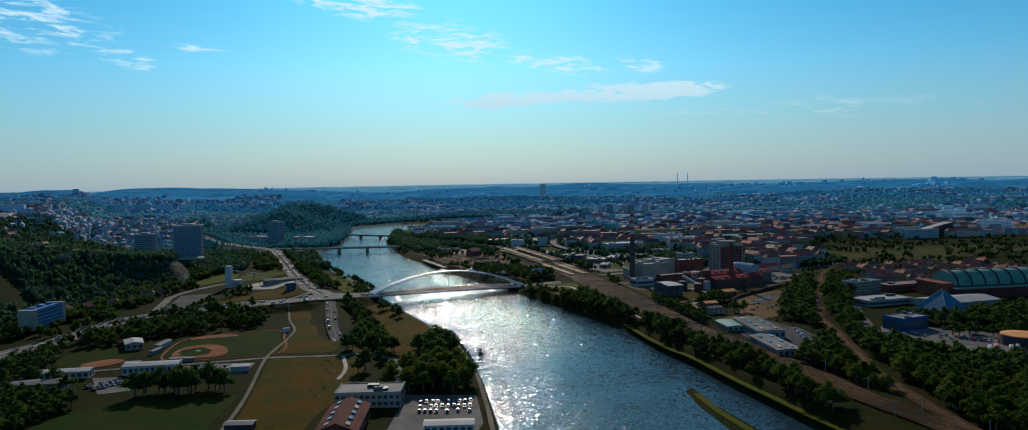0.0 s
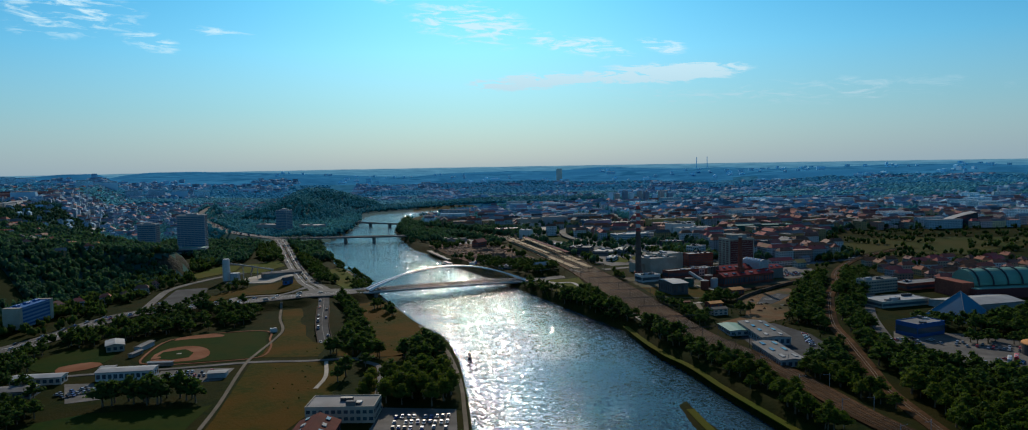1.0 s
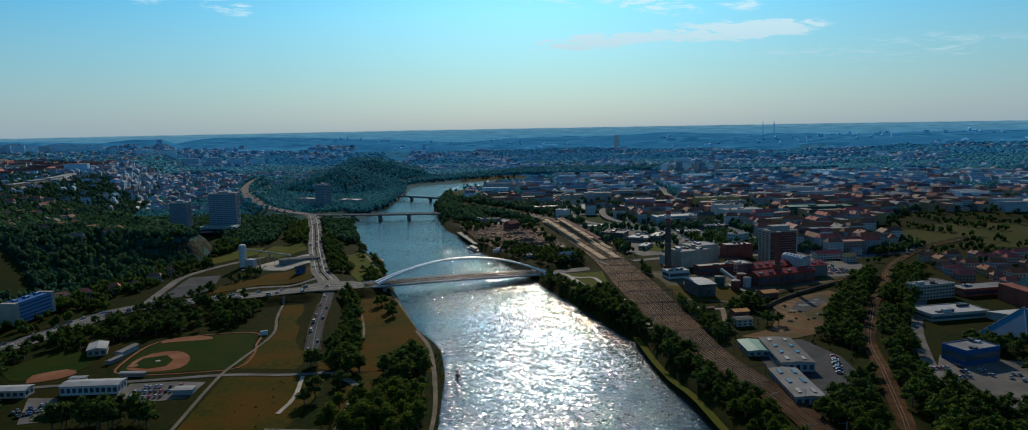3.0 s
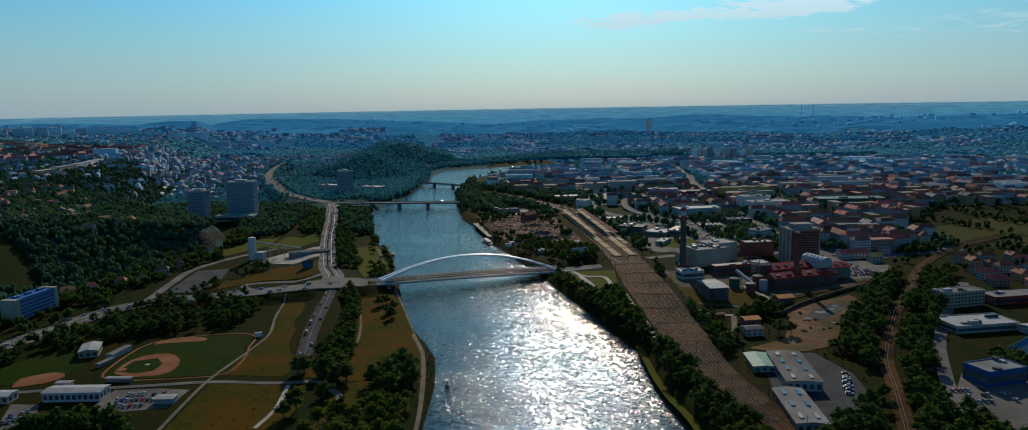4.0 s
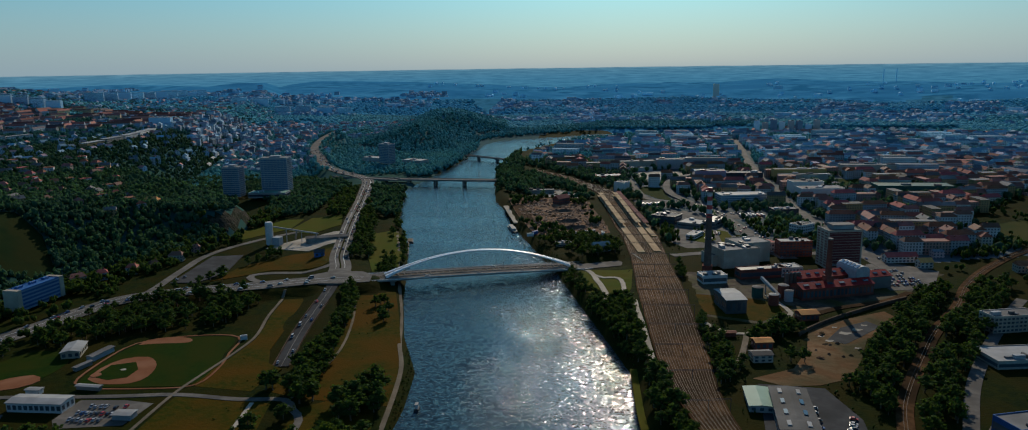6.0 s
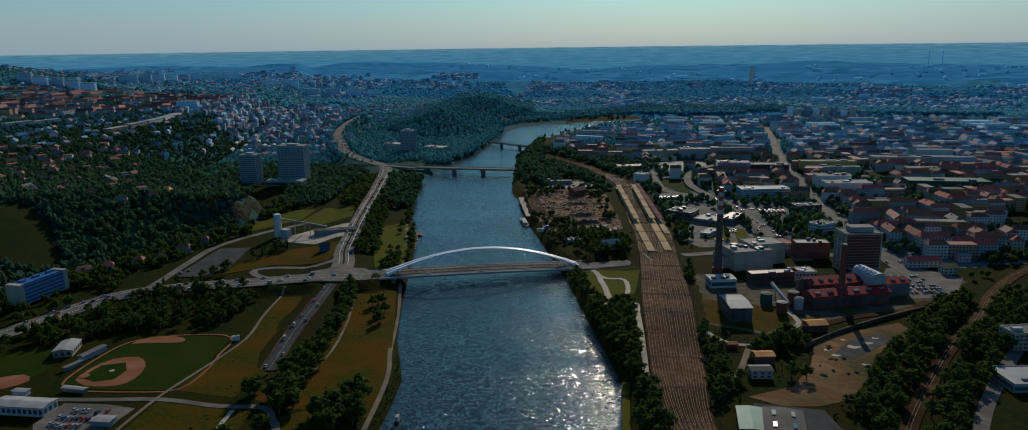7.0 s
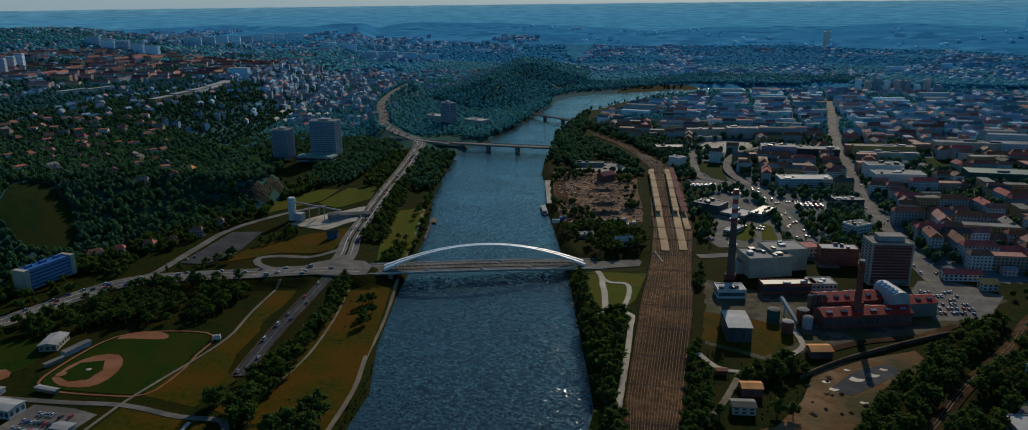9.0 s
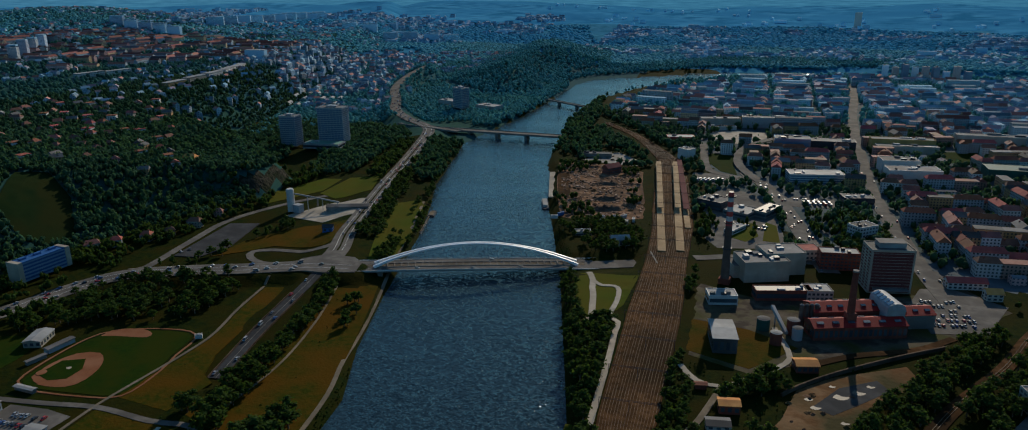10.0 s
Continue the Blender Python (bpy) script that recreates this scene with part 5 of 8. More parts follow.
# ---- the heating plant ----
def striped_stack():
    root = thing("chimney", pose(125, 880, 8), "tall slender chimney with red and white bands at its top", "chimney")
    h = 78.0
    rings = [(3.9, 0), (3.5, 8), (3.1, 24), (2.7, 46)] + [(2.65 - 0.07 * k, 50 + 4 * k) for k in range(8)]
    slots = [0, 0, 0, 0, 2, 1, 2, 1, 2, 1, 2, 2]
    part("shaft", lathe("shaft", rings, [STACK, WHITE_PAINT, RED_PAINT, DARK], 20, slots[:len(rings) - 1] + [3], True), root)
    for z in (30, 52, 74):
        part("gallery", lathe("gallery", [(3.4, z), (3.9, z), (3.9, z + 1.0), (3.4, z + 1.0)], DARK, 20, cap=False), root)
    part("flue_house", box_data("flue_house", (9, 9, 5), BRICK, bevel=0.1), root)


striped_stack()


def brick_stack():
    root = thing("chimney", pose(224, 824, 8), "square-based red brick chimney above the boiler hall", "chimney")
    part("base", box_data("base", (6.5, 6.5, 17), BRICK, bevel=0.2), root, "", pose(0, 0, 0, 0, 0, 30))
    part("shaft", lathe("shaft", [(2.6, 17), (2.35, 28), (2.05, 40), (1.9, 45.5), (2.2, 46), (2.2, 47), (1.9, 47.2)], BRICK, 18), root)
    part("cap", lathe("cap", [(2.15, 47.2), (2.1, 48.4), (1.5, 48.4)], CONCRETE, 18), root, "pale concrete cap")


brick_stack()

gable("boiler_hall", 228, 826, 8, 30, 66, 17, 9.5, 3.0, BRICK, RED_SHEET, "long boiler hall with bright red sheet roof", floors=1, sky=6)
gable("boiler_hall", 221, 846, 8, 30, 58, 20, 12.5, 3.6, BRICK, RED_SHEET, "higher red-roofed hall behind the first", sky=7)
gable("boiler_hall", 262, 862, 8, 30, 26, 18, 10.5, 3.0, CONCRETE, RED_SHEET, "red-roofed end of the hall", sky=3)


def barrel_house():
    root = thing("turbine_house", pose(246, 852, 8, 0, 0, 30), "tall barrel-roofed house of blue-grey sheet", "building")
    w, d, h = 13, 26, 18
    n = 10
    v, f = [], []
    for y in (-d / 2, d / 2):
        v += [(-w / 2, y, 0)] + [(-w / 2 * math.cos(math.pi * k / n), y, h + 4.0 * math.sin(math.pi * k / n)) for k in range(n + 1)] + [(w / 2, y, 0)]
    m = n + 3
    f = [tuple(range(m)), tuple(range(m, 2 * m))[::-1]] + [(k, m + k, m + k + 1, k + 1) for k in range(m - 1)]
    part("shell", mesh_of("shell", v, f, STEEL), root)
    for k in range(5):
        part("roof_light", box_data("roof_light", (4.5, 3.4, 0.4), GLASS_BLUE, bevel=0.1), root, "", pose(-3.4, -d / 2 + 3.5 + k * 4.8, h + 3.3, 0, -28, 0))
    part("front_panel", box_data("front_panel", (w - 1.5, 0.3, h - 2), SHEET_GREY), root, "pale grey front", pose(0, -d / 2 - 0.1, 1))


barrel_house()
block(148, 909, 8, 32, 38, 28, 17, CREAM, ROOF_GREY, "large cream power building with a stepped flat roof", floors=0, extras=7, seed=3, name="power_house")
block(160, 930, 8, 32, 34, 26, 19, CREAM, ROOF_GREY, "cream annex of the power building", extras=3, seed=8)
block(128, 906, 8, 32, 11, 22, 10, CREAM, ROOF_GREY, "lower cream-coloured side wing", extras=2, seed=5)
block(131, 842, 8, 24, 22, 15, 7, WHITE_PAINT, SHEET_GREY, "low white shed open to the roof", extras=3, seed=6, floors=1)
block(172, 869, 8, 26, 44, 12, 8, BRICK, DARK, "long dark red brick store", floors=1, extras=3, seed=7)
gable("workshop", 148, 770, 8, 20, 16, 30, 11, 1.0, ROOF_GREY, SHEET_GREY, "tall metal-clad workshop with a pale roof", floors=1)
block(196, 882, 8, 25, 20, 16, 8, STUCCO, SHEET_GREY, "pale two-storey office with a bright roof", floors=2, style="win", seed=2, extras=2)
block(204, 958, 8, 18, 32, 15, 15, BRICK, SHEET_GREY, "old brick flats with dark windows", floors=5, style="win", extras=3, seed=11)
block(176, 972, 8, 30, 22, 18, 9, STUCCO, TILE_RED, "low house with a rust-red flat roof", floors=2, style="win", seed=12)


def tank(x, y, r, h, mat, label, lid):
    root = thing("tank", pose(x, y, 8), label, "tank", "plant tanks")
    part("shell", lathe("shell", [(r, 0), (r, h)], mat, 20, cap=False), root)
    part("lid", lathe("lid", [(r + 0.1, h), (r * 0.6, h + 0.5), (0.3, h + 0.8)], lid, 20), root, "conical lid")


for a in ((169, 806, 4.6, 8.5, TEAL, "round dark green steel tank", ROOF_GREY), (181, 786, 4.0, 9, BRICK, "dark red round tank with pale lid", SHEET_GREY), (189, 808, 4.4, 11, BRICK, "dark red riveted round tank", ROOF_GREY), (193, 800, 3.6, 9, STEEL, "round grey steel tank", ROOF_GREY)):
    tank(*a)
for k in range(4):
    tank(192 + 3.2 * k, 822 + 1.8 * k, 1.6, 17, STACK, "slim dark silo in a row", ROOF_GREY)


def conveyor(a, b, label):
    root = thing("conveyor", pose(0, 0, 0), label, "conveyor")
    part("gallery", sweep("gallery", [a, b], 2.6, 2.6, SHEET_GREY, side=(b[1] - a[1], a[0] - b[0], 0)), root)
    for t in (0.25, 0.75):
        p = [a[i] + t * (b[i] - a[i]) for i in range(3)]
        part("trestle", bar((p[0], p[1], 7), (p[0], p[1], p[2] - 1), 0.5, STEEL, "trestle"), root)


conveyor((172, 822, 20), (186, 798, 12), "pale inclined conveyor gallery")
gable("store_house", 204, 758, 8, 25, 14, 11, 5, 1.6, BRICK, ORANGE, "small brick store with a bright orange roof", floors=1)
gable("store_house", 171, 687, 8, 20, 12, 9, 5.5, 1.2, BRICK, ORANGE, "small brick store with an orange roof", floors=1)
gable("site_house", 170, 664, 8, 20, 13, 9, 5, 1.0, STUCCO, ROOF_GREY, "grey-roofed two-storey site house", floors=2)
gable("site_hut", 150, 705, 8, 20, 7, 4, 3, 0.5, BRICK, TILE_RED, "small brick watchman's hut", floors=0)
gable("factory_shed", 186, 583, 8, 95, 54, 20, 5.6, 0.8, SHEET_GREY, ROOF_GREY, "long workshop with a grey sheet roof", floors=1, sky=4)
gable("factory_shed", 168, 598, 8, 98, 26, 13.5, 3.6, 0.6, SHEET_GREY, COPPER, "low annex with a greenish sheet roof", floors=1)
gable("factory_shed", 180, 522, 8, 97, 48, 16, 5, 0.8, SHEET_GREY, ROOF_GREY, "grey sheet-roofed workshop beside the tracks", floors=1, sky=3)
gable("depot_house", 300, 955, 8, 20, 30, 10, 6, 3.0, WHITE_PAINT, TILE_RED, "white house with a long red roof", floors=2)
gable("depot_house", 318, 938, 8, 20, 12, 9, 6, 3.0, STUCCO, ORANGE, "small ochre house with orange roof", floors=2)

# ---- exhibition ground ----
def ring_hall():
    root = thing("exhibition_hall", pose(456, 760, 8, 0, 0, 12), "barrel-vaulted hall of green copper with dark arch ribs", "exhibition hall")
    w, d, n = 96, 30, 14
    part("base", box_data("base", (w + 14, d + 22, 9), DARKBAND, bevel=0.2), root, "dark brick base storey")
    part("base_roof", box_data("base_roof", (w + 13, d + 21, 0.4), COPPER), root, "", pose(0, 0, 9))
    v = [(x, d / 2 * math.cos(math.pi * k / n), 10.5 + 13 * math.sin(math.pi * k / n)) for x in (-w / 2, w / 2) for k in range(n + 1)]
    m = n + 1
    part("vault", mesh_of("vault", v, [tuple(range(m)), tuple(range(m, 2 * m))[::-1]] + [(k, k + 1, m + k + 1, m + k) for k in range(n)], COPPER, None), root, "green copper vault")
    for i in range(7):
        x = -w / 2 + 4 + i * (w - 8) / 6
        pts = [(x, (d / 2 + 0.8) * math.cos(math.pi * k / n), 10.5 + 13.8 * math.sin(math.pi * k / n)) for k in range(n + 1)]
        part("arch_rib", sweep("arch_rib", pts, 1.2, 1.0, DARK, side=(1, 0, 0)), root, "dark external rib")
    for x in (-w / 2 - 9, w / 2 + 9):
        part("gate_block", box_data("gate_block", (12, d + 6, 14), BRICK, bevel=0.2), root, "", pose(x, 0, 0))


ring_hall()


def pyramid():
    root = thing("pyramid_hall", pose(357, 650, 8, 0, 0, 28), "bright blue pyramid-shaped theatre", "theatre")
    s, h = 19.5, 21
    for k in range(4):
        a = math.radians(90 * k + 45)
        b = math.radians(90 * k + 135)
        r = s * 2 ** 0.5 * 0.95
        part("face", mesh_of("face", [(r * math.cos(a), r * math.sin(a), 0), (r * math.cos(b), r * math.sin(b), 0), (0, 0, h)], [(0, 1, 2)], BLUE_PYR), root)
        part("edge_trim", bar((r * math.cos(a), r * math.sin(a), 0), (0, 0, h), 0.25, SHEET_GREY, "edge_trim"), root)


pyramid()
block(300, 592, 8, 28, 28, 18, 9, NAVY, ROOF_GREY, "boxy building clad in blue sheet", floors=1, extras=3, seed=21)
gable("exhibition_shed", 392, 694, 8, 20, 66, 34, 5, 2.2, SHEET_GREY, SHEET_GREY, "wide low hall with a ribbed pale roof", sky=0)
block(330, 706, 8, 20, 50, 26, 5, STUCCO, SHEET_GREY, "low white pavilion with flat roofs", floors=1, extras=4, seed=22)
block(340, 770, 8, 25, 36, 15, 12, STUCCO, ROOF_GREY, "grey four-storey school block", floors=4, extras=3, seed=23, style="win")
block(388, 790, 8, 22, 52, 20, 6, BRICK, ROOF_GREY, "long low dark-roofed hall", floors=1, extras=3, seed=24)


def round_hall():
    root = thing("panorama_hall", pose(350, 530, 8), "low round hall with dark wall and orange roof edge", "hall")
    part("drum", lathe("drum", [(13, 0), (13, 7)], DARK, 32, cap=False), root)
    part("roof", lathe("roof", [(13.3, 7), (13.3, 7.6), (9, 7.9), (0.4, 8.2)], ORANGE, 32), root, "orange sheet roof")


round_hall()

# ---- city fronts behind the plant ----
block(150, 1248, 8, 21, 64, 26, 12, WHITE_PAINT, SHEET_GREY, "long white office with blue ribbon windows", floors=4, wmat=GLASS_BLUE, extras=4, seed=31)
block(255, 1300, 8, 18, 60, 26, 16, WHITE_PAINT, ROOF_GREY, "stepped white and glass office block", floors=5, wmat=GLASS_BLUE, extras=5, seed=32)
block(238, 1330, 8, 18, 44, 24, 20, WHITE_PAINT, ROOF_GREY, "rear wing of the glass office", floors=6, wmat=GLASS_BLUE, extras=3, seed=33)
block(238, 1482, 8, 14, 84, 18, 17, OCHRE, ROOF_GREY, "long ochre apartment block", floors=6, style="win", extras=4, seed=34)
block(245, 1458, 8, 14, 80, 15, 12, STUCCO, ROOF_GREY, "long grey apartment block", floors=5, style="win", extras=4, seed=35)
block(385, 1372, 8, 10, 104, 34, 13, TEAL, TEAL, "long hall clad in green", extras=2, seed=36)
block(360, 1560, 8, 8, 110, 18, 17, STUCCO, ROOF_GREY, "long pale housing slab", floors=6, style="win", extras=4, seed=37)
block(66, 1092, 8, -17, 30, 24, 9, DARK, ROOF_GREY, "dark station building with a flat roof", floors=2, extras=5, seed=38)
block(98, 1078, 8, -17, 28, 28, 5, CONCRETE, SHEET_GREY, "low hall with a bright white roof", floors=1, extras=3, seed=39)
block(122, 1092, 8, -17, 16, 38, 6, CONCRETE, DARK, "low dark-roofed station wing", floors=1, extras=4, seed=40)
block(104, 1018, 8, -17, 10, 26, 4, WHITE_PAINT, SHEET_GREY, "small flat white pavilion", floors=1, extras=1, seed=41)
block(203, 1176, 8, 24, 32, 18, 7, DARK, ROOF_GREY, "flat dark-roofed supermarket building", floors=1, extras=5, seed=42)
block(-22, 1300, 8, -20, 18, 16, 15, WHITE_PAINT, ROOF_GREY, "white signal building by the railway", floors=4, extras=1, seed=43)
block(100, 1402, 8, 12, 48, 26, 22, GLASS_BLUE, ROOF_GREY, "grey glass office cluster by the flyover", floors=0, extras=6, seed=61)
block(150, 1440, 8, 12, 60, 24, 15, DARK, ROOF_GREY, "dark scaffolded building shell", floors=0, extras=3, seed=62)
block(-35, 1552, 8, 23, 64, 18, 15, STUCCO, ROOF_GREY, "long grey apartment row", floors=5, style="win", extras=3, seed=63)
block(42, 1580, 8, 14, 92, 18, 17, STEEL, ROOF_GREY, "long grey housing slab with pale gables", floors=6, style="win", extras=4, seed=64)
block(-26, 1530, 8, 28, 44, 12, 6, WHITE_PAINT, TILE_RED, "low hall with a striped red roof", floors=0, extras=2, seed=65)
block(-62, 1412, 8, 22, 40, 20, 8, RED_PAINT, SHEET_GREY, "dark red warehouse with a pale roof", floors=1, extras=2, seed=66)
block(217, 1048, 8, 48, 22, 16, 14, WHITE_PAINT, ROOF_GREY, "white apartment house with a flat roof", floors=4, style="win", extras=3, seed=67)
gable("brick_house", -88, 1186, 8, 60, 22, 12, 8, 4, BRICK, TILE_RED, "lone brick house standing on cleared ground", floors=2)
block(-140, 1262, 8, 20, 44, 12, 5, CONCRETE, ROOF_GREY, "long low grey depot", floors=1, extras=2, seed=68)
for k, (x, y) in enumerate(((-17, 1005), (-9, 1010), (4, 1004), (-20, 988), (-28, 996), (0, 994), (-74, 978), (-72, 990))):
    block(x, y, 8.1, 28 + 40 * (k % 3), 7.5, 2.8, 2.8, (WHITE_PAINT, STEEL, WHITE_PAINT, BLUE)[k % 4], SHEET_GREY, "site cabin on the cleared ground", "cabin", name="site_cabin", seed=80 + k)
for k in range(9):
    x, y = 178 + 21 * k, 2306 - 5 * k + (14 if k % 2 else -10)
    block(x, y, 8, 10 + 6 * (k % 3), 13, 13, (34, 28, 38, 31, 36)[k % 5], (FAR_HAZE_WALL, STEEL, PALE_BLUE)[k % 3], ROOF_GREY, "slim apartment tower in a far cluster", "tower block", name="apartment_tower", extras=1, seed=90 + k)
gable("boat_house", 15, 932, 7, 33, 17, 11, 7, 3, STEEL, SHEET_GREY, "grey metal-clad boathouse beside the bridge", floors=1)
block(-28, 945, 7, 30, 16, 10, 4, STUCCO, ROOF_GREY, "small grey riverside kiosk", floors=1, extras=1, seed=44)


def arched_hall():
    root = thing("glass_hall", pose(745, 1445, 8, 0, 0, -5), "dark building under a tilted shining arched roof", "hall")
    n, w, d = 16, 62, 30
    v = []
    for y in (-d / 2, d / 2):
        v += [(-w / 2 + w * k / n, y, 6 + 20 * math.sin(0.35 + 1.35 * k / n) ** 1.0 * (0.4 + 0.6 * k / n)) for k in range(n + 1)]
    m = n + 1
    part("roof", mesh_of("roof", v, [(k, k + 1, m + k + 1, m + k) for k in range(n)], SHEET_GREY), root, "shiny curved roof")
    for j, y in enumerate((-d / 2 + 0.5, d / 2 - 0.5)):
        q = [(p[0], y, p[2] - 0.3) for p in v[:m]] + [(w / 2, y, 0), (-w / 2, y, 0)]
        part("front", mesh_of("front", q, [tuple(range(m + 2))], GLASS), root)


arched_hall()

# ---- concrete plant by the highway ----
def concrete_plant():
    root = thing("concrete_plant", pose(-350, 884, 5), "white concrete batching tower with inclined conveyors", "plant")
    part("silo", lathe("silo", [(4.2, 0), (4.2, 24), (3.4, 25.5)], WHITE_PAINT, 20), root, "white round tower")
    part("mixer", box_data("mixer", (9, 8, 9), STEEL, bevel=0.2), root, "", pose(10, 0, 0))
    for a, b in (((3, 2, 20), (46, 26, 9)), ((26, 14, 14), (20, 20, 3))):
        part("conveyor", sweep("conveyor", [a, b], 1.6, 1.4, SHEET_GREY, side=(b[1] - a[1], a[0] - b[0], 0)), root, "grey conveyor gallery")
    for x, y, z in ((16, 9, 16), (30, 17, 12.5), (44, 25, 9)):
        part("trestle", bar((x, y, 0), (x, y, z), 0.4, STEEL, "trestle"), root)


concrete_plant()
gable("storage_shed", -296, 915, 5, 30, 46, 12, 5, 1.4, CONCRETE, ROOF_GREY, "long open storage shed")
gable("site_house", -262, 842, 7, 30, 10, 8, 5, 2.4, BLUE, DARK, "small dark-roofed site house", floors=1)

# ---- ball field stand, dugouts, sheds and the sports hall ----
gable("clubhouse", -290, 564, 4, 122, 20, 12, 4.6, 1.2, STUCCO, SHEET_GREY, "clubhouse with a pale sheet roof", floors=1)
gable("grandstand", -268, 565, 4, 93, 20, 5, 3.2, 0.5, STEEL, ROOF_GREY, "long low spectator stand with a grey roof")
gable("dugout", -263, 545, 4, 88, 13, 3, 2.4, 0.3, CONCRETE, ROOF_GREY, "low dugout beside the diamond")
gable("dugout", -230, 518, 4, 7, 16, 3, 2.4, 0.3, CONCRETE, SHEET_GREY, "low pale-roofed dugout beside the diamond")
gable("shed", -236, 489, 4, 12, 34, 12, 5.5, 0.8, WHITE_PAINT, SHEET_GREY, "long white shed with a white sheet roof", floors=1)
gable("shed", -286, 476, 4, 12, 30, 10, 4.5, 0.8, STUCCO, SHEET_GREY, "long low shed with pale roof", floors=1)
gable("shed", -285, 448, 4, 12, 30, 13, 4.5, 0.8, CONCRETE, ROOF_GREY, "long low shed with grey roof", floors=1)
gable("container", -178, 492, 4, 12, 11, 7, 3, 0.2, STEEL, SHEET_GREY, "cluster of pale containers")
gable("container", -258, 504, 4, 12, 9, 4, 3, 0.2, WHITE_PAINT, SHEET_GREY, "white metal container cabin")
block(-191, 619, 4, 40, 5, 2.5, 2.5, WHITE_PAINT, SHEET_GREY, "small white scoreboard hut", seed=50)
block(-74, 417, 4, 3, 36, 20, 8, CREAM, ROOF_GREY, "flat-roofed beige clubhouse with small windows", floors=2, style="win", extras=4, seed=51)
gable("sports_hall", -77, 371, 4, 95, 44, 20, 6, 4, BRICK, RUST_TILE, "sports hall with a steep rust-red roof", floors=1, sky=5)
gable("shed", -24, 369, 4, 4, 24, 9, 4, 0.6, WHITE_PAINT, SHEET_GREY, "long white shed by the car park", floors=1)
gable("shed", -130, 372, 4, 4, 14, 7, 3.2, 0.5, DARK, DARK, "small dark shed in the meadow")


# ---- boats on the river ----
def boat(x, y, turn, length, width, label, cabin=True):
    root = thing("boat", pose(x, y, 0, 0, 0, turn), label, "boat", "moored boats")
    k = length / 2
    v = [(-k, -width / 2, -0.3), (k * 0.8, -width / 2, -0.3), (k, 0, -0.3), (k * 0.8, width / 2, -0.3), (-k, width / 2, -0.3)]
    v += [(a * 1.03, b * 1.08, 1.3) for a, b, c in v]
    part("hull", mesh_of("hull", v, [(0, 1, 2, 3, 4), (5, 6, 7, 8, 9)] + [(i, (i + 1) % 5, 5 + (i + 1) % 5, 5 + i) for i in range(5)], DARK), root, "dark hull")
    if cabin:
        cab = part("cabin", box_data("cabin", (length * 0.7, width * 0.72, 2.4), WHITE_PAINT, bevel=0.15), root, "white cabin", pose(-length * 0.06, 0, 1.3))
        part("cabin_roof", box_data("cabin_roof", (length * 0.72, width * 0.78, 0.25), SHEET_GREY), cab, "", pose(0, 0, 2.4))
    else:
        part("hold", box_data("hold", (length * 0.8, width * 0.7, 0.7), GRAVEL, bevel=0.1), root, "pale load in the hold", pose(-length * 0.05, 0, 1.2))


boat(-114, 1040, -63, 36, 7, "white houseboat moored at the quay")
boat(-212, 955, 114, 20, 7, "flat pontoon barge moored off the bank", False)
boat(-24, 553, -76, 5.5, 2.6, "small white motor boat at the bank")
boat(-199, 922, 114, 62, 1.4, "long thin floating boom", False)

FOOT += [(242, 924, 21, 38, 28), (-586, 1139, 12, 30, 25), (-538, 1180, 16, 45, 28), (-523, 1530, -20, 30, 22), (-415, 644, 96, 52, 18), (125, 880, 0, 10, 10), (246, 852, 30, 14, 26), (452, 752, 20, 125, 56), (352, 650, 28, 46, 46), (350, 530, 0, 30, 30), (745, 1445, 0, 66, 34), (-350, 884, 0, 30, 30), (-80, 826, 32.3, 220, 32), (185, 808, 30, 40, 40)]


# ---- heaps of rubble on the cleared sites ----
def rubble():
    r = np.random.RandomState(77)
    for k in range(190):
        x, y = ((r.uniform(-175, 0), r.uniform(1000, 1310)) if k < 160 else (r.uniform(185, 250), r.uniform(660, 740)))
        site = np.array([(-172, 1222), (-158, 1310), (-72, 1245), (-34, 1150), (-2, 1044), (-60, 1003), (-80, 998), (-126, 1112)]) if k < 160 else np.array([(185, 660), (238, 690), (262, 745), (200, 735)])
        if not inside(site, np.array([x]), np.array([y]))[0]:
            continue
        n, rad, h = 12, r.uniform(1.2, 4.2) * (1 if k < 160 else 0.6), r.uniform(0.6, 2.2) * (1 if k < 160 else 0.6)
        v = [(0, 0, h)]
        for ring, f in ((0.35, 0.8), (0.7, 0.38), (1.0, -0.3)):
            for i in range(n):
                a = 2 * math.pi * i / n
                q = ring * rad * r.uniform(0.8, 1.2)
                v.append((q * math.cos(a) * 1.4, q * math.sin(a), h * f * r.uniform(0.7, 1.3)))
        faces = [(0, 1 + i, 1 + (i + 1) % n) for i in range(n)]
        for m in (0, 1):
            faces += [(1 + m * n + i, 1 + (m + 1) * n + i, 1 + (m + 1) * n + (i + 1) % n, 1 + m * n + (i + 1) % n) for i in range(n)]
        mat = (SPOIL, EARTH, TAN, TAN, EARTH)[r.randint(5)]
        ob = new("rubble_heap", mesh_of("rubble_heap", v, faces, mat))
        ob.matrix_basis = pose(x, y, 8.2, 0, 0, r.uniform(0, 360))
        tagged(ob, "low heap of rubble and earth on cleared ground", "rubble", "rubble heaps")


rubble()


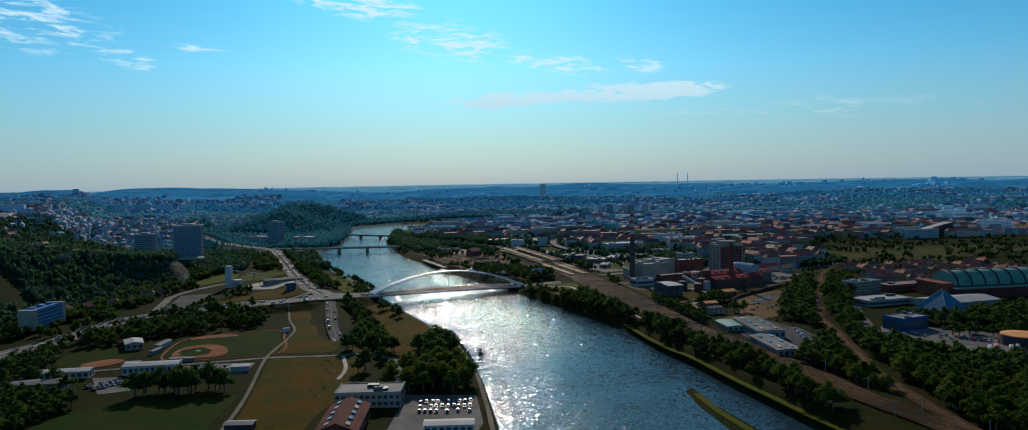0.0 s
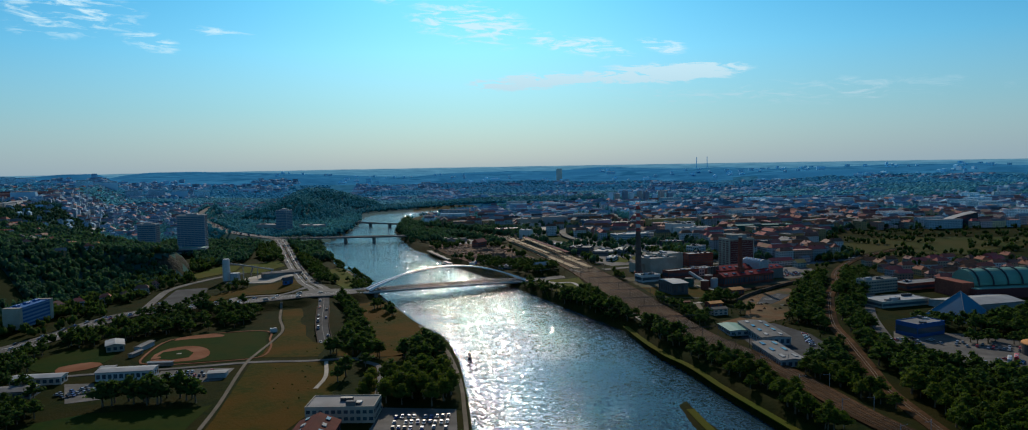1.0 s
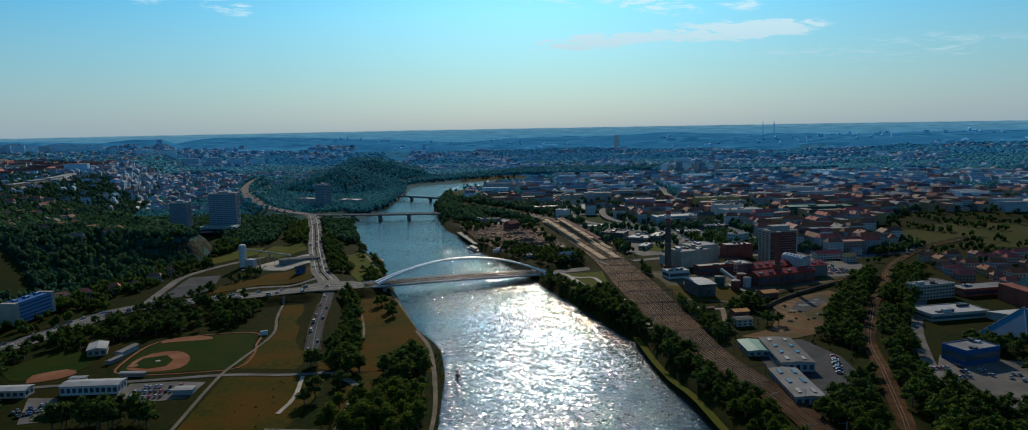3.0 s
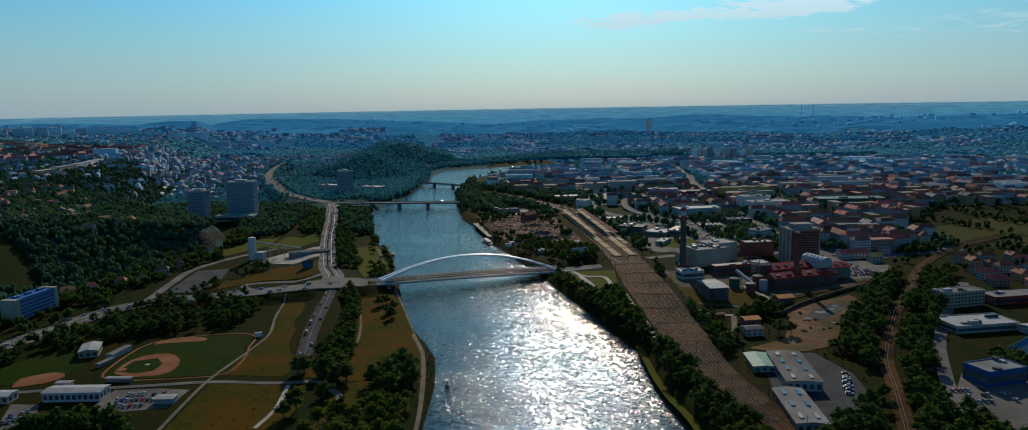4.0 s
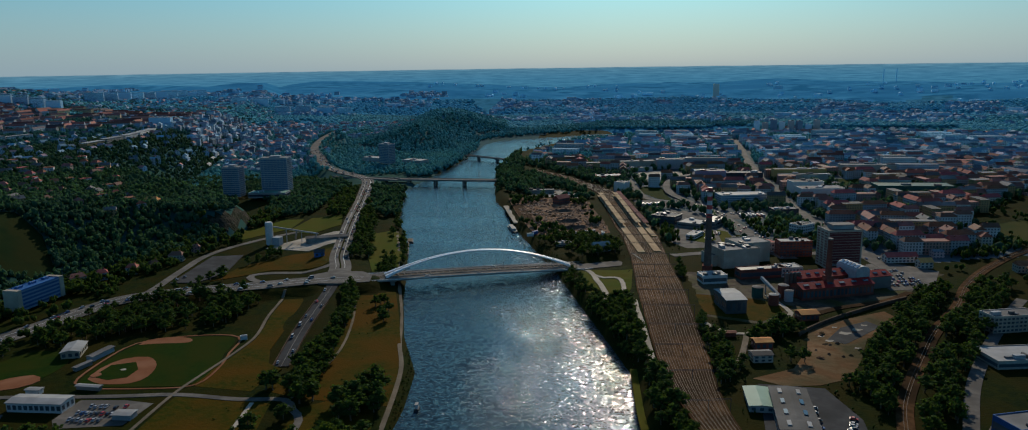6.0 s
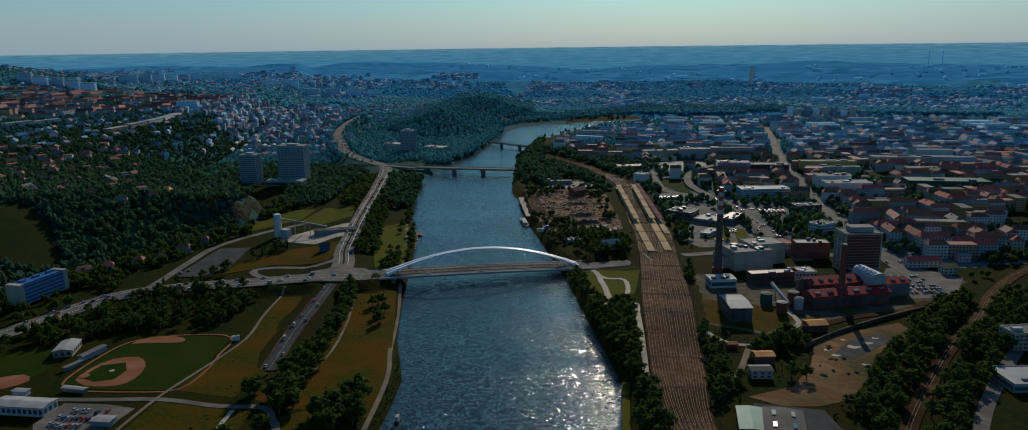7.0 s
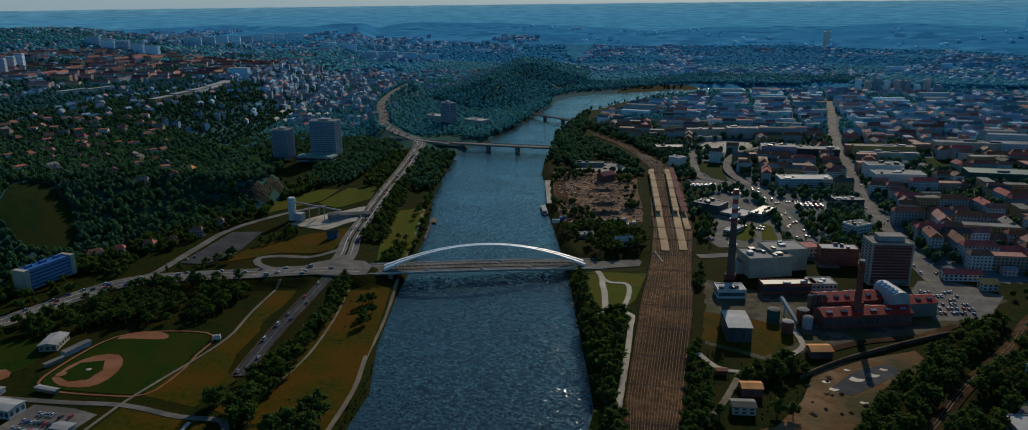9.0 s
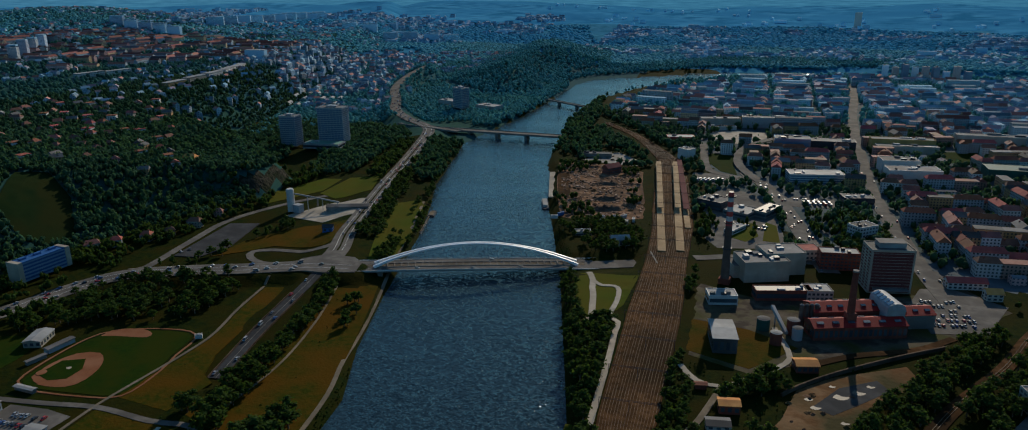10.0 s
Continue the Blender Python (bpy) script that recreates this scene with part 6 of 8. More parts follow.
def spoil_bank(x, y, turn, w, d, h):
    """A long dumped bank of dark earth with a ragged crest."""
    r = np.random.RandomState(int(x) + 500)
    n, m = 16, 9
    u, v = np.meshgrid(np.linspace(-1, 1, n), np.linspace(-1, 1, m))
    lift = np.clip(1 - u ** 2, 0, 1) ** 0.6 * np.clip(1 - np.abs(v), 0, 1)
    q = np.stack([u * w / 2 + r.uniform(-0.5, 0.5, u.shape), v * d / 2 + r.uniform(-0.4, 0.4, u.shape), h * lift * r.uniform(0.75, 1.2, u.shape) - 0.3], -1).reshape(-1, 3)
    f = [(j * n + i, j * n + i + 1, (j + 1) * n + i + 1, (j + 1) * n + i) for j in range(m - 1) for i in range(n - 1)]
    ob = new("spoil_bank", mesh_of("spoil_bank", q, f, SPOIL))
    ob.matrix_basis = pose(x, y, 8.2, 0, 0, turn)
    tagged(ob, "long bank of dark excavated earth", "earth bank", "spoil banks")


for a in ((-48, 1066, 20, 32, 12, 4.5), (-36, 1030, 30, 36, 13, 5), (-72, 1128, 15, 34, 12, 3)):
    spoil_bank(*a)


def debris():
    """Small chunks of broken brick, concrete and timber strewn over the cleared site."""
    r = np.random.RandomState(5)
    site = np.array([(-160, 1205), (-100, 1218), (-56, 1200), (-38, 1150), (2, 1042), (4, 1018), (-34, 992), (-66, 992), (-126, 1112)])
    v, f = [], []
    while len(f) < 6 * 900:
        x, y = r.uniform(-165, 5), r.uniform(990, 1220)
        if not inside(site, np.array([x]), np.array([y]))[0] or rolling(np.array([x]), np.array([y]), 45, 66)[0] < r.uniform(-0.9, 0.5):
            continue
        a, w, d, h = r.uniform(0, 6.28), r.uniform(0.5, 2.6), r.uniform(0.4, 1.4), r.uniform(0.2, 0.9)
        k = len(v)
        for z in (8.1, 8.25 + h):
            for sx, sy in ((-1, -1), (1, -1), (1, 1), (-1, 1)):
                u, t = sx * w * r.uniform(0.6, 1), sy * d * r.uniform(0.6, 1)
                v.append((x + u * math.cos(a) - t * math.sin(a), y + u * math.sin(a) + t * math.cos(a), z))
        f += [tuple(k + i for i in g) for g in ((0, 1, 5, 4), (1, 2, 6, 5), (2, 3, 7, 6), (3, 0, 4, 7), (4, 5, 6, 7), (3, 2, 1, 0))]
    mat = island_vary(surface("broken_masonry", (0.22, 0.13, 0.085), (0.30, 0.22, 0.16), (0.14, 0.10, 0.08), fine=0.4, broad=0.1, spec=0.03), 0.75)
    tagged(new("debris", mesh_of("debris", v, f, mat)), "broken brick, concrete and timber strewn about", "debris", kind="stuff")


debris()

# ---- trees ----
rng = np.random.RandomState(7)
LINES += [(ROAD_MAIN[:, :2], np.full(len(ROAD_MAIN), 12.0))]


def clear_of(x, y, margin=2.0, plots=(), water=4.0):
    """Whether points keep clear of roads, tracks, buildings, the river and plots other than those named."""
    ok = np.ones(len(x), bool)
    for line, w in LINES:
        lo, hi = line[:, :2].min(0) - 30, line[:, :2].max(0) + 30
        i = np.where((x > lo[0]) & (x < hi[0]) & (y > lo[1]) & (y < hi[1]))[0]
        if len(i):
            s, k = off_line(line[::2], x[i], y[i])
            ok[i] &= s > np.interp(2 * k, np.arange(len(w)), w) + margin
    for name, q in PLOTS:
        if name not in plots:
            ok &= ~inside(q, x, y)
    for bx, by, turn, w, d in FOOT:
        c, s = math.cos(radians(turn)), math.sin(radians(turn))
        u, v = (x - bx) * c + (y - by) * s, -(x - bx) * s + (y - by) * c
        ok &= (np.abs(u) > w / 2 + margin) | (np.abs(v) > d / 2 + margin)
    return ok & ~inside(RIVER, x, y) & (off_line(RIVER, x, y, True)[0] > water)


def strew(poly, gap, margin=2.0, plots=(), thin=0.0, water=4.0):
    """Uneven points in a polygon, about gap metres apart."""
    q = np.array(poly, float)
    (x0, y0), (x1, y1) = q.min(0), q.max(0)
    gx, gy = np.meshgrid(np.arange(x0, x1, gap), np.arange(y0, y1, gap * 0.87))
    gx = gx + (np.arange(gx.shape[0]) % 2)[:, None] * gap / 2
    x = (gx + rng.uniform(-0.42, 0.42, gx.shape) * gap).ravel()
    y = (gy + rng.uniform(-0.42, 0.42, gx.shape) * gap).ravel()
    keep = inside(q, x, y)
    x, y = x[keep], y[keep]
    if thin:
        k = rolling(x, y, 60, 21) + rng.uniform(-0.5, 0.5, len(x)) > thin * 2 - 1
        x, y = x[k], y[k]
    k = clear_of(x, y, margin, plots, water)
    return x[k], y[k]


def leaf_cards(n, lobes, size, r):
    """Small tilted leaf sprays on the surface of overlapping lobes: vertices and quads."""
    vol = np.array([l[3] for l in lobes]) ** 2
    pick = r.choice(len(lobes), n, p=vol / vol.sum())
    L = np.array(lobes)[pick]
    d = r.normal(size=(n, 3))
    d[:, 2] = np.abs(d[:, 2]) * 1.1 - 0.35
    d /= np.linalg.norm(d, axis=1)[:, None]
    c = L[:, :3] + d * L[:, 3:4] * r.uniform(0.84, 1.1, (n, 1)) * [1, 1, 0.85]
    nrm = d + r.normal(scale=0.38, size=(n, 3))
    nrm /= np.linalg.norm(nrm, axis=1)[:, None]
    t = np.cross(nrm, r.normal(size=(n, 3)))
    t /= np.linalg.norm(t, axis=1)[:, None]
    b = np.cross(nrm, t)
    s = size * r.uniform(0.6, 1.35, (n, 1))
    v = np.stack([c - t * s, c - b * s * 0.7 + nrm * 0.15 * s, c + t * s, c + b * s * 0.7 - nrm * 0.15 * s], 1).reshape(-1, 3)
    return v, np.arange(4 * n).reshape(-1, 4)


def core_ball(centre, radius, r, level=1):
    bm = bmesh.new()
    bmesh.ops.create_icosphere(bm, subdivisions=level, radius=1)
    v = np.array([w.co for w in bm.verts])
    f = np.array([[w.index for w in g.verts] for g in bm.faces])
    bm.free()
    v = v * (radius * r.uniform(0.7, 1.05, (len(v), 1))) * [1, 1, 0.85] + centre
    return v, f


def tree_model(kind, r, cards=360, level=1):
    """Trunk with limbs, and a crown of leaf sprays over uneven lobes, 1 unit = 1 m for a 12 m tree."""
    tall = 12.0
    tv, tf = [], []

    def limb(a, b, ra, rb):
        k = len(tv)
        a, b = Vector(a), Vector(b)
        q = (b - a).to_track_quat("Z", "Y").to_matrix()
        for p, rad in ((a, ra), (b, rb)):
            for i in range(6):
                tv.append(tuple(p + q @ Vector((rad * math.cos(i * math.pi / 3), rad * math.sin(i * math.pi / 3), 0))))
        for i in range(6):
            tf.append((k + i, k + (i + 1) % 6, k + 6 + (i + 1) % 6, k + 6 + i))

    limb((0, 0, -0.5), (0.1, 0, 3.4), 0.34, 0.24)
    limb((0.1, 0, 3.4), (0.2, 0.1, 8), 0.24, 0.09)
    lobes = []
    if kind == "poplar":
        for k in range(7):
            lobes.append((r.uniform(-0.4, 0.4), r.uniform(-0.4, 0.4), 2.4 + 1.5 * k, (1.2, 1.6, 1.75, 1.7, 1.5, 1.1, 0.7)[k]))
    else:
        spread = 3.0 if kind == "broad" else 2.3
        n = 7 if kind == "broad" else 6
        for k in range(n):
            a = 2 * math.pi * k / n + r.uniform(-0.4, 0.4)
            rad = spread * r.uniform(0.55, 0.95)
            z = r.uniform(4.2, 7.6)
            lobes.append((rad * math.cos(a), rad * math.sin(a), z, r.uniform(1.5, 2.3)))
            limb((0.1, 0, 3.2 + 0.2 * k), (rad * 0.7 * math.cos(a), rad * 0.7 * math.sin(a), z - 0.3), 0.12, 0.05)
        lobes.append((0, 0, 8.4, 2.2))
        lobes.append((r.uniform(-0.8, 0.8), r.uniform(-0.8, 0.8), 9.9, 1.4))
    v, f = leaf_cards(cards, lobes, 0.5 if cards > 250 else 0.62, r)
    faces = [tuple(x) for x in f]
    for l in lobes:
        cv, cf = core_ball(np.array(l[:3]), l[3] * 0.78, r)
        faces += [tuple(x + len(v)) for x in cf]
        v = np.vstack([v, cv])
    return mesh_of("trunk", tv, tf, BARK), mesh_of("crown", v, faces, LEAF, None, True)


MODELS = [tree_model(k, np.random.RandomState(40 + i)) for i, k in enumerate(("broad", "broad", "broad", "slim", "slim", "poplar"))]


LIGHT_MODELS = [tree_model(k, np.random.RandomState(60 + i), 130, 0) for i, k in enumerate(("broad", "broad", "broad", "slim", "slim", "poplar"))]


def plant(x, y, z, height, model, group, label):
    s = height / 12.0
    root = thing("tree", pose(x, y, z, 0, 0, rng.uniform(0, 360)) @ Matrix.Diagonal((s * rng.uniform(1.15, 1.5), s * rng.uniform(1.15, 1.5), s, 1)), label, "tree", group)
    t, c = MODELS[model]
    part("trunk", t, root)
    part("crown", c, root)


def mass(name, xs, ys, hs, mat, label, cards, level, r, wide=0.42):
    """Many crowns joined: lobed cores with leaf sprays on them."""
    temps = []
    for k in range(7):
        lobes = [(r.uniform(-0.45, 0.45), r.uniform(-0.45, 0.45), r.uniform(0.45, 0.8), r.uniform(0.35, 0.55)) for _ in range(3)]
        V, F3 = np.zeros((0, 3)), []
        for l in lobes if level > 0 else [(0, 0, 0.6, 0.62)]:
            cv, cf = core_ball(np.array(l[:3]), l[3] * 0.98, r, max(1, level))
            F3.append(cf + len(V))
            V = np.vstack([V, cv])
        F3 = np.vstack(F3)
        if cards:
            lv, lf = leaf_cards(cards, lobes, 0.15, r)
            F4 = lf + len(V)
            V = np.vstack([V, lv])
            F3 = np.vstack([F3, F4[:, [0, 1, 2]], F4[:, [0, 2, 3]]])
        temps.append((V, F3))
    zs = land(xs, ys)
    allv, allf, base = [], [], 0
    for x, y, z, h in zip(xs, ys, zs, hs):
        V, F3 = temps[r.randint(7)]
        a = r.uniform(0, 6.28)
        c, s = math.cos(a), math.sin(a)
        w = h * wide * r.uniform(0.85, 1.25)
        p = np.stack([(V[:, 0] * c - V[:, 1] * s) * w + x, (V[:, 0] * s + V[:, 1] * c) * w + y, V[:, 2] * h + z - 0.12 * h], 1)
        allv.append(p)
        allf.append(F3 + base)
        base += len(V)
    v, f = np.vstack(allv), np.vstack(allf)
    me = big_mesh(name, v, f, [mat])
    return tagged(new(name, me), label, "trees", kind="stuff")


# single trees that can be told apart: poly, gap, heights, models, plots allowed, thinning, group, label
BROAD = "leafy dark green broadleaf tree beside the river"
GROVES = [
    ([(-62, 506), (-58, 440), (-22, 428), (-22, 468), (-35, 512)], 9.6, (12, 17), (3, 4, 0, 3, 4), ("meadow", "car_park"), 0.0, "riverside trees", "tall leafy tree on the river bank"),
    ([(-76, 478), (-74, 442), (-56, 440), (-52, 482), (-66, 492)], 8.0, (11, 15), (3, 4, 4), ("meadow",), 0.0, "riverside trees", "tall slim leafy tree by the service road"),
    ([(-125, 556), (-122, 544), (-104, 540), (-92, 526), (-96, 500), (-104, 480), (-90, 466), (-84, 500), (-84, 548), (-100, 560)], 9, (11, 16), (3, 4, 0), ("meadow",), 0.05, "riverside trees", "leafy tree standing in the meadow"),
    ([(-74, 532), (-62, 572), (-46, 566), (-40, 530), (-56, 516)], 8, (11, 16), (0, 3, 4), ("meadow",), 0.0, "riverside trees", "leafy tree in the clump by the river path"),
    ([(-120, 672), (-100, 682), (-134, 718), (-130, 742), (-124, 735)], 15, (8, 10), (0, 1), ("meadow",), 0.0, "riverside trees", "round tree alone on the dry meadow"),
    ([(-118, 560), (-92, 548), (-106, 600), (-124, 640), (-144, 700), (-166, 745), (-178, 742), (-152, 690), (-134, 640), (-128, 600)], 7.5, (8, 13), (0, 1, 2, 3), ("meadow",), 0.0, "riverside trees", "leafy tree beside the sunken ramp"),
    ([(-135, 712), (-108, 672), (-100, 690), (-128, 738)], 15, (9, 12), (0, 1), ("meadow",), 0.0, "riverside trees", "round leafy tree near the bridge"),
    ([(-334, 556), (-330, 592), (-343, 644), (-325, 677), (-290, 689), (-263, 712), (-232, 700), (-224, 652), (-234, 632), (-262, 616), (-285, 602), (-310, 571)], 8.0, (8, 14), (0, 1, 2, 3), (), 0.06, "hedgerow trees", "leafy tree in the belt behind the ball field"),
    ([(-345, 470), (-300, 445), (-262, 440), (-300, 480), (-320, 520), (-340, 560)], 10, (9, 14), (0, 2, 3), (), 0.1, "park trees", "dark leafy tree among the sheds"),
    ([(-220, 428), (-198, 433), (-160, 440), (-157, 450), (-200, 450), (-222, 442)], 7.5, (14, 18), (0, 1, 3), (), 0.0, "park trees", "tall leafy tree in the row before the sheds"),
    ([(-320, 440), (-262, 434), (-242, 418), (-236, 380), (-262, 340), (-340, 360)], 8.6, (8, 12), (0, 1, 2), (), 0.05, "park trees", "dark leafy tree in the near wood"),
    ([(96, 560), (126, 468), (150, 400), (178, 380), (160, 490), (122, 590)], 8.0, (8, 14), (0, 1, 2, 3), (), 0.0, "bank trees", "leafy tree on the bank below the railway"),
    ([(80, 650), (98, 560), (122, 590), (98, 660), (70, 770), (40, 800), (22, 800), (40, 750)], 7.5, (8, 13), (0, 1, 2, 3), (), 0.0, "bank trees", "leafy tree between the river and the railway yard"),
    ([(-2, 838), (20, 790), (40, 770), (10, 840)], 8, (7, 11), (0, 1), ("park_lawn",), 0.1, "bank trees", "leafy tree beside the bridge abutment"),
    ([(150, 560), (185, 480), (215, 400), (212, 490), (232, 560), (215, 545), (165, 552)], 8.0, (8, 13), (0, 1, 2, 3), (), 0.0, "railway trees", "leafy tree between two railway lines"),
    ([(108, 745), (134, 640), (150, 600), (160, 650), (146, 700), (122, 760), (108, 860), (94, 905)], 8.0, (7, 11), (0, 1, 3), (), 0.05, "railway trees", "leafy tree along the railway fence"),
    ([(215, 640), (240, 590), (262, 690), (300, 800), (330, 880), (300, 850), (262, 770), (240, 700)], 8.0, (8, 13), (0, 1, 2, 3), (), 0.0, "railway trees", "leafy tree along the curving branch line"),
    ([(225, 480), (262, 540), (272, 620), (300, 700), (345, 800), (380, 900), (350, 880), (300, 760), (262, 660), (240, 560)], 8.5, (8, 14), (0, 1, 2, 3), (), 0.05, "railway trees", "leafy tree along the curving branch line"),
    ([(225, 360), (230, 470), (262, 540), (300, 480), (390, 440), (440, 380), (330, 300), (250, 300)], 8.4, (9, 15), (0, 1, 2, 3), (), 0.0, "park trees", "dark leafy park tree"),
    ([(322, 618), (338, 628), (330, 640), (312, 632)], 8, (9, 12), (0, 1), (), 0.0, "park trees", "leafy tree before the blue pyramid"),
    ([(310, 560), (345, 575), (400, 590), (372, 560), (340, 548)], 10, (8, 12), (0, 1, 2), ("fairground_yard",), 0.2, "park trees", "leafy tree in the exhibition yard"),
    ([(300, 620), (330, 600), (400, 560), (470, 640), (480, 700), (420, 660), (375, 640), (340, 625)], 8.6, (9, 14), (0, 1, 2), (), 0.1, "park trees", "dark leafy tree in the exhibition park"),
    ([(160, 690), (176, 700), (200, 720), (198, 735), (184, 752), (168, 725)], 8, (8, 13), (0, 1, 3), ("plant_lawn",), 0.1, "plant trees", "leafy tree beside the waste ground"),
    ([(182, 662), (198, 662), (198, 678), (184, 678)], 9, (11, 13), (0, 1), ("waste_ground",), 0.0, "plant trees", "broad leafy tree on the waste ground"),
    ([(-60, 960), (0, 900), (40, 925), (20, 980), (-30, 1010)], 8.5, (7, 12), (0, 1, 2), (), 0.1, "bank trees", "leafy tree by the boathouse"),
    ([(-150, 800), (-190, 900), (-270, 1060), (-300, 1110), (-262, 1020), (-205, 870), (-175, 800)], 8.0, (7, 11), (0, 1, 3), ("meadow",), 0.25, "bank trees", "leafy tree on the grassy embankment"),
    ([(-226, 838), (-246, 886), (-286, 972), (-340, 1090), (-330, 1098), (-270, 985), (-230, 905), (-208, 850)], 8.5, (8, 12), (0, 1, 3), ("meadow",), 0.1, "bank trees", "leafy tree between highway and river"),
    ([(-345, 700), (-330, 735), (-318, 780), (-330, 850), (-310, 855), (-296, 790), (-312, 720)], 8.5, (7, 12), (0, 3, 5), (), 0.3, "verge trees", "slim leafy tree beside the car park"),
    ([(185, 985), (280, 1010), (300, 1080), (250, 1090), (200, 1060)], 9.5, (7, 11), (0, 1, 2), (), 0.15, "street trees", "leafy tree between city streets"),
]
SITES = []
for poly, gap, (h0, h1), models, plots, thin, group, label in GROVES:
    x, y = strew(poly, gap, 1.5, plots, thin, 3.0)
    for a, b, z in zip(x, y, land(x, y)):
        SITES.append((math.hypot(a - 60, b - 180), a, b, float(z), rng.uniform(h0, h1), models[rng.randint(len(models))], group, label))
SITES.sort()
for _, a, b, z, h, k, group, label in SITES[:300]:
    plant(a, b, z, h, k, group, label)


def joined_trees(name, sites, label):
    """The farther single trees, same models, in one mesh."""
    temps = []
    for t, c in LIGHT_MODELS:
        V = np.array([v.co for v in t.vertices] + [v.co for v in c.vertices])
        n = len(t.vertices)
        F = [tuple(p.vertices) for p in t.polygons] + [tuple(i + n for i in p.vertices) for p in c.polygons]
        F3 = np.array([(f[0], f[i], f[i + 1]) for f in F for i in range(1, len(f) - 1)])
        mi = np.array([1 if max(f) < n else 0 for f in F3])
        temps.append((V, F3, mi))
    av, af, am, base = [], [], [], 0
    for _, a, b, z, h, k, *_ in sites:
        V, F3, mi = temps[k]
        t, s, w = rng.uniform(0, 6.28), h / 12, rng.uniform(1.2, 1.55)
        c, q = math.cos(t) * s * w, math.sin(t) * s * w
        av.append(np.stack([V[:, 0] * c - V[:, 1] * q + a, V[:, 0] * q + V[:, 1] * c + b, V[:, 2] * s + z], 1))
        af.append(F3 + base)
        am.append(mi)
        base += len(V)
    return tagged(new(name, big_mesh(name, np.vstack(av), np.vstack(af), [LEAF_MASS, BARK], np.concatenate(am))), label, "trees", kind="stuff")


def big_mesh(name, v, f, mats, idx=None):
    me = bpy.data.meshes.new(name)
    me.vertices.add(len(v))
    me.vertices.foreach_set("co", v.ravel())
    me.loops.add(f.size)
    me.loops.foreach_set("vertex_index", f.ravel().astype(np.int32))
    me.polygons.add(len(f))
    me.polygons.foreach_set("loop_start", np.arange(0, f.size, 3, dtype=np.int32))
    for m in mats:
        me.materials.append(m)
    if idx is not None:
        me.polygons.foreach_set("material_index", idx.astype(np.int32))
    me.polygons.foreach_set("use_smooth", np.ones(len(f), bool))
    me.update(calc_edges=True)
    return me


joined_trees("lineside_trees", SITES[300:], "leafy trees along railways, streets and parks")

# woods and scrub as masses
def wood(name, polys, gap, h0, h1, mat, label, cards, level, plots=(), thin=0.0, margin=2.0, seed=1, wide=0.42):
    xs, ys = [], []
    for q in polys:
        x, y = strew(q, gap, margin, plots, thin)
        slope = np.hypot(land(x + 3, y) - land(x - 3, y), land(x, y + 3) - land(x, y - 3)) / 6
        keep = slope < np.where((np.hypot(x + 442, y - 962) < 62), 0.75, 1.9)
        x, y = x[keep], y[keep]
        xs.append(x)
        ys.append(y)
    xs, ys = np.concatenate(xs), np.concatenate(ys)
    r = np.random.RandomState(seed)
    return mass(name, xs, ys, r.uniform(h0, h1, len(xs)), mat, label, cards, level, r, wide)


SPUR = [(-452, 560), (-436, 650), (-444, 740), (-424, 840), (-421, 915), (-440, 985), (-472, 999), (-525, 1036), (-640, 1065), (-700, 1000), (-720, 800), (-640, 620), (-560, 520)]
wood("wooded_slope", [SPUR], 7.4, 7, 12, LEAF_HILL_HAZE, "dense dark woodland on the steep western slope", 20, 1, margin=0.5, seed=2, wide=0.6)
wood("wood_edge", [[(-451, 700), (-429, 732), (-392, 716), (-372, 690), (-382, 661), (-405, 670)], [(-400, 725), (-418, 740), (-440, 770), (-415, 830), (-395, 800), (-388, 760)], [(-368, 650), (-353, 612), (-335, 604), (-340, 576), (-356, 560), (-380, 600)], [(-440, 480), (-395, 620), (-425, 760), (-400, 880), (-420, 1000), (-520, 1020), (-600, 1060), (-460, 1010), (-440, 740), (-452, 520)], [(-404, 800), (-398, 880), (-415, 910), (-432, 985), (-470, 1030), (-450, 1060), (-425, 1025), (-412, 925), (-385, 880)], [(-345, 1000), (-330, 990), (-290, 950), (-262, 905), (-245, 880), (-300, 1010), (-345, 1110), (-380, 1190), (-420, 1260), (-450, 1230), (-400, 1090)]], 8, 6, 11, LEAF_MASS, "trees along the foot of the wooded slope", 30, 1, thin=0.1, seed=3, wide=0.55)
wood("riverside_wood", [[(-520, 1034), (-600, 1062), (-720, 1125), (-780, 1290), (-640, 1330), (-600, 1200), (-590, 1150), (-545, 1090)], [(-268, 1065), (-300, 1050), (-330, 1090), (-420, 1270), (-385, 1290), (-360, 1265)], [(-430, 1010), (-400, 1060), (-440, 1180), (-470, 1290), (-520, 1330), (-600, 1330), (-640, 1200), (-500, 1110), (-470, 1050)]], 8.5, 7, 12, LEAF_HILL_HAZE, "riverside trees beside the highway", 26, 1, seed=4, wide=0.55)
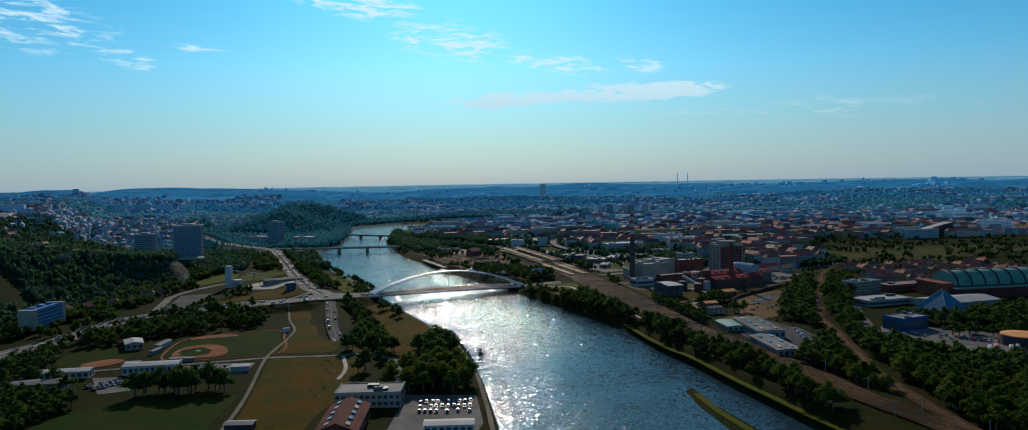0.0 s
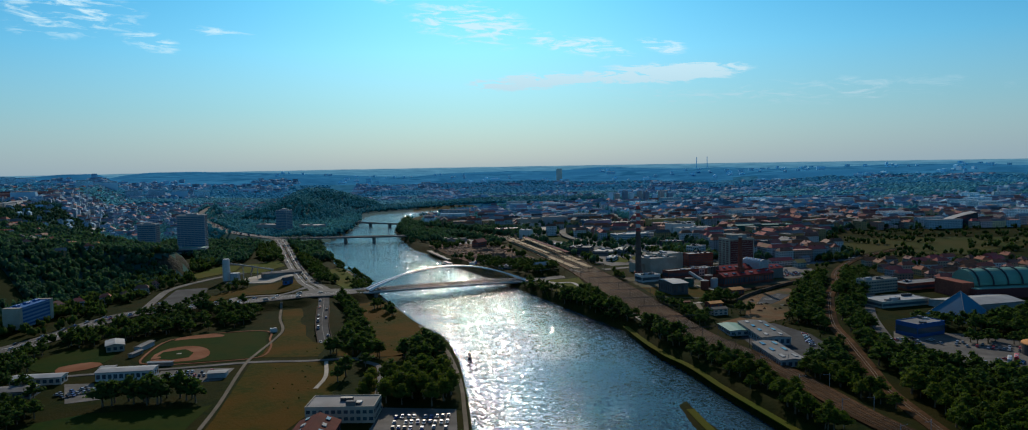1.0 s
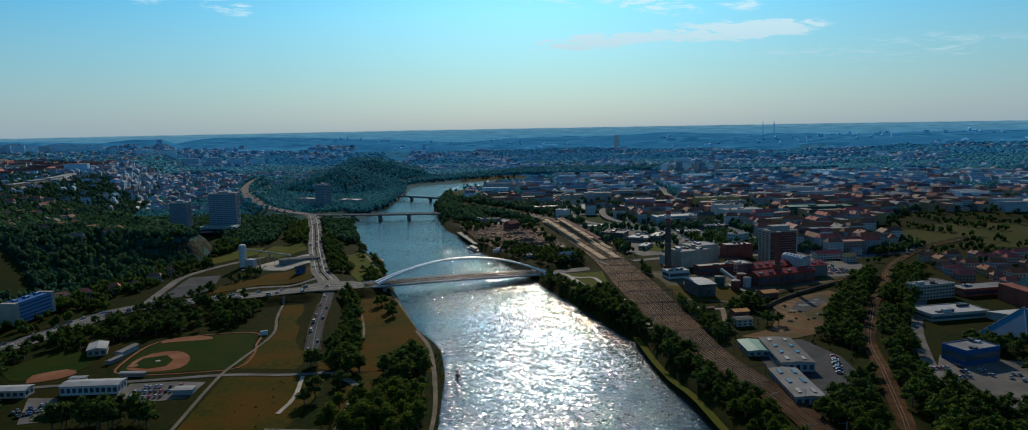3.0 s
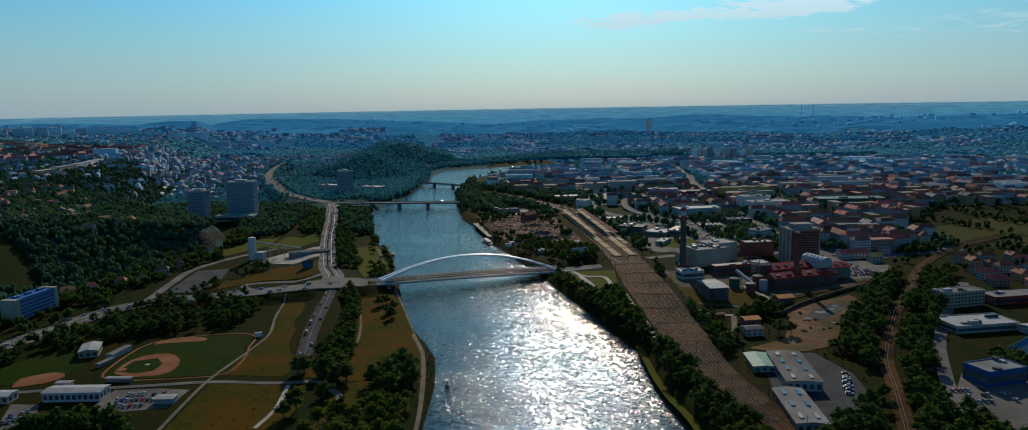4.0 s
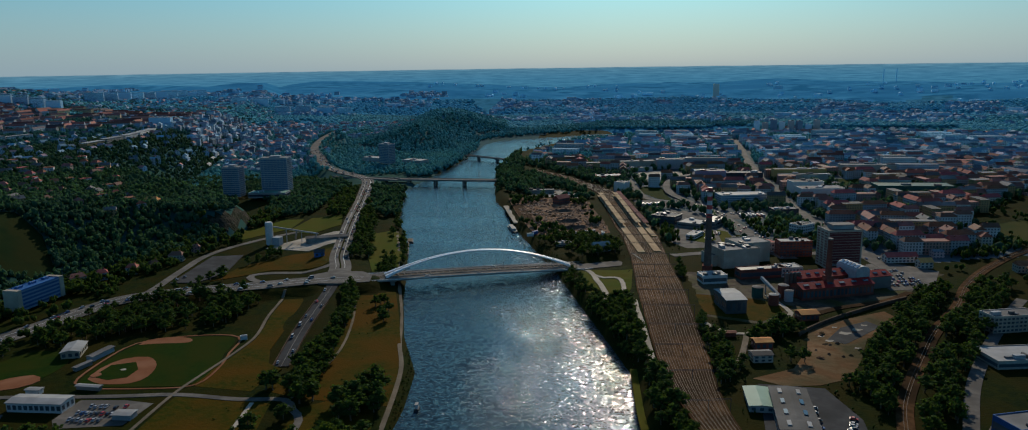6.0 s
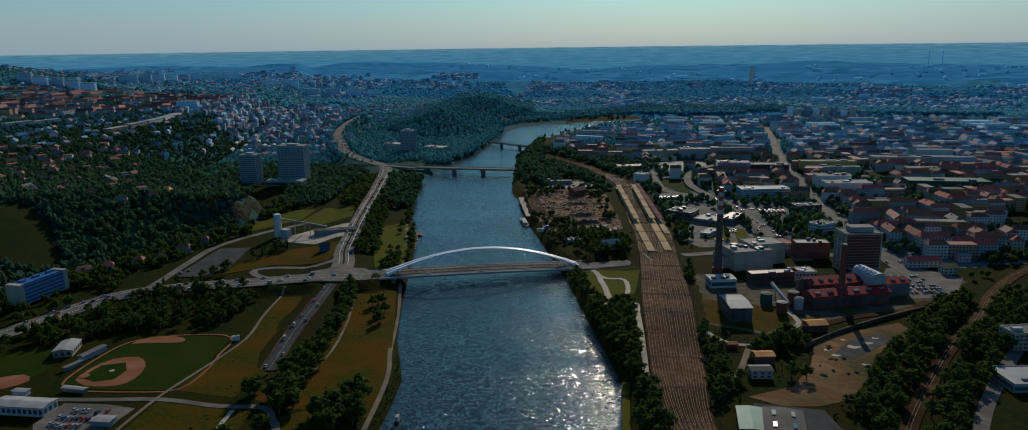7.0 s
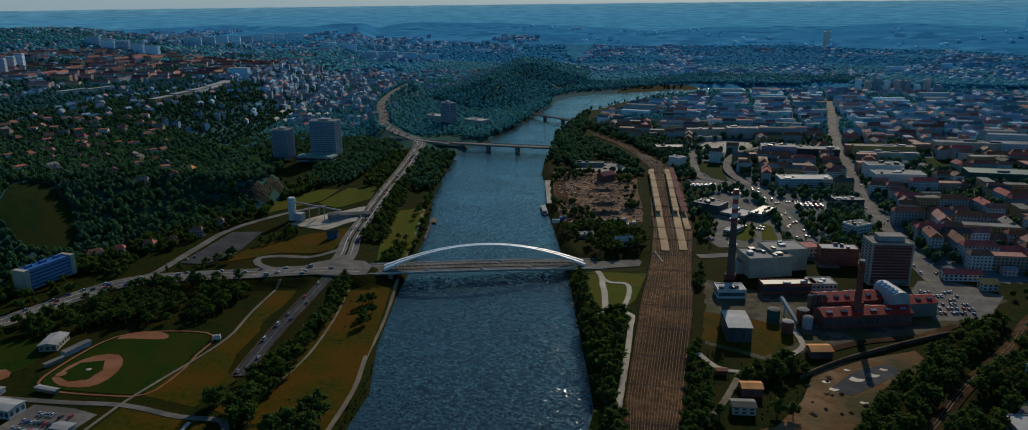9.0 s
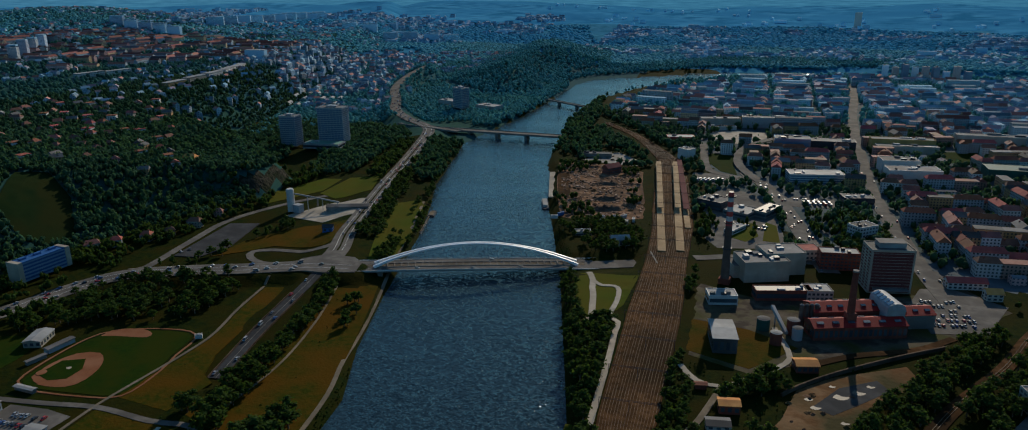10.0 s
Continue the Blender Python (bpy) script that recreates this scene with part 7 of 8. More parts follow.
wood("bank_wood", [[(-90, 1372), (-130, 1440), (-205, 1518), (-290, 1620), (-250, 1640), (-120, 1500), (-60, 1440), (-50, 1370)], [(-110, 1340), (-160, 1410), (-230, 1488), (-265, 1440), (-190, 1330), (-140, 1310)], [(-190, 1240), (-205, 1245), (-300, 1520), (-325, 1640), (-330, 1800), (-250, 1560), (-210, 1400), (-160, 1270)], [(-70, 1000), (-118, 1060), (-90, 1070), (-40, 1010)], [(-62, 1012), (-84, 1040), (-72, 1056), (-48, 1020)], [(-150, 1225), (-130, 1230), (-60, 1215), (-52, 1240), (-90, 1320), (-150, 1390), (-200, 1420), (-190, 1300)]], 9.5, 7, 12, LEAF_HILL_HAZE, "trees lining the far river bank", 22, 1, thin=0.22, seed=5, wide=0.55)
wood("site_trees", [[(-62, 985), (-112, 1060), (-92, 1078), (-38, 1004)], [(-65, 1216), (-35, 1150), (-4, 1060), (-20, 1055), (-50, 1140), (-80, 1203)], [(-168, 1205), (-105, 1226), (-112, 1190), (-146, 1150)]], 8, 5, 10, LEAF_MASS, "trees and scrub on the edges of the cleared site", 24, 1, plots=("demolition_site",), thin=0.2, seed=33, wide=0.55)
wood("inner_bank_trees", [[(-330, 1850), (-260, 2090), (-150, 2200), (150, 2330), (150, 2310), (-120, 2170), (-230, 2080), (-300, 1860)]], 15, 7, 10, LEAF_MID_HAZE, "scattered trees on the inside of the river bend", 8, 1, thin=0.35, seed=28, wide=0.5)
wood("island_wood", [[(-450, 1430), (-560, 1640), (-640, 1650), (-560, 1700), (-480, 1750), (-425, 1600), (-400, 1430)], [(-370, 1420), (-395, 1560), (-430, 1740), (-470, 1930), (-500, 1900), (-470, 1700), (-430, 1560), (-420, 1400)]], 9, 8, 13, LEAF_MID_HAZE, "trees lining the western river bank", 20, 1, seed=6, wide=0.55)
wood("hill_wood", [HILL_B, [(-560, 1700), (-480, 1750), (-500, 2050), (-470, 2140), (-360, 2260), (-250, 2360), (0, 2480), (200, 2560), (200, 2700), (-300, 2620), (-520, 2330)]], 12.5, 9, 14, LEAF_MID_HAZE, "dark wooded hill above the river bend", 0, 1, seed=7, wide=0.62)
wood("plateau_trees", [[(-640, 620), (-720, 800), (-700, 1010), (-640, 1030), (-730, 1110), (-790, 1290), (-900, 1520), (-1050, 1500), (-1000, 1100), (-1000, 700), (-760, 480), (-560, 480), (-560, 520)]], 9.2, 6, 11, LEAF_HILL_HAZE, "garden trees among villas on the plateau", 8, 1, thin=0.05, seed=8, wide=0.55)
wood("upper_plateau_trees", [[(-1000, 700), (-1000, 1100), (-1050, 1500), (-900, 1520), (-1000, 1700), (-1300, 2200), (-1900, 2400), (-2500, 2200), (-2500, 1300), (-1900, 1000), (-1300, 600)]], 12.5, 6, 10.5, LEAF_PLATEAU_HAZE, "trees among farther villas on the plateau", 5, 0, thin=0.10, seed=18, wide=0.75)
wood("hilltop_wood", [[(-2700, 1650), (-2350, 1480), (-2060, 1640), (-1960, 1860), (-2060, 2200), (-2500, 2250)]], 13, 8, 12, LEAF_MID_HAZE, "dense dark wood over a bare-sided hilltop", 0, 1, seed=30, wide=0.8)
wood("valley_trees", [[(-735, 1850), (-830, 2130), (-920, 2440), (-930, 2740), (-1160, 2700), (-1130, 2400), (-1000, 2150), (-900, 1900), (-850, 1880)], [(-690, 1600), (-560, 1700), (-760, 1830), (-960, 2130), (-930, 2000), (-880, 1850), (-800, 1730)], [(-620, 1330), (-560, 1390), (-660, 1540), (-760, 1660), (-900, 1900), (-960, 2100), (-1200, 2150), (-1000, 1700), (-800, 1330), (-720, 1140)], [(-520, 1390), (-600, 1450), (-700, 1590), (-640, 1650), (-560, 1640), (-450, 1430)]], 9.5, 5, 10, LEAF_MID_HAZE, "trees filling the side valley", 5, 0, thin=0.0, seed=9, wide=0.75)
wood("city_trees", [[(60, 980), (430, 1000), (410, 1180), (540, 1400), (850, 1430), (850, 1640), (-270, 1640), (-60, 1350)]], 12, 7, 13, LEAF_HILL_HAZE, "street and courtyard trees between city blocks", 10, 0, thin=0.12, seed=10, wide=0.6)
wood("outer_city_trees", [[(-270, 1640), (1500, 1640), (1700, 2350), (300, 2420), (-100, 2230), (-250, 2050)]], 13, 8, 14, LEAF_MID_HAZE, "street and courtyard trees between farther city blocks", 6, 0, thin=0.2, seed=29, wide=0.6)
wood("field_scrub", [[(340, 880), (700, 1000), (900, 1300), (800, 1420), (540, 1380), (330, 1260), (300, 1050)]], 10, 5, 10, LEAF_MASS, "scrub and trees round the railway field", 10, 1, plots=("railway_meadow",), thin=0.8, seed=11, wide=0.55)
wood("station_trees", [[(100, 998), (122, 992), (128, 1014), (116, 1050), (102, 1048)], [(150, 1080), (172, 1030), (200, 1010), (235, 1040), (215, 1120), (190, 1130)], [(62, 1010), (78, 985), (92, 985), (84, 1040), (66, 1070)], [(330, 960), (430, 1010), (420, 1060), (340, 1060)]], 8.5, 6, 11, LEAF_MASS, "trees round the station square and streets", 24, 1, plots=("station_lawn", "station_square"), thin=0.2, seed=19)
wood("park_wood", [[(400, 380), (520, 520), (640, 700), (900, 900), (900, 300), (500, 200)]], 12, 8, 13, LEAF_MASS, "large city park woodland", 18, 1, thin=0.25, seed=12, wide=0.55)
wood("meadow_shrubs", [[(-235, 735), (-150, 735), (-60, 570), (-30, 440), (-90, 330), (-150, 330), (-180, 530), (-205, 640)], [(-340, 700), (-230, 790), (-240, 880), (-330, 870), (-380, 850)], [(-345, 590), (-215, 640), (-235, 705), (-335, 640)]], 13, 0.4, 1.0, LEAF_MASS, "low shrubs and rank grass tufts on the meadow", 12, 1, plots=("meadow",), thin=0.7, margin=0.5, seed=25, wide=1.2)
wood("yard_shrubs", [[(112, 745), (300, 830), (330, 900), (300, 700), (215, 560), (160, 560)], [(60, 880), (100, 960), (0, 1010), (-60, 1000), (10, 900)]], 7.5, 0.8, 3.0, LEAF_MASS, "shrubs and weeds round the yards", 12, 1, plots=("plant_lawn",), thin=0.5, margin=0.8, seed=26)
wood("bank_scrub", [[(-6, 380), (-20, 470), (-52, 600), (-84, 665), (-124, 750), (-132, 770), (-112, 745), (-76, 655), (-44, 600), (-12, 463), (2, 380)], [(150, 380), (100, 560), (70, 690), (28, 775), (-4, 840), (-70, 960), (-62, 962), (8, 850), (40, 790), (82, 690), (114, 560), (164, 390)]], 3.6, 0.8, 2.2, LEAF_MASS, "reeds and scrub along the water's edge", 10, 1, margin=0.3, seed=27)


def arc(r0, r1, a0=-78, a1=48, n=26):
    """A ring sector as a polygon, compass degrees from straight ahead."""
    az = np.radians(np.linspace(a0, a1, n))
    return [(60 + r0 * math.sin(a), r0 * math.cos(a)) for a in az] + [(60 + r1 * math.sin(a), r1 * math.cos(a)) for a in az[::-1]]


def far_wood(name, r0, r1, gap, h0, h1, wide, share, mat, label, seed):
    """Crowns in rolling patches of wood, with open country left between them."""
    x, y = strew(arc(r0, r1), gap, 2.0)
    r = np.random.RandomState(seed)
    keep = rolling(x, y, 620, 52) + 0.5 * rolling(x, y, 210, 53) + r.uniform(-0.35, 0.35, len(x)) > share
    mass(name, x[keep], y[keep], r.uniform(h0, h1, keep.sum()), mat, label, 0, 0, r, wide)


far_wood("far_woods", 2420, 2960, 13.5, 7, 10, 1.5, -0.60, LEAF_BEND_HAZE, "far woods rolling over the plateau", 13)
far_wood("farther_woods", 2940, 3560, 18, 7, 10, 1.8, -0.35, LEAF_FAR_HAZE, "farther woods rolling over the plateau", 14)

# ---- houses ----
def windowed(name, base, dark, sx=3.1, sz=3.0):
    """Stucco with rows of dark windows, in the wall's own metres; for walls too far off for single panes."""
    m = surface(name, base, tuple(0.9 * c for c in base), tuple(0.8 * c for c in base), fine=0.25, broad=0.04, vary=0.25, spec=0.1)
    nt = m.node_tree
    p = nt.nodes["Principled BSDF"]
    src = p.inputs["Base Color"].links[0].from_socket
    tc = nt.nodes.new("ShaderNodeTexCoord")
    pos, nrm = nt.nodes.new("ShaderNodeSeparateXYZ"), nt.nodes.new("ShaderNodeSeparateXYZ")
    nt.links.new(tc.outputs["Object"], pos.inputs[0])
    nt.links.new(tc.outputs["Normal"], nrm.inputs[0])

    def op(kind, a, b):
        n = nt.nodes.new("ShaderNodeMath")
        n.operation = kind
        for i, v in enumerate((a, b)):
            if isinstance(v, (int, float)):
                n.inputs[i].default_value = v
            else:
                nt.links.new(v, n.inputs[i])
        return n.outputs[0]

    on_x = op("GREATER_THAN", op("ABSOLUTE", nrm.outputs[0], 0.0), 0.5)
    u = op("ADD", op("MULTIPLY", pos.outputs[1], on_x), op("MULTIPLY", pos.outputs[0], op("SUBTRACT", 1.0, on_x)))
    win = op("MULTIPLY", op("GREATER_THAN", op("FRACT", op("DIVIDE", op("ADD", u, 300.0), sx), 0), 0.52), op("GREATER_THAN", op("FRACT", op("DIVIDE", op("ADD", pos.outputs[2], 0.3), sz), 0), 0.48))
    mx = nt.nodes.new("ShaderNodeMix")
    mx.data_type = "RGBA"
    nt.links.new(win, mx.inputs[0])
    nt.links.new(src, mx.inputs[6])
    mx.inputs[7].default_value = (*dark, 1)
    nt.links.new(mx.outputs[2], p.inputs["Base Color"])
    return m


WALLS = [windowed("stucco_cream", (0.40, 0.35, 0.28), (0.04, 0.06, 0.07)), windowed("stucco_grey", (0.32, 0.33, 0.34), (0.035, 0.06, 0.07)), windowed("stucco_ochre", (0.40, 0.26, 0.12), (0.04, 0.05, 0.05)),
         windowed("stucco_pink", (0.35, 0.22, 0.18), (0.035, 0.05, 0.05)), windowed("stucco_white", (0.50, 0.50, 0.49), (0.04, 0.07, 0.08))]
ROOF_BROWN = surface("roof_tiles_brown", (0.19, 0.080, 0.055), (0.25, 0.115, 0.08), (0.14, 0.07, 0.055), rough=0.8, fine=0.3, broad=0.06, vary=0.35, spec=0.15)
ROOFS = [ROOF_BROWN, TILE_RED, ROOF_GREY, ROOF_BROWN, TILE_RED]


def house_model(w, d, h, rise, wall, roof, flat=False, hip=0.0):
    v = [(sx * w / 2, sy * d / 2, z) for z in (-2, h) for sx, sy in ((-1, -1), (1, -1), (1, 1), (-1, 1))]
    f = [(0, 1, 5, 4), (1, 2, 6, 5), (2, 3, 7, 6), (3, 0, 4, 7), (4, 5, 6, 7)]
    if flat:
        walls = mesh_of("wall", v, f, wall)
        top = box_data("roof", (w + 0.5, d + 0.5, 0.7), roof)
        top.transform(Matrix.Translation((0, 0, h)))
        return walls, top, None
    e = 0.5
    r = w / 2 - hip
    q = [(-w / 2 - e, -d / 2 - e, h), (w / 2 + e, -d / 2 - e, h), (w / 2 + e, d / 2 + e, h), (-w / 2 - e, d / 2 + e, h), (-r, 0, h + rise), (r, 0, h + rise)]
    g = [(0, 1, 5, 4), (2, 3, 4, 5), (1, 2, 5), (3, 0, 4), (3, 2, 1, 0)]
    stack = box_data("chimney_stack", (0.9, 1.2, 1.8), BRICK)
    stack.transform(Matrix.Translation((w * 0.22, d * 0.12, h + rise * 0.6)))
    return mesh_of("wall", v, f, wall), mesh_of("roof", q, g, roof), stack


TOWN = [house_model(w, 11.5, h, 4.2, WALLS[i % 5], ROOFS[(i * 3 + 1) % 5], i % 4 == 3, 0.0 if i % 3 else 3.0) for i, (w, h) in enumerate(((14, 12), (18, 14), (22, 15), (26, 13), (16, 16), (20, 11), (30, 15), (24, 16), (15, 10), (19, 13)))]
VILLA = [house_model(w, d, h, 3.2, WALLS[i % 5], ROOFS[i % 5], i == 4, 2.5 if i % 2 else 0.0) for i, (w, d, h) in enumerate(((11, 9, 6), (10, 10, 7), (13, 9, 6.5), (9, 8, 5.5), (12, 10, 7.5), (14, 10, 7)))]
TOWN_LABELS = ("stuccoed city house with a pitched tiled roof", "terraced city house with rows of dark windows", "city apartment house with a worn roof")


def house(x, y, turn, model, label, group, z=None):
    walls, roof, stack = model
    root = thing("house", pose(x, y, (float(land(x, y)) if z is None else z), 0, 0, turn), label, "house", group)
    part("wall", walls, root)
    top = part("roof", roof, root)
    if stack:
        part("chimney_stack", stack, top)


def kin(m, amount=0.35):
    """The same wall or roof with a tone of its own for each house of a joined quarter."""
    return island_vary(m, amount)


# walls and roofs of the joined quarters: five walls, then four roofs
CITY_MATS = [kin(windowed("quarter_grey", (0.34, 0.39, 0.43), (0.05, 0.08, 0.10))), kin(windowed("quarter_cream", (0.42, 0.41, 0.39), (0.05, 0.08, 0.10))), kin(windowed("quarter_pink", (0.42, 0.28, 0.25), (0.05, 0.07, 0.09))),
             kin(windowed("quarter_ochre", (0.56, 0.41, 0.22), (0.05, 0.07, 0.09))), kin(windowed("quarter_white", (0.68, 0.70, 0.70), (0.06, 0.09, 0.11))),
             kin(surface("quarter_red_tiles", (0.24, 0.085, 0.066), (0.31, 0.115, 0.085), (0.18, 0.085, 0.080), fine=0.2, broad=0.01, spec=0.06), 0.5), kin(surface("quarter_brown_tiles", (0.12, 0.095, 0.095), (0.16, 0.12, 0.118), (0.11, 0.10, 0.11), fine=0.2, broad=0.01, spec=0.06), 0.5),
             kin(surface("quarter_bitumen", (0.11, 0.125, 0.14), (0.17, 0.185, 0.20), (0.09, 0.105, 0.125), fine=0.2, broad=0.01, spec=0.1), 0.6), kin(surface("quarter_orange_tiles", (0.26, 0.115, 0.085), (0.30, 0.14, 0.105), fine=0.2, broad=0.01, spec=0.06), 0.5)]
# outer quarters: the same order, with blue haze mixed into the colours
OUTER_HAZE_MATS = [kin(windowed("outer_hazy_grey", (0.37, 0.52, 0.63), (0.05, 0.12, 0.17))), kin(windowed("outer_hazy_cream", (0.45, 0.54, 0.60), (0.06, 0.12, 0.17))), kin(windowed("outer_hazy_pink", (0.38, 0.43, 0.52), (0.05, 0.11, 0.16))),
              kin(windowed("outer_hazy_ochre", (0.44, 0.46, 0.48), (0.05, 0.11, 0.16))), kin(windowed("outer_hazy_white", (0.54, 0.66, 0.74), (0.06, 0.13, 0.18))),
              kin(surface("outer_hazy_red_tiles", (0.24, 0.180, 0.205), (0.30, 0.205, 0.225), (0.18, 0.20, 0.26), fine=0.2, broad=0.01, spec=0.06), 0.5), kin(surface("outer_hazy_brown_tiles", (0.14, 0.21, 0.27), (0.18, 0.25, 0.30), (0.13, 0.23, 0.30), fine=0.2, broad=0.01, spec=0.06), 0.5),
              kin(surface("outer_hazy_bitumen", (0.14, 0.24, 0.31), (0.20, 0.30, 0.37), (0.13, 0.24, 0.32), fine=0.2, broad=0.01, spec=0.1), 0.6), kin(surface("outer_orange_tiles", (0.30, 0.145, 0.125), (0.34, 0.17, 0.14), fine=0.2, broad=0.01, spec=0.06), 0.5)]
FAR_HAZE_MATS = [FAR_HAZE_WALL] * 5 + [FAR_HAZE_ROOF] * 4
SKYLINE_HAZE_MATS = [SKYLINE_HAZE_WALL] * 5 + [SKYLINE_HAZE_ROOF] * 4


class Joined:
    """Many far-off blocks in one mesh of kind stuff."""

    def __init__(self, mats):
        self.v, self.f, self.i, self.mats = [], [], [], mats

    def add(self, x, y, z, turn, w, d, h, rise, wm, rm):
        c, s = math.cos(radians(turn)), math.sin(radians(turn))
        k = len(self.v)
        pts = [(sx * w / 2, sy * d / 2, q) for q in (-6, h) for sx, sy in ((-1, -1), (1, -1), (1, 1), (-1, 1))] + [(-w / 2, 0, h + rise), (w / 2, 0, h + rise)]
        self.v += [(x + a * c - b * s, y + a * s + b * c, z + q) for a, b, q in pts]
        self.f += [tuple(k + j for j in g) for g in ((0, 1, 5, 4), (1, 2, 6, 9, 5), (2, 3, 7, 6), (3, 0, 4, 8, 7), (4, 5, 9, 8), (6, 7, 8, 9))]
        self.i += [wm] * 4 + [rm] * 2

    def done(self, name, label):
        return tagged(new(name, mesh_of(name, self.v, self.f, self.mats, self.i)), label, "houses", kind="stuff")


def town():
    """Closed blocks of joined houses round courtyards, with slabs and open lots among them."""
    r = np.random.RandomState(12)
    turn = 9.0
    c, s = math.cos(radians(turn)), math.sin(radians(turn))
    near, far = Joined(CITY_MATS), Joined(OUTER_HAZE_MATS)
    region = np.array([(75, 1130), (190, 1010), (330, 970), (430, 1010), (400, 1180), (520, 1380), (900, 1420), (1500, 1450), (1500, 2250), (300, 2330), (-60, 2200), (-240, 1900), (-270, 1620), (-120, 1480), (40, 1480), (0, 1330)], float)
    widths = (14, 18, 22, 26, 16, 20, 30, 24, 15, 19)
    sites = []
    for i in range(-3, 24):
        for j in range(-1, 24):
            bx, by = -330 + i * 84 + r.uniform(-4, 4), 930 + j * 64 + r.uniform(-4, 4)
            gx, gy = bx * c - (by - 1500) * s, bx * s + (by - 1500) * c + 1500
            own = turn + r.uniform(-7, 7) + 8 * math.sin(gx * 0.004)
            cb, sb = math.cos(radians(own)), math.sin(radians(own))
            kind = r.rand()
            lot = []
            if kind < 0.12:      # long modern slabs
                for row in (-1, 1):
                    lot.append((r.uniform(-6, 6), row * 17, -2, r.uniform(44, 66), 0))
            elif kind < 0.20:    # low halls on an open lot
                for _ in range(3):
                    lot.append((r.uniform(-26, 26), r.uniform(-18, 18), -1, r.uniform(14, 30), 90 * r.randint(2)))
            else:
                for side in range(4):
                    if r.rand() < 0.10:
                        continue
                    half = 35 if side < 2 else 14
                    u = -half
                    while u < half - 8:
                        k = r.randint(len(TOWN))
                        w = min(widths[k], half - u + 4)
                        if r.rand() > 0.07:
                            a = u + widths[k] / 2
                            lot.append(((a, -20, k, widths[k], 0), (a, 20, k, widths[k], 180), (-29, a, k, widths[k], 270), (29, a, k, widths[k], 90))[side])
                        u += w + (0.3 if r.rand() > 0.08 else 7)
                if r.rand() < 0.7:   # courtyard sheds
                    lot.append((r.uniform(-15, 15), r.uniform(-6, 6), -1, r.uniform(8, 18), 0))
            for lx, ly, k, w, t in lot:
                sites.append((gx + lx * cb - ly * sb, gy + lx * sb + ly * cb, k, w, own + t))
    q = np.array(sites)
    q = q[inside(region, q[:, 0], q[:, 1])]
    quarter = np.array([(40, 1000), (190, 960), (262, 985), (240, 1110), (222, 1225), (60, 1230)], float)   # open streets and low halls round the station
    q = q[~inside(quarter, q[:, 0], q[:, 1])]
    q = q[clear_of(q[:, 0], q[:, 1], 9.0)]
    q = q[np.argsort(np.hypot(q[:, 0] - 60, q[:, 1] - 180))]
    left = 230
    for x, y, k, w, t in q:
        k = int(k)
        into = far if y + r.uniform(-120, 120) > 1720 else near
        if k == -1:
            into.add(x, y, 8, t, w, r.uniform(7, 14), r.uniform(3, 7), r.choice([0.4, 1.6]), r.randint(5), r.choice([6, 7, 7]))
        elif k == -2:
            into.add(x, y, 8, t, w, 13, r.uniform(15, 24), 0.3, r.choice([0, 0, 1, 4]), 7)
        elif left > 0:
            left -= 1
            house(x, y, t + r.uniform(-1.5, 1.5), TOWN[k], TOWN_LABELS[k % 3], "town houses")
        else:
            into.add(x, y, 8, t + r.uniform(-1.5, 1.5), w, 11.5 + r.uniform(-1, 2), r.uniform(10, 16), r.choice([0.4, 3.4, 4.2, 4.6]), r.randint(5), r.choice([5, 5, 6, 6, 7, 8]))
    near.done("city_blocks", "dense blocks of stuccoed city houses with tiled roofs")
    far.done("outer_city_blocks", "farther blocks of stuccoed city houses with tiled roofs")


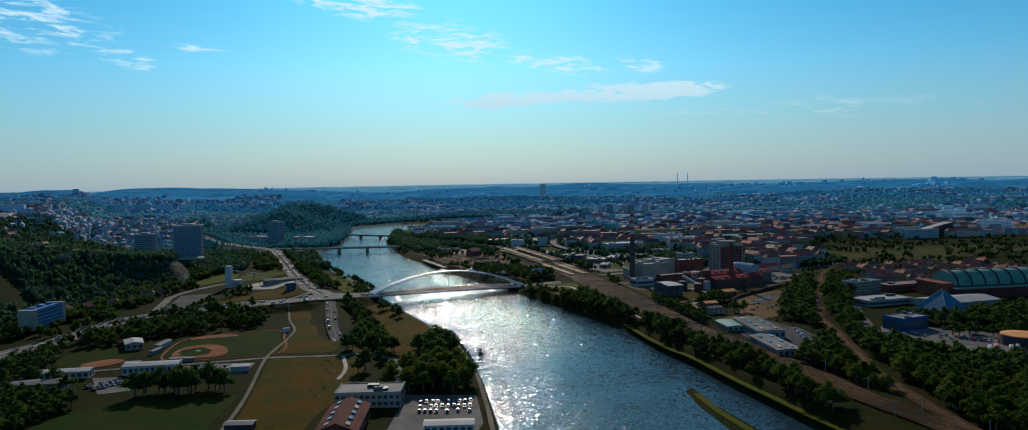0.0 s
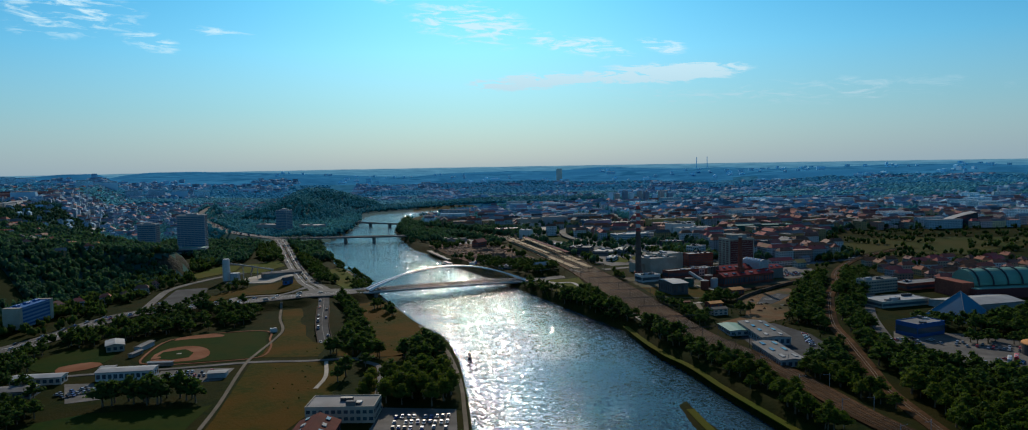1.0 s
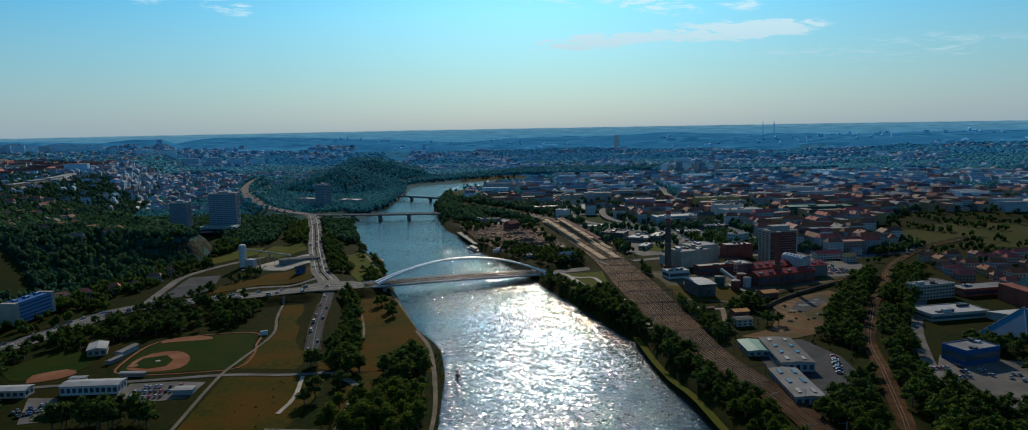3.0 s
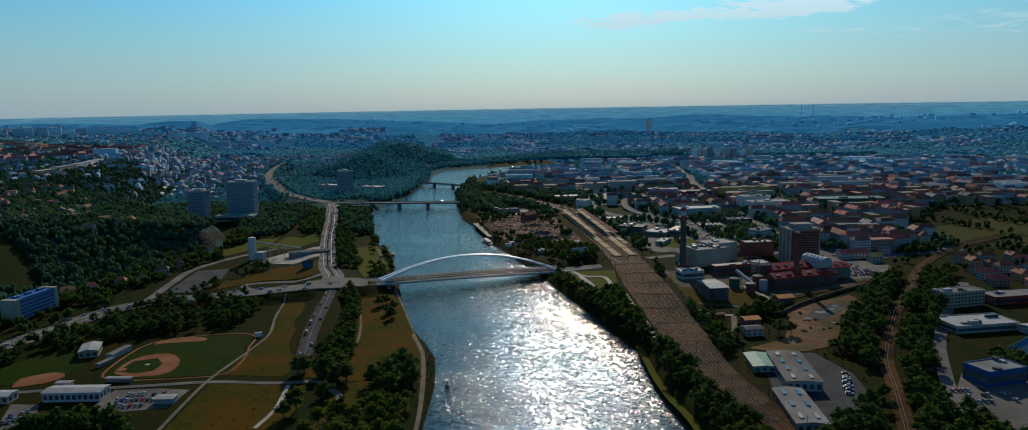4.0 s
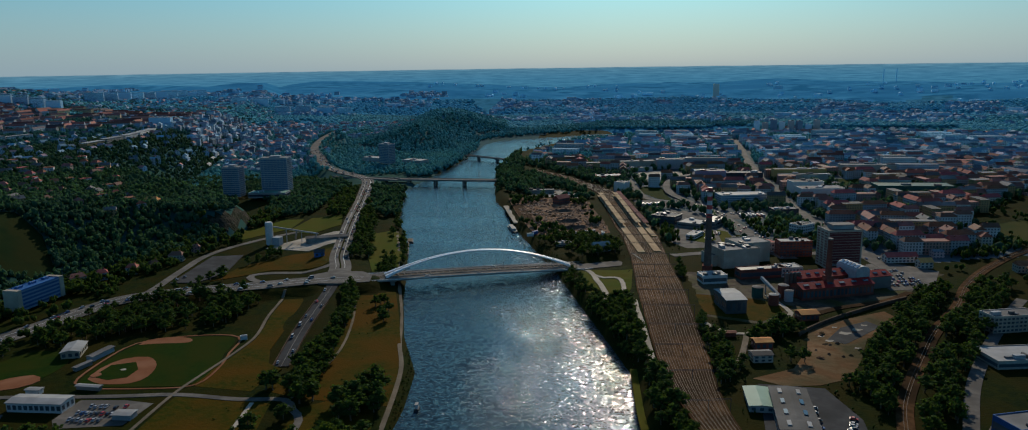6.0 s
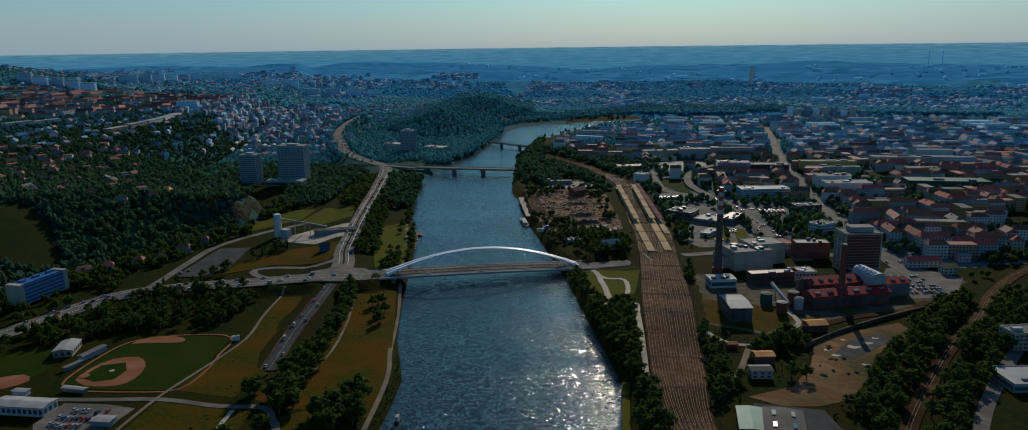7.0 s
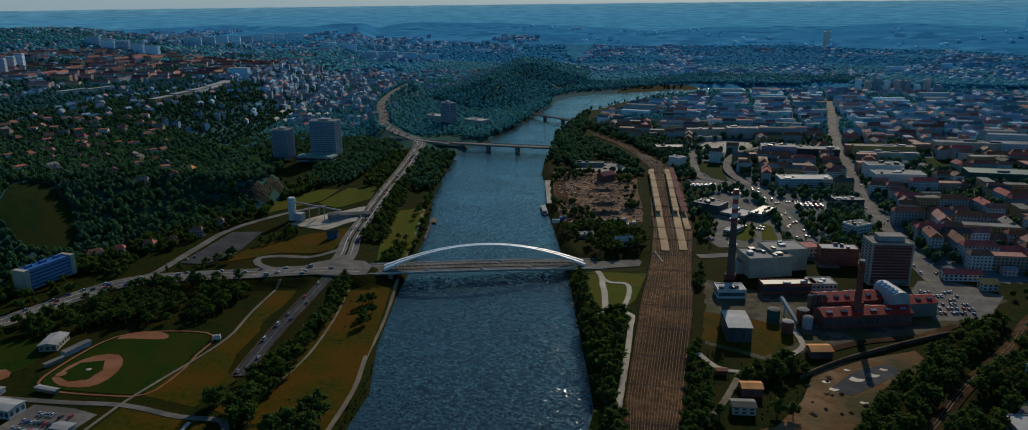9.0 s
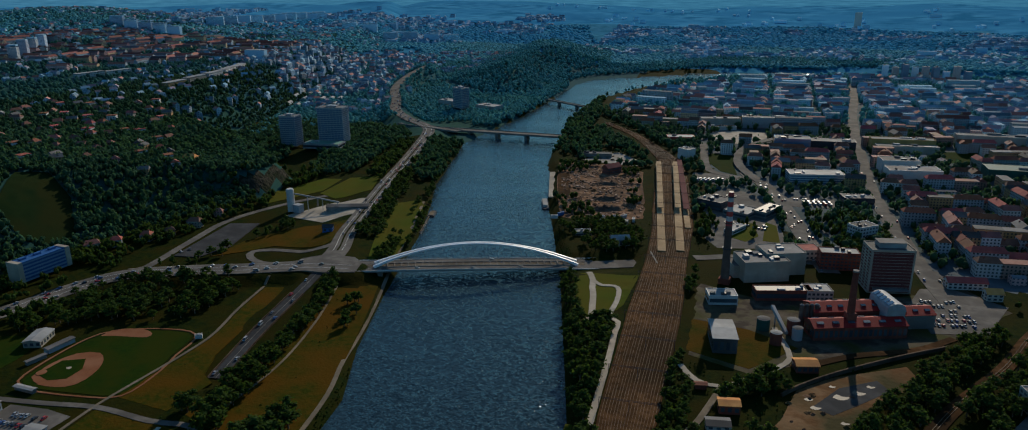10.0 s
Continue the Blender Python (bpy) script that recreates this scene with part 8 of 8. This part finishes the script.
def villas():
    r = np.random.RandomState(31)
    near = np.array([(-470, 860), (-530, 900), (-640, 980), (-760, 1100), (-840, 1320), (-1010, 1700), (-1250, 1900), (-1150, 1300), (-900, 900), (-640, 700)], float)
    x, y = r.uniform(-1250, -460, 1500), r.uniform(700, 1900, 1500)
    ok = inside(near, x, y) & clear_of(x, y, 7)
    x, y = x[ok], y[ok]
    kept = []
    for a, b in zip(x, y):
        if all((a - p) ** 2 + (b - q) ** 2 > 17 ** 2 for p, q in kept):
            kept.append((a, b))
        if len(kept) >= 230:
            break
    kept.sort(key=lambda p: math.hypot(p[0] - 60, p[1] - 180))
    kept, extra = kept[:75], kept[75:]
    for a, b in kept:
        house(a, b, r.uniform(0, 180), VILLA[r.randint(6)], "detached villa among garden trees on the slope", "hillside villas", float(land(a, b)) + 1.0)
    far = Joined(OUTER_HAZE_MATS)
    for a, b in extra:
        far.add(a, b, float(land(a, b)) + 1.0, r.uniform(0, 180), r.uniform(9, 14), r.uniform(8, 10), r.uniform(5, 7.5), 3.0, r.choice([0, 1, 4, 4, 3]), 5 + r.choice([0, 1, 2, 3]))
    for poly, gap, n in (([(-1010, 1700), (-1300, 2200), (-960, 2500), (-700, 2150), (-900, 1900), (-720, 1640), (-640, 1440), (-760, 1330)], 17, 1), ([(-1250, 1300), (-1150, 1900), (-1400, 2500), (-2400, 2700), (-2500, 1300), (-1500, 700), (-1000, 800)], 23, 1)):
        q = np.array(poly, float)
        (x0, y0), (x1, y1) = q.min(0), q.max(0)
        gx, gy = np.meshgrid(np.arange(x0, x1, gap), np.arange(y0, y1, gap))
        gx, gy = gx.ravel() + r.uniform(-6, 6, gx.size), gy.ravel() + r.uniform(-6, 6, gx.size)
        ok = inside(q, gx, gy) & (r.rand(len(gx)) < 0.40) & (rolling(gx, gy, 260, 40) > -0.35)
        gx, gy = gx[ok], gy[ok]
        ok = clear_of(gx, gy, 6)
        for a, b, z in zip(gx[ok], gy[ok], land(gx[ok], gy[ok])):
            far.add(a, b, float(z) + 1.5, r.uniform(0, 180), r.uniform(9, 15), r.uniform(8, 11), r.uniform(5, 8.5), 3.0, r.choice([0, 1, 4, 4, 3]), 5 + r.choice([0, 1, 2, 3]))
    q = np.array([(-870, 1480), (-1150, 1560), (-1280, 2000), (-1120, 2200), (-930, 1950), (-800, 1660)], float)
    for a, b in zip(r.uniform(-1280, -800, 520), r.uniform(1480, 2200, 520)):
        if inside(q, np.array([a]), np.array([b]))[0] and off_line(HIGHWAY, np.array([a]), np.array([b]))[0][0] > 32:
            far.add(a, b, float(land(a, b)) + 1.5, r.choice([20, 110]) + r.uniform(-14, 14), r.uniform(10, 22), r.uniform(9, 12), r.uniform(7, 12), 3.0, r.choice([0, 1, 4, 4, 3]), 5 + r.choice([0, 1, 2, 3]))
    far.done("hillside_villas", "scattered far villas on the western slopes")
    # terraces with red roofs on the plateau
    rows = Joined(CITY_MATS)
    q = np.array([(-1950, 1500), (-1700, 1250), (-1270, 1210), (-1120, 1600), (-1330, 2000), (-1900, 1840)], float)
    for a in np.arange(-2200, -1150, 46):
        for b in np.arange(1200, 2020, 24):
            x, y = a + r.uniform(-9, 9), b + r.uniform(-5, 5)
            if inside(q, np.array([x]), np.array([y]))[0] and r.rand() < 0.72 and rolling(x, y, 330, 61) > -0.5:
                w = r.uniform(22, 52)
                rows.add(x, y, float(land(x, y)) + 1.0, r.choice([12, 12, 12, 98]) + 14 * math.sin(x * 0.004) + r.uniform(-5, 5), w, r.uniform(9, 12), r.uniform(7, 12), r.choice([3.4, 4.0, 4.4]), r.choice([0, 1, 2, 3]), r.choice([5, 5, 8, 8, 6]))
    rows.done("terraces", "rows of red-roofed terraces on the plateau")
    # tall panel-built housing along the plateau
    slabs = [(-1950 + 45 * k, 1858 + 14 * k, 43, 28, 17) for k in range(5)] + [(-1930 - 17 * k, 2215 + 78 * k, 58, 31, 40) for k in range(10)] + [(-1560 + 66 * k, 2480 + 30 * k, 52, 27, 30) for k in range(6)]
    slabs += [(-1500 - 33 * k, 1275 + 42 * k, 19, 33 + 3 * (k % 2), 35) for k in range(4)]
    for k, (x, y, w, h, t) in enumerate(slabs):
        mats = (OUTER_HAZE_MATS[2], OUTER_HAZE_MATS[3]) if k >= 21 else (OUTER_HAZE_MATS[0], FAR_HAZE_WALL, OUTER_HAZE_MATS[0])
        root = thing("housing_slab", pose(x, y, float(land(x, y)) - 1, 0, 0, t + r.uniform(-3, 3)), "tall panel-built housing slab on the plateau", "apartment block", "housing slabs")
        part("wall", box_data("wall", (w, 13, h + r.uniform(-3, 2)), mats[k % len(mats)]), root)
        part("roof", box_data("roof", (w - 1, 12, 3.4), OUTER_HAZE_MATS[7]), root, "", pose(0, 0, h))
    # long institutional blocks and row houses on the slope
    for x, y, w, d, h, t, m in ((-1158, 1212, 56, 13, 9, 90, WALLS[4]), (-1160, 1272, 56, 13, 9, 91, WALLS[4]), (-926, 1215, 50, 14, 11, 102, WALLS[2]), (-938, 1270, 50, 14, 12, 104, WALLS[0]), (-954, 1326, 52, 14, 12, 108, WALLS[4]), (-985, 1390, 62, 16, 11, 118, WALLS[4]), (-1024, 1455, 62, 16, 10, 120, WALLS[4]), (-1132, 1613, 48, 16, 24, 20, FAR_HAZE_WALL)):
        root = thing("institution_block", pose(x, y, float(land(x, y)), 0, 0, t), "long pale institutional block on the slope", "building", "institutional blocks")
        part("wall", box_data("wall", (w, d, h), m), root)
        part("roof", box_data("roof", (w + 0.6, d + 0.6, 0.8), SHEET_GREY), root, "pale flat roof", pose(0, 0, h))
    for k in range(18):
        x, y = -862 + 16 * (k % 6) - 34 * (k // 6), 1425 + 9 * (k % 6) + 56 * (k // 6)
        house(x, y, 118, house_model(26, 9, 6, 2.0, WALLS[4], SHEET_GREY), "white row house with a pale roof on the slope", "row houses")
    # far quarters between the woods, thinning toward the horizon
    for name, mats, poly, n in (("far_city", FAR_HAZE_MATS, [(-700, 2560), (0, 2640), (700, 2560), (1500, 2250), (2500, 1700), (2700, 2100), (1500, 3150), (300, 3500), (-900, 3450)], 1900), ("skyline_city", SKYLINE_HAZE_MATS, [(-1300, 3450), (300, 3500), (1500, 3150), (2700, 2100), (3500, 2900), (1500, 4600), (-1700, 4550)], 160),
                                ("far_plateau_houses", FAR_HAZE_MATS, [(-2900, 1500), (-1600, 2350), (-1000, 2700), (-1250, 3700), (-3000, 3000)], 1300)):
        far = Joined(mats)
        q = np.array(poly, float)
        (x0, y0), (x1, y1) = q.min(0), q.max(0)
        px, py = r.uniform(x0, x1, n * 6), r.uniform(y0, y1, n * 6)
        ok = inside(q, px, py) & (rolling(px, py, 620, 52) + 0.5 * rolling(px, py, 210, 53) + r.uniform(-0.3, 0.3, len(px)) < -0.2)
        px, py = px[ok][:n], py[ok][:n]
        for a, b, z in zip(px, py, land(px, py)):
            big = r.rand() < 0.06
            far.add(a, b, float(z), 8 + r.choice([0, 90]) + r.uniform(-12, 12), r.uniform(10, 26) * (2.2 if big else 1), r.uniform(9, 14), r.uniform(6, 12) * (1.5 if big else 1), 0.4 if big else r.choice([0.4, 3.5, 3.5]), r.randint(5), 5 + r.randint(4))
        far.done(name, "far city quarters between woods, haze painted into their colours")


town()
villas()
house(-518, 897, 20, house_model(16, 11, 7, 4.0, WALLS[0], ORANGE, False, 2.5), "lone villa with a bright orange roof on the spur", "hillside villas")
r_ = np.random.RandomState(91)
for k in range(48):
    x, y = 400 + 25 * (k % 8) + r_.uniform(-5, 5), 812 + 27 * (k // 8) + r_.uniform(-5, 5) + 5 * (k % 8)
    if clear_of(np.array([x]), np.array([y]), 6.0)[0]:
        house(x, y, 12 + r_.uniform(-8, 8) + 90 * (k % 5 == 2), (house_model(15, 10, 7, 3.6, WALLS[k % 5], TILE_RED, False, 2.0 * (k % 2)) if k % 3 else VILLA[k % 6]), "suburban house with a red tiled roof", "railway-side houses")
for k, (x, y, t) in enumerate(((-412, 748, 30), (-406, 770, 60), (-404, 800, 20), (-425, 724, 50), (-412, 838, 40), (-436, 706, 60))):
    house(x, y, t, VILLA[(k * 2 + 1) % 6], "old house at the foot of the wooded slope", "roadside houses")

block(18, 3600, float(land(18, 3600)), 12, 24, 16, 60, WHITE_PAINT, ROOF_GREY, "solitary pale tower block among far quarters", "tower block", name="tower_block", seed=70)

# far power-station chimneys on the skyline, haze put into their colour
for dx in (0, 62):
    root = thing("power_chimney", pose(828 + dx, 4640, 55), "pair-standing tall skyline chimney with haze in its colour", "chimney", "skyline chimneys")
    part("shaft", lathe("shaft", [(3.6, 0), (2.4, 40), (1.7, 92)], SKYLINE_HAZE_WALL, 12), root)

# ---- cars ----
def car_model(paint, kind):
    L, W, H = (4.3, 1.75, 1.45) if kind == "car" else (5.2, 1.95, 2.2)
    prof = [(-L / 2, 0.35), (-L / 2, 0.85), (-L / 2 + 0.35, 0.95), (L / 2 - 0.9, 0.88), (L / 2, 0.72), (L / 2, 0.35)]
    roof = [(-L * 0.42, 0.95), (-L * 0.30, H), (L * 0.10, H), (L * 0.27, 0.92)] if kind == "car" else [(-L * 0.49, 0.95), (-L * 0.48, H), (L * 0.22, H), (L * 0.36, 0.92)]

    def slab(pts, w, w2=None):
        n = len(pts)
        v = [(x, -w / 2 * (1 if z < 1 else (w2 or 1)), z) for x, z in pts] + [(x, w / 2 * (1 if z < 1 else (w2 or 1)), z) for x, z in pts]
        return v, [tuple(range(n)), tuple(range(n, 2 * n))[::-1]] + [(i, n + i, n + (i + 1) % n, (i + 1) % n) for i in range(n)]

    body = mesh_of("body", *slab(prof, W), paint)
    glass = mesh_of("glazing", *slab(roof, W * 0.94, 0.86), GLASS)
    top = box_data("roof_panel", ((roof[2][0] - roof[1][0]) * 0.96, W * 0.78, 0.07), paint)
    return body, glass, top, roof, H, L, W


WHEEL = lathe("wheel", [(0.05, -0.11), (0.32, -0.11), (0.32, 0.11), (0.05, 0.11)], RUBBER, 10)
CARS = [car_model(p, "car") for p in CAR_PAINT] + [car_model(CAR_PAINT[0], "van")]
CAR_NAMES = ("white", "silver", "black", "red", "blue", "grey")


def car(x, y, z, turn, k, where, group):
    body, glass, top, roof, H, L, W = CARS[k]
    label = (CAR_NAMES[k] + " car " if k < 6 else "white delivery van ") + where
    root = thing("car" if k < 6 else "van", pose(x, y, z, 0, 0, turn), label, "car" if k < 6 else "van", group)
    part("body", body, root)
    part("glazing", glass, root, "dark glazing")
    part("roof_panel", top, root, "", pose((roof[1][0] + roof[2][0]) / 2, 0, H - 0.02))
    for sx in (-1, 1):
        for sy in (-1, 1):
            part("wheel", WHEEL, root, "", pose(sx * L * 0.31, sy * (W / 2 - 0.1), 0.32, 90, 0, 0))


crng = random.Random(5)


def on_road(line, lanes, gap, where, z_off=0.25, chance=0.6):
    q = np.array(line)
    d = np.diff(q[:, :2], axis=0)
    run = np.r_[0, np.cumsum(np.hypot(d[:, 0], d[:, 1]))]
    for lane in lanes:
        s = crng.uniform(0, gap)
        while s < run[-1] - 5:
            if crng.random() < chance:
                p = [np.interp(s, run, q[:, k]) for k in range(3)]
                e = [np.interp(s + 2, run, q[:, k]) for k in range(2)]
                t = math.atan2(e[1] - p[1], e[0] - p[0])
                car(p[0] + math.sin(t) * lane, p[1] - math.cos(t) * lane, p[2] + z_off, math.degrees(t) + (180 if lane < 0 else 0), crng.randrange(7), where, "cars on the road")
            s += gap * crng.uniform(0.5, 1.6)


on_road(HIGHWAY[3:120], (-6.2, -2.2, 2.2, 6.2), 25, "driving on the riverside highway")
on_road(ROAD_MAIN[8:], (-8, -3, 3, 8), 19, "driving on the bridge approach")
on_road(RAMP, (-3.2, 3.2), 28, "driving on the sunken ramp")


def park(x0, y0, turn, rows, cols, where, pitch=3.0, aisle=8.5, z=8.4, fill=0.75):
    c, s = math.cos(radians(turn)), math.sin(radians(turn))
    for i in range(rows):
        for j in range(cols):
            if crng.random() < fill:
                u, v = j * pitch, i * aisle
                u, v = u + crng.uniform(-0.35, 0.35), v + crng.uniform(-0.9, 0.9)
                car(x0 + u * c - v * s, y0 + u * s + v * c, z, turn + 90 + crng.choice([0, 180]) + crng.uniform(-3, 3), crng.choice([0, 0, 1, 1, 2, 3, 4, 5, 5]), where, "parked cars")


park(278, 866, 20, 6, 11, "in the crowded plant car park", fill=0.62)
park(-44, 398, 4, 3, 10, "in the sports hall car park", z=4.3)
park(-206, 480, 14, 3, 9, "in the car park behind the ball field", z=4.3, fill=0.8)
park(-250, 446, 58, 2, 8, "in the small car park between sheds", z=4.3, fill=0.75)
park(-352, 738, 70, 1, 8, "on the large dark car park", z=4.9, fill=0.5)
park(276, 552, 20, 3, 10, "in the exhibition yard", z=8.3, fill=0.45)
park(200, 570, 95, 1, 14, "beside the grey workshop", z=8.3, fill=0.7)
park(110, 1040, -17, 2, 8, "on the station square", z=8.3, fill=0.5)
span = pose(-80, 826, 0, 0, 1.75, 32.3)
for k, (u, v) in enumerate(((-52, -9.4), (-4, -10.8), (38, -8.6), (14, 9.4))):
    p = span @ Vector((u, v, 8.75 - 0.00012 * u * u))
    car(p.x, p.y, p.z, 32.3, (0, 2, 5, 1)[k], "crossing the arch bridge", "cars on the road")


# ---- buses ----
def bus(x, y, z, turn, paint, label):
    root = thing("bus", pose(x, y, z, 0, 0, turn), label, "bus", "parked buses")
    body = part("body", box_data("body", (11.8, 2.5, 2.7), paint, bevel=0.25), root, "", pose(0, 0, 0.4))
    for s in (-1, 1):
        part("window_band", box_data("window_band", (10.8, 0.06, 0.95), GLASS), body, "dark window band", pose(0, s * 1.26, 1.35))
        for u in (-3.4, 3.6):
            part("wheel", WHEEL, root, "", pose(u, s * 1.15, 0.5, 90, 0, 0) @ Matrix.Scale(1.5, 4))
    part("windscreen", box_data("windscreen", (0.06, 2.1, 1.2), GLASS), body, "dark windscreen", pose(5.91, 0, 1.1))
    part("roof_unit", box_data("roof_unit", (3.2, 1.6, 0.3), SHEET_GREY, bevel=0.08), body, "pale roof unit", pose(-1.5, 0, 2.7))


for k in range(7):
    bus(18 + 5.0 * k, 1192 + (1.2 * k if k < 5 else 20 - 2 * k), 8.35, 75 + 3 * (k % 2), CAR_PAINT[(0, 1, 0, 4, 0, 1, 0)[k]], "long city bus standing in the bus park")
for k in range(6):
    bus(152 + 5.2 * k, 1143 + 1.5 * k, 8.35, 110, CAR_PAINT[(0, 0, 1, 0, 3, 0)[k]], "white coach standing on the asphalt lot")
park(140, 1158, 12, 1, 12, "on the asphalt lot", z=8.4, fill=0.5)
AVENUE = spline([(200, 940, 8.5), (186, 977, 8.5), (161, 1049, 8.5), (137, 1115, 8.5), (117, 1167, 8.5), (92, 1218, 8.8)])
on_road(AVENUE, (-6.5, -3, 3, 6.5), 32, "driving on the wide avenue", 0.1, 0.7)
TRAM_AVENUE = spline([(281, 941, 8.5), (266, 999, 8.5), (241, 1110, 8.5), (215, 1234, 8.5), (200, 1350, 8.5)])
on_road(TRAM_AVENUE, (-6, 6), 30, "driving on the straight avenue", 0.1, 0.6)
park(300, 500, 24, 2, 10, "in the exhibition yard", z=8.3, fill=0.5)
park(308, 556, -30, 2, 14, "in the exhibition yard", z=8.3, fill=0.6)
park(212, 556, 80, 1, 12, "beside the grey workshop", z=8.3, fill=0.65)
for k in range(5):
    bus(318 + 7 * k, 512 + 5 * (k % 2), 8.3, 60, CAR_PAINT[(0, 3, 0, 1, 0)[k]], "coach parked in the exhibition yard")
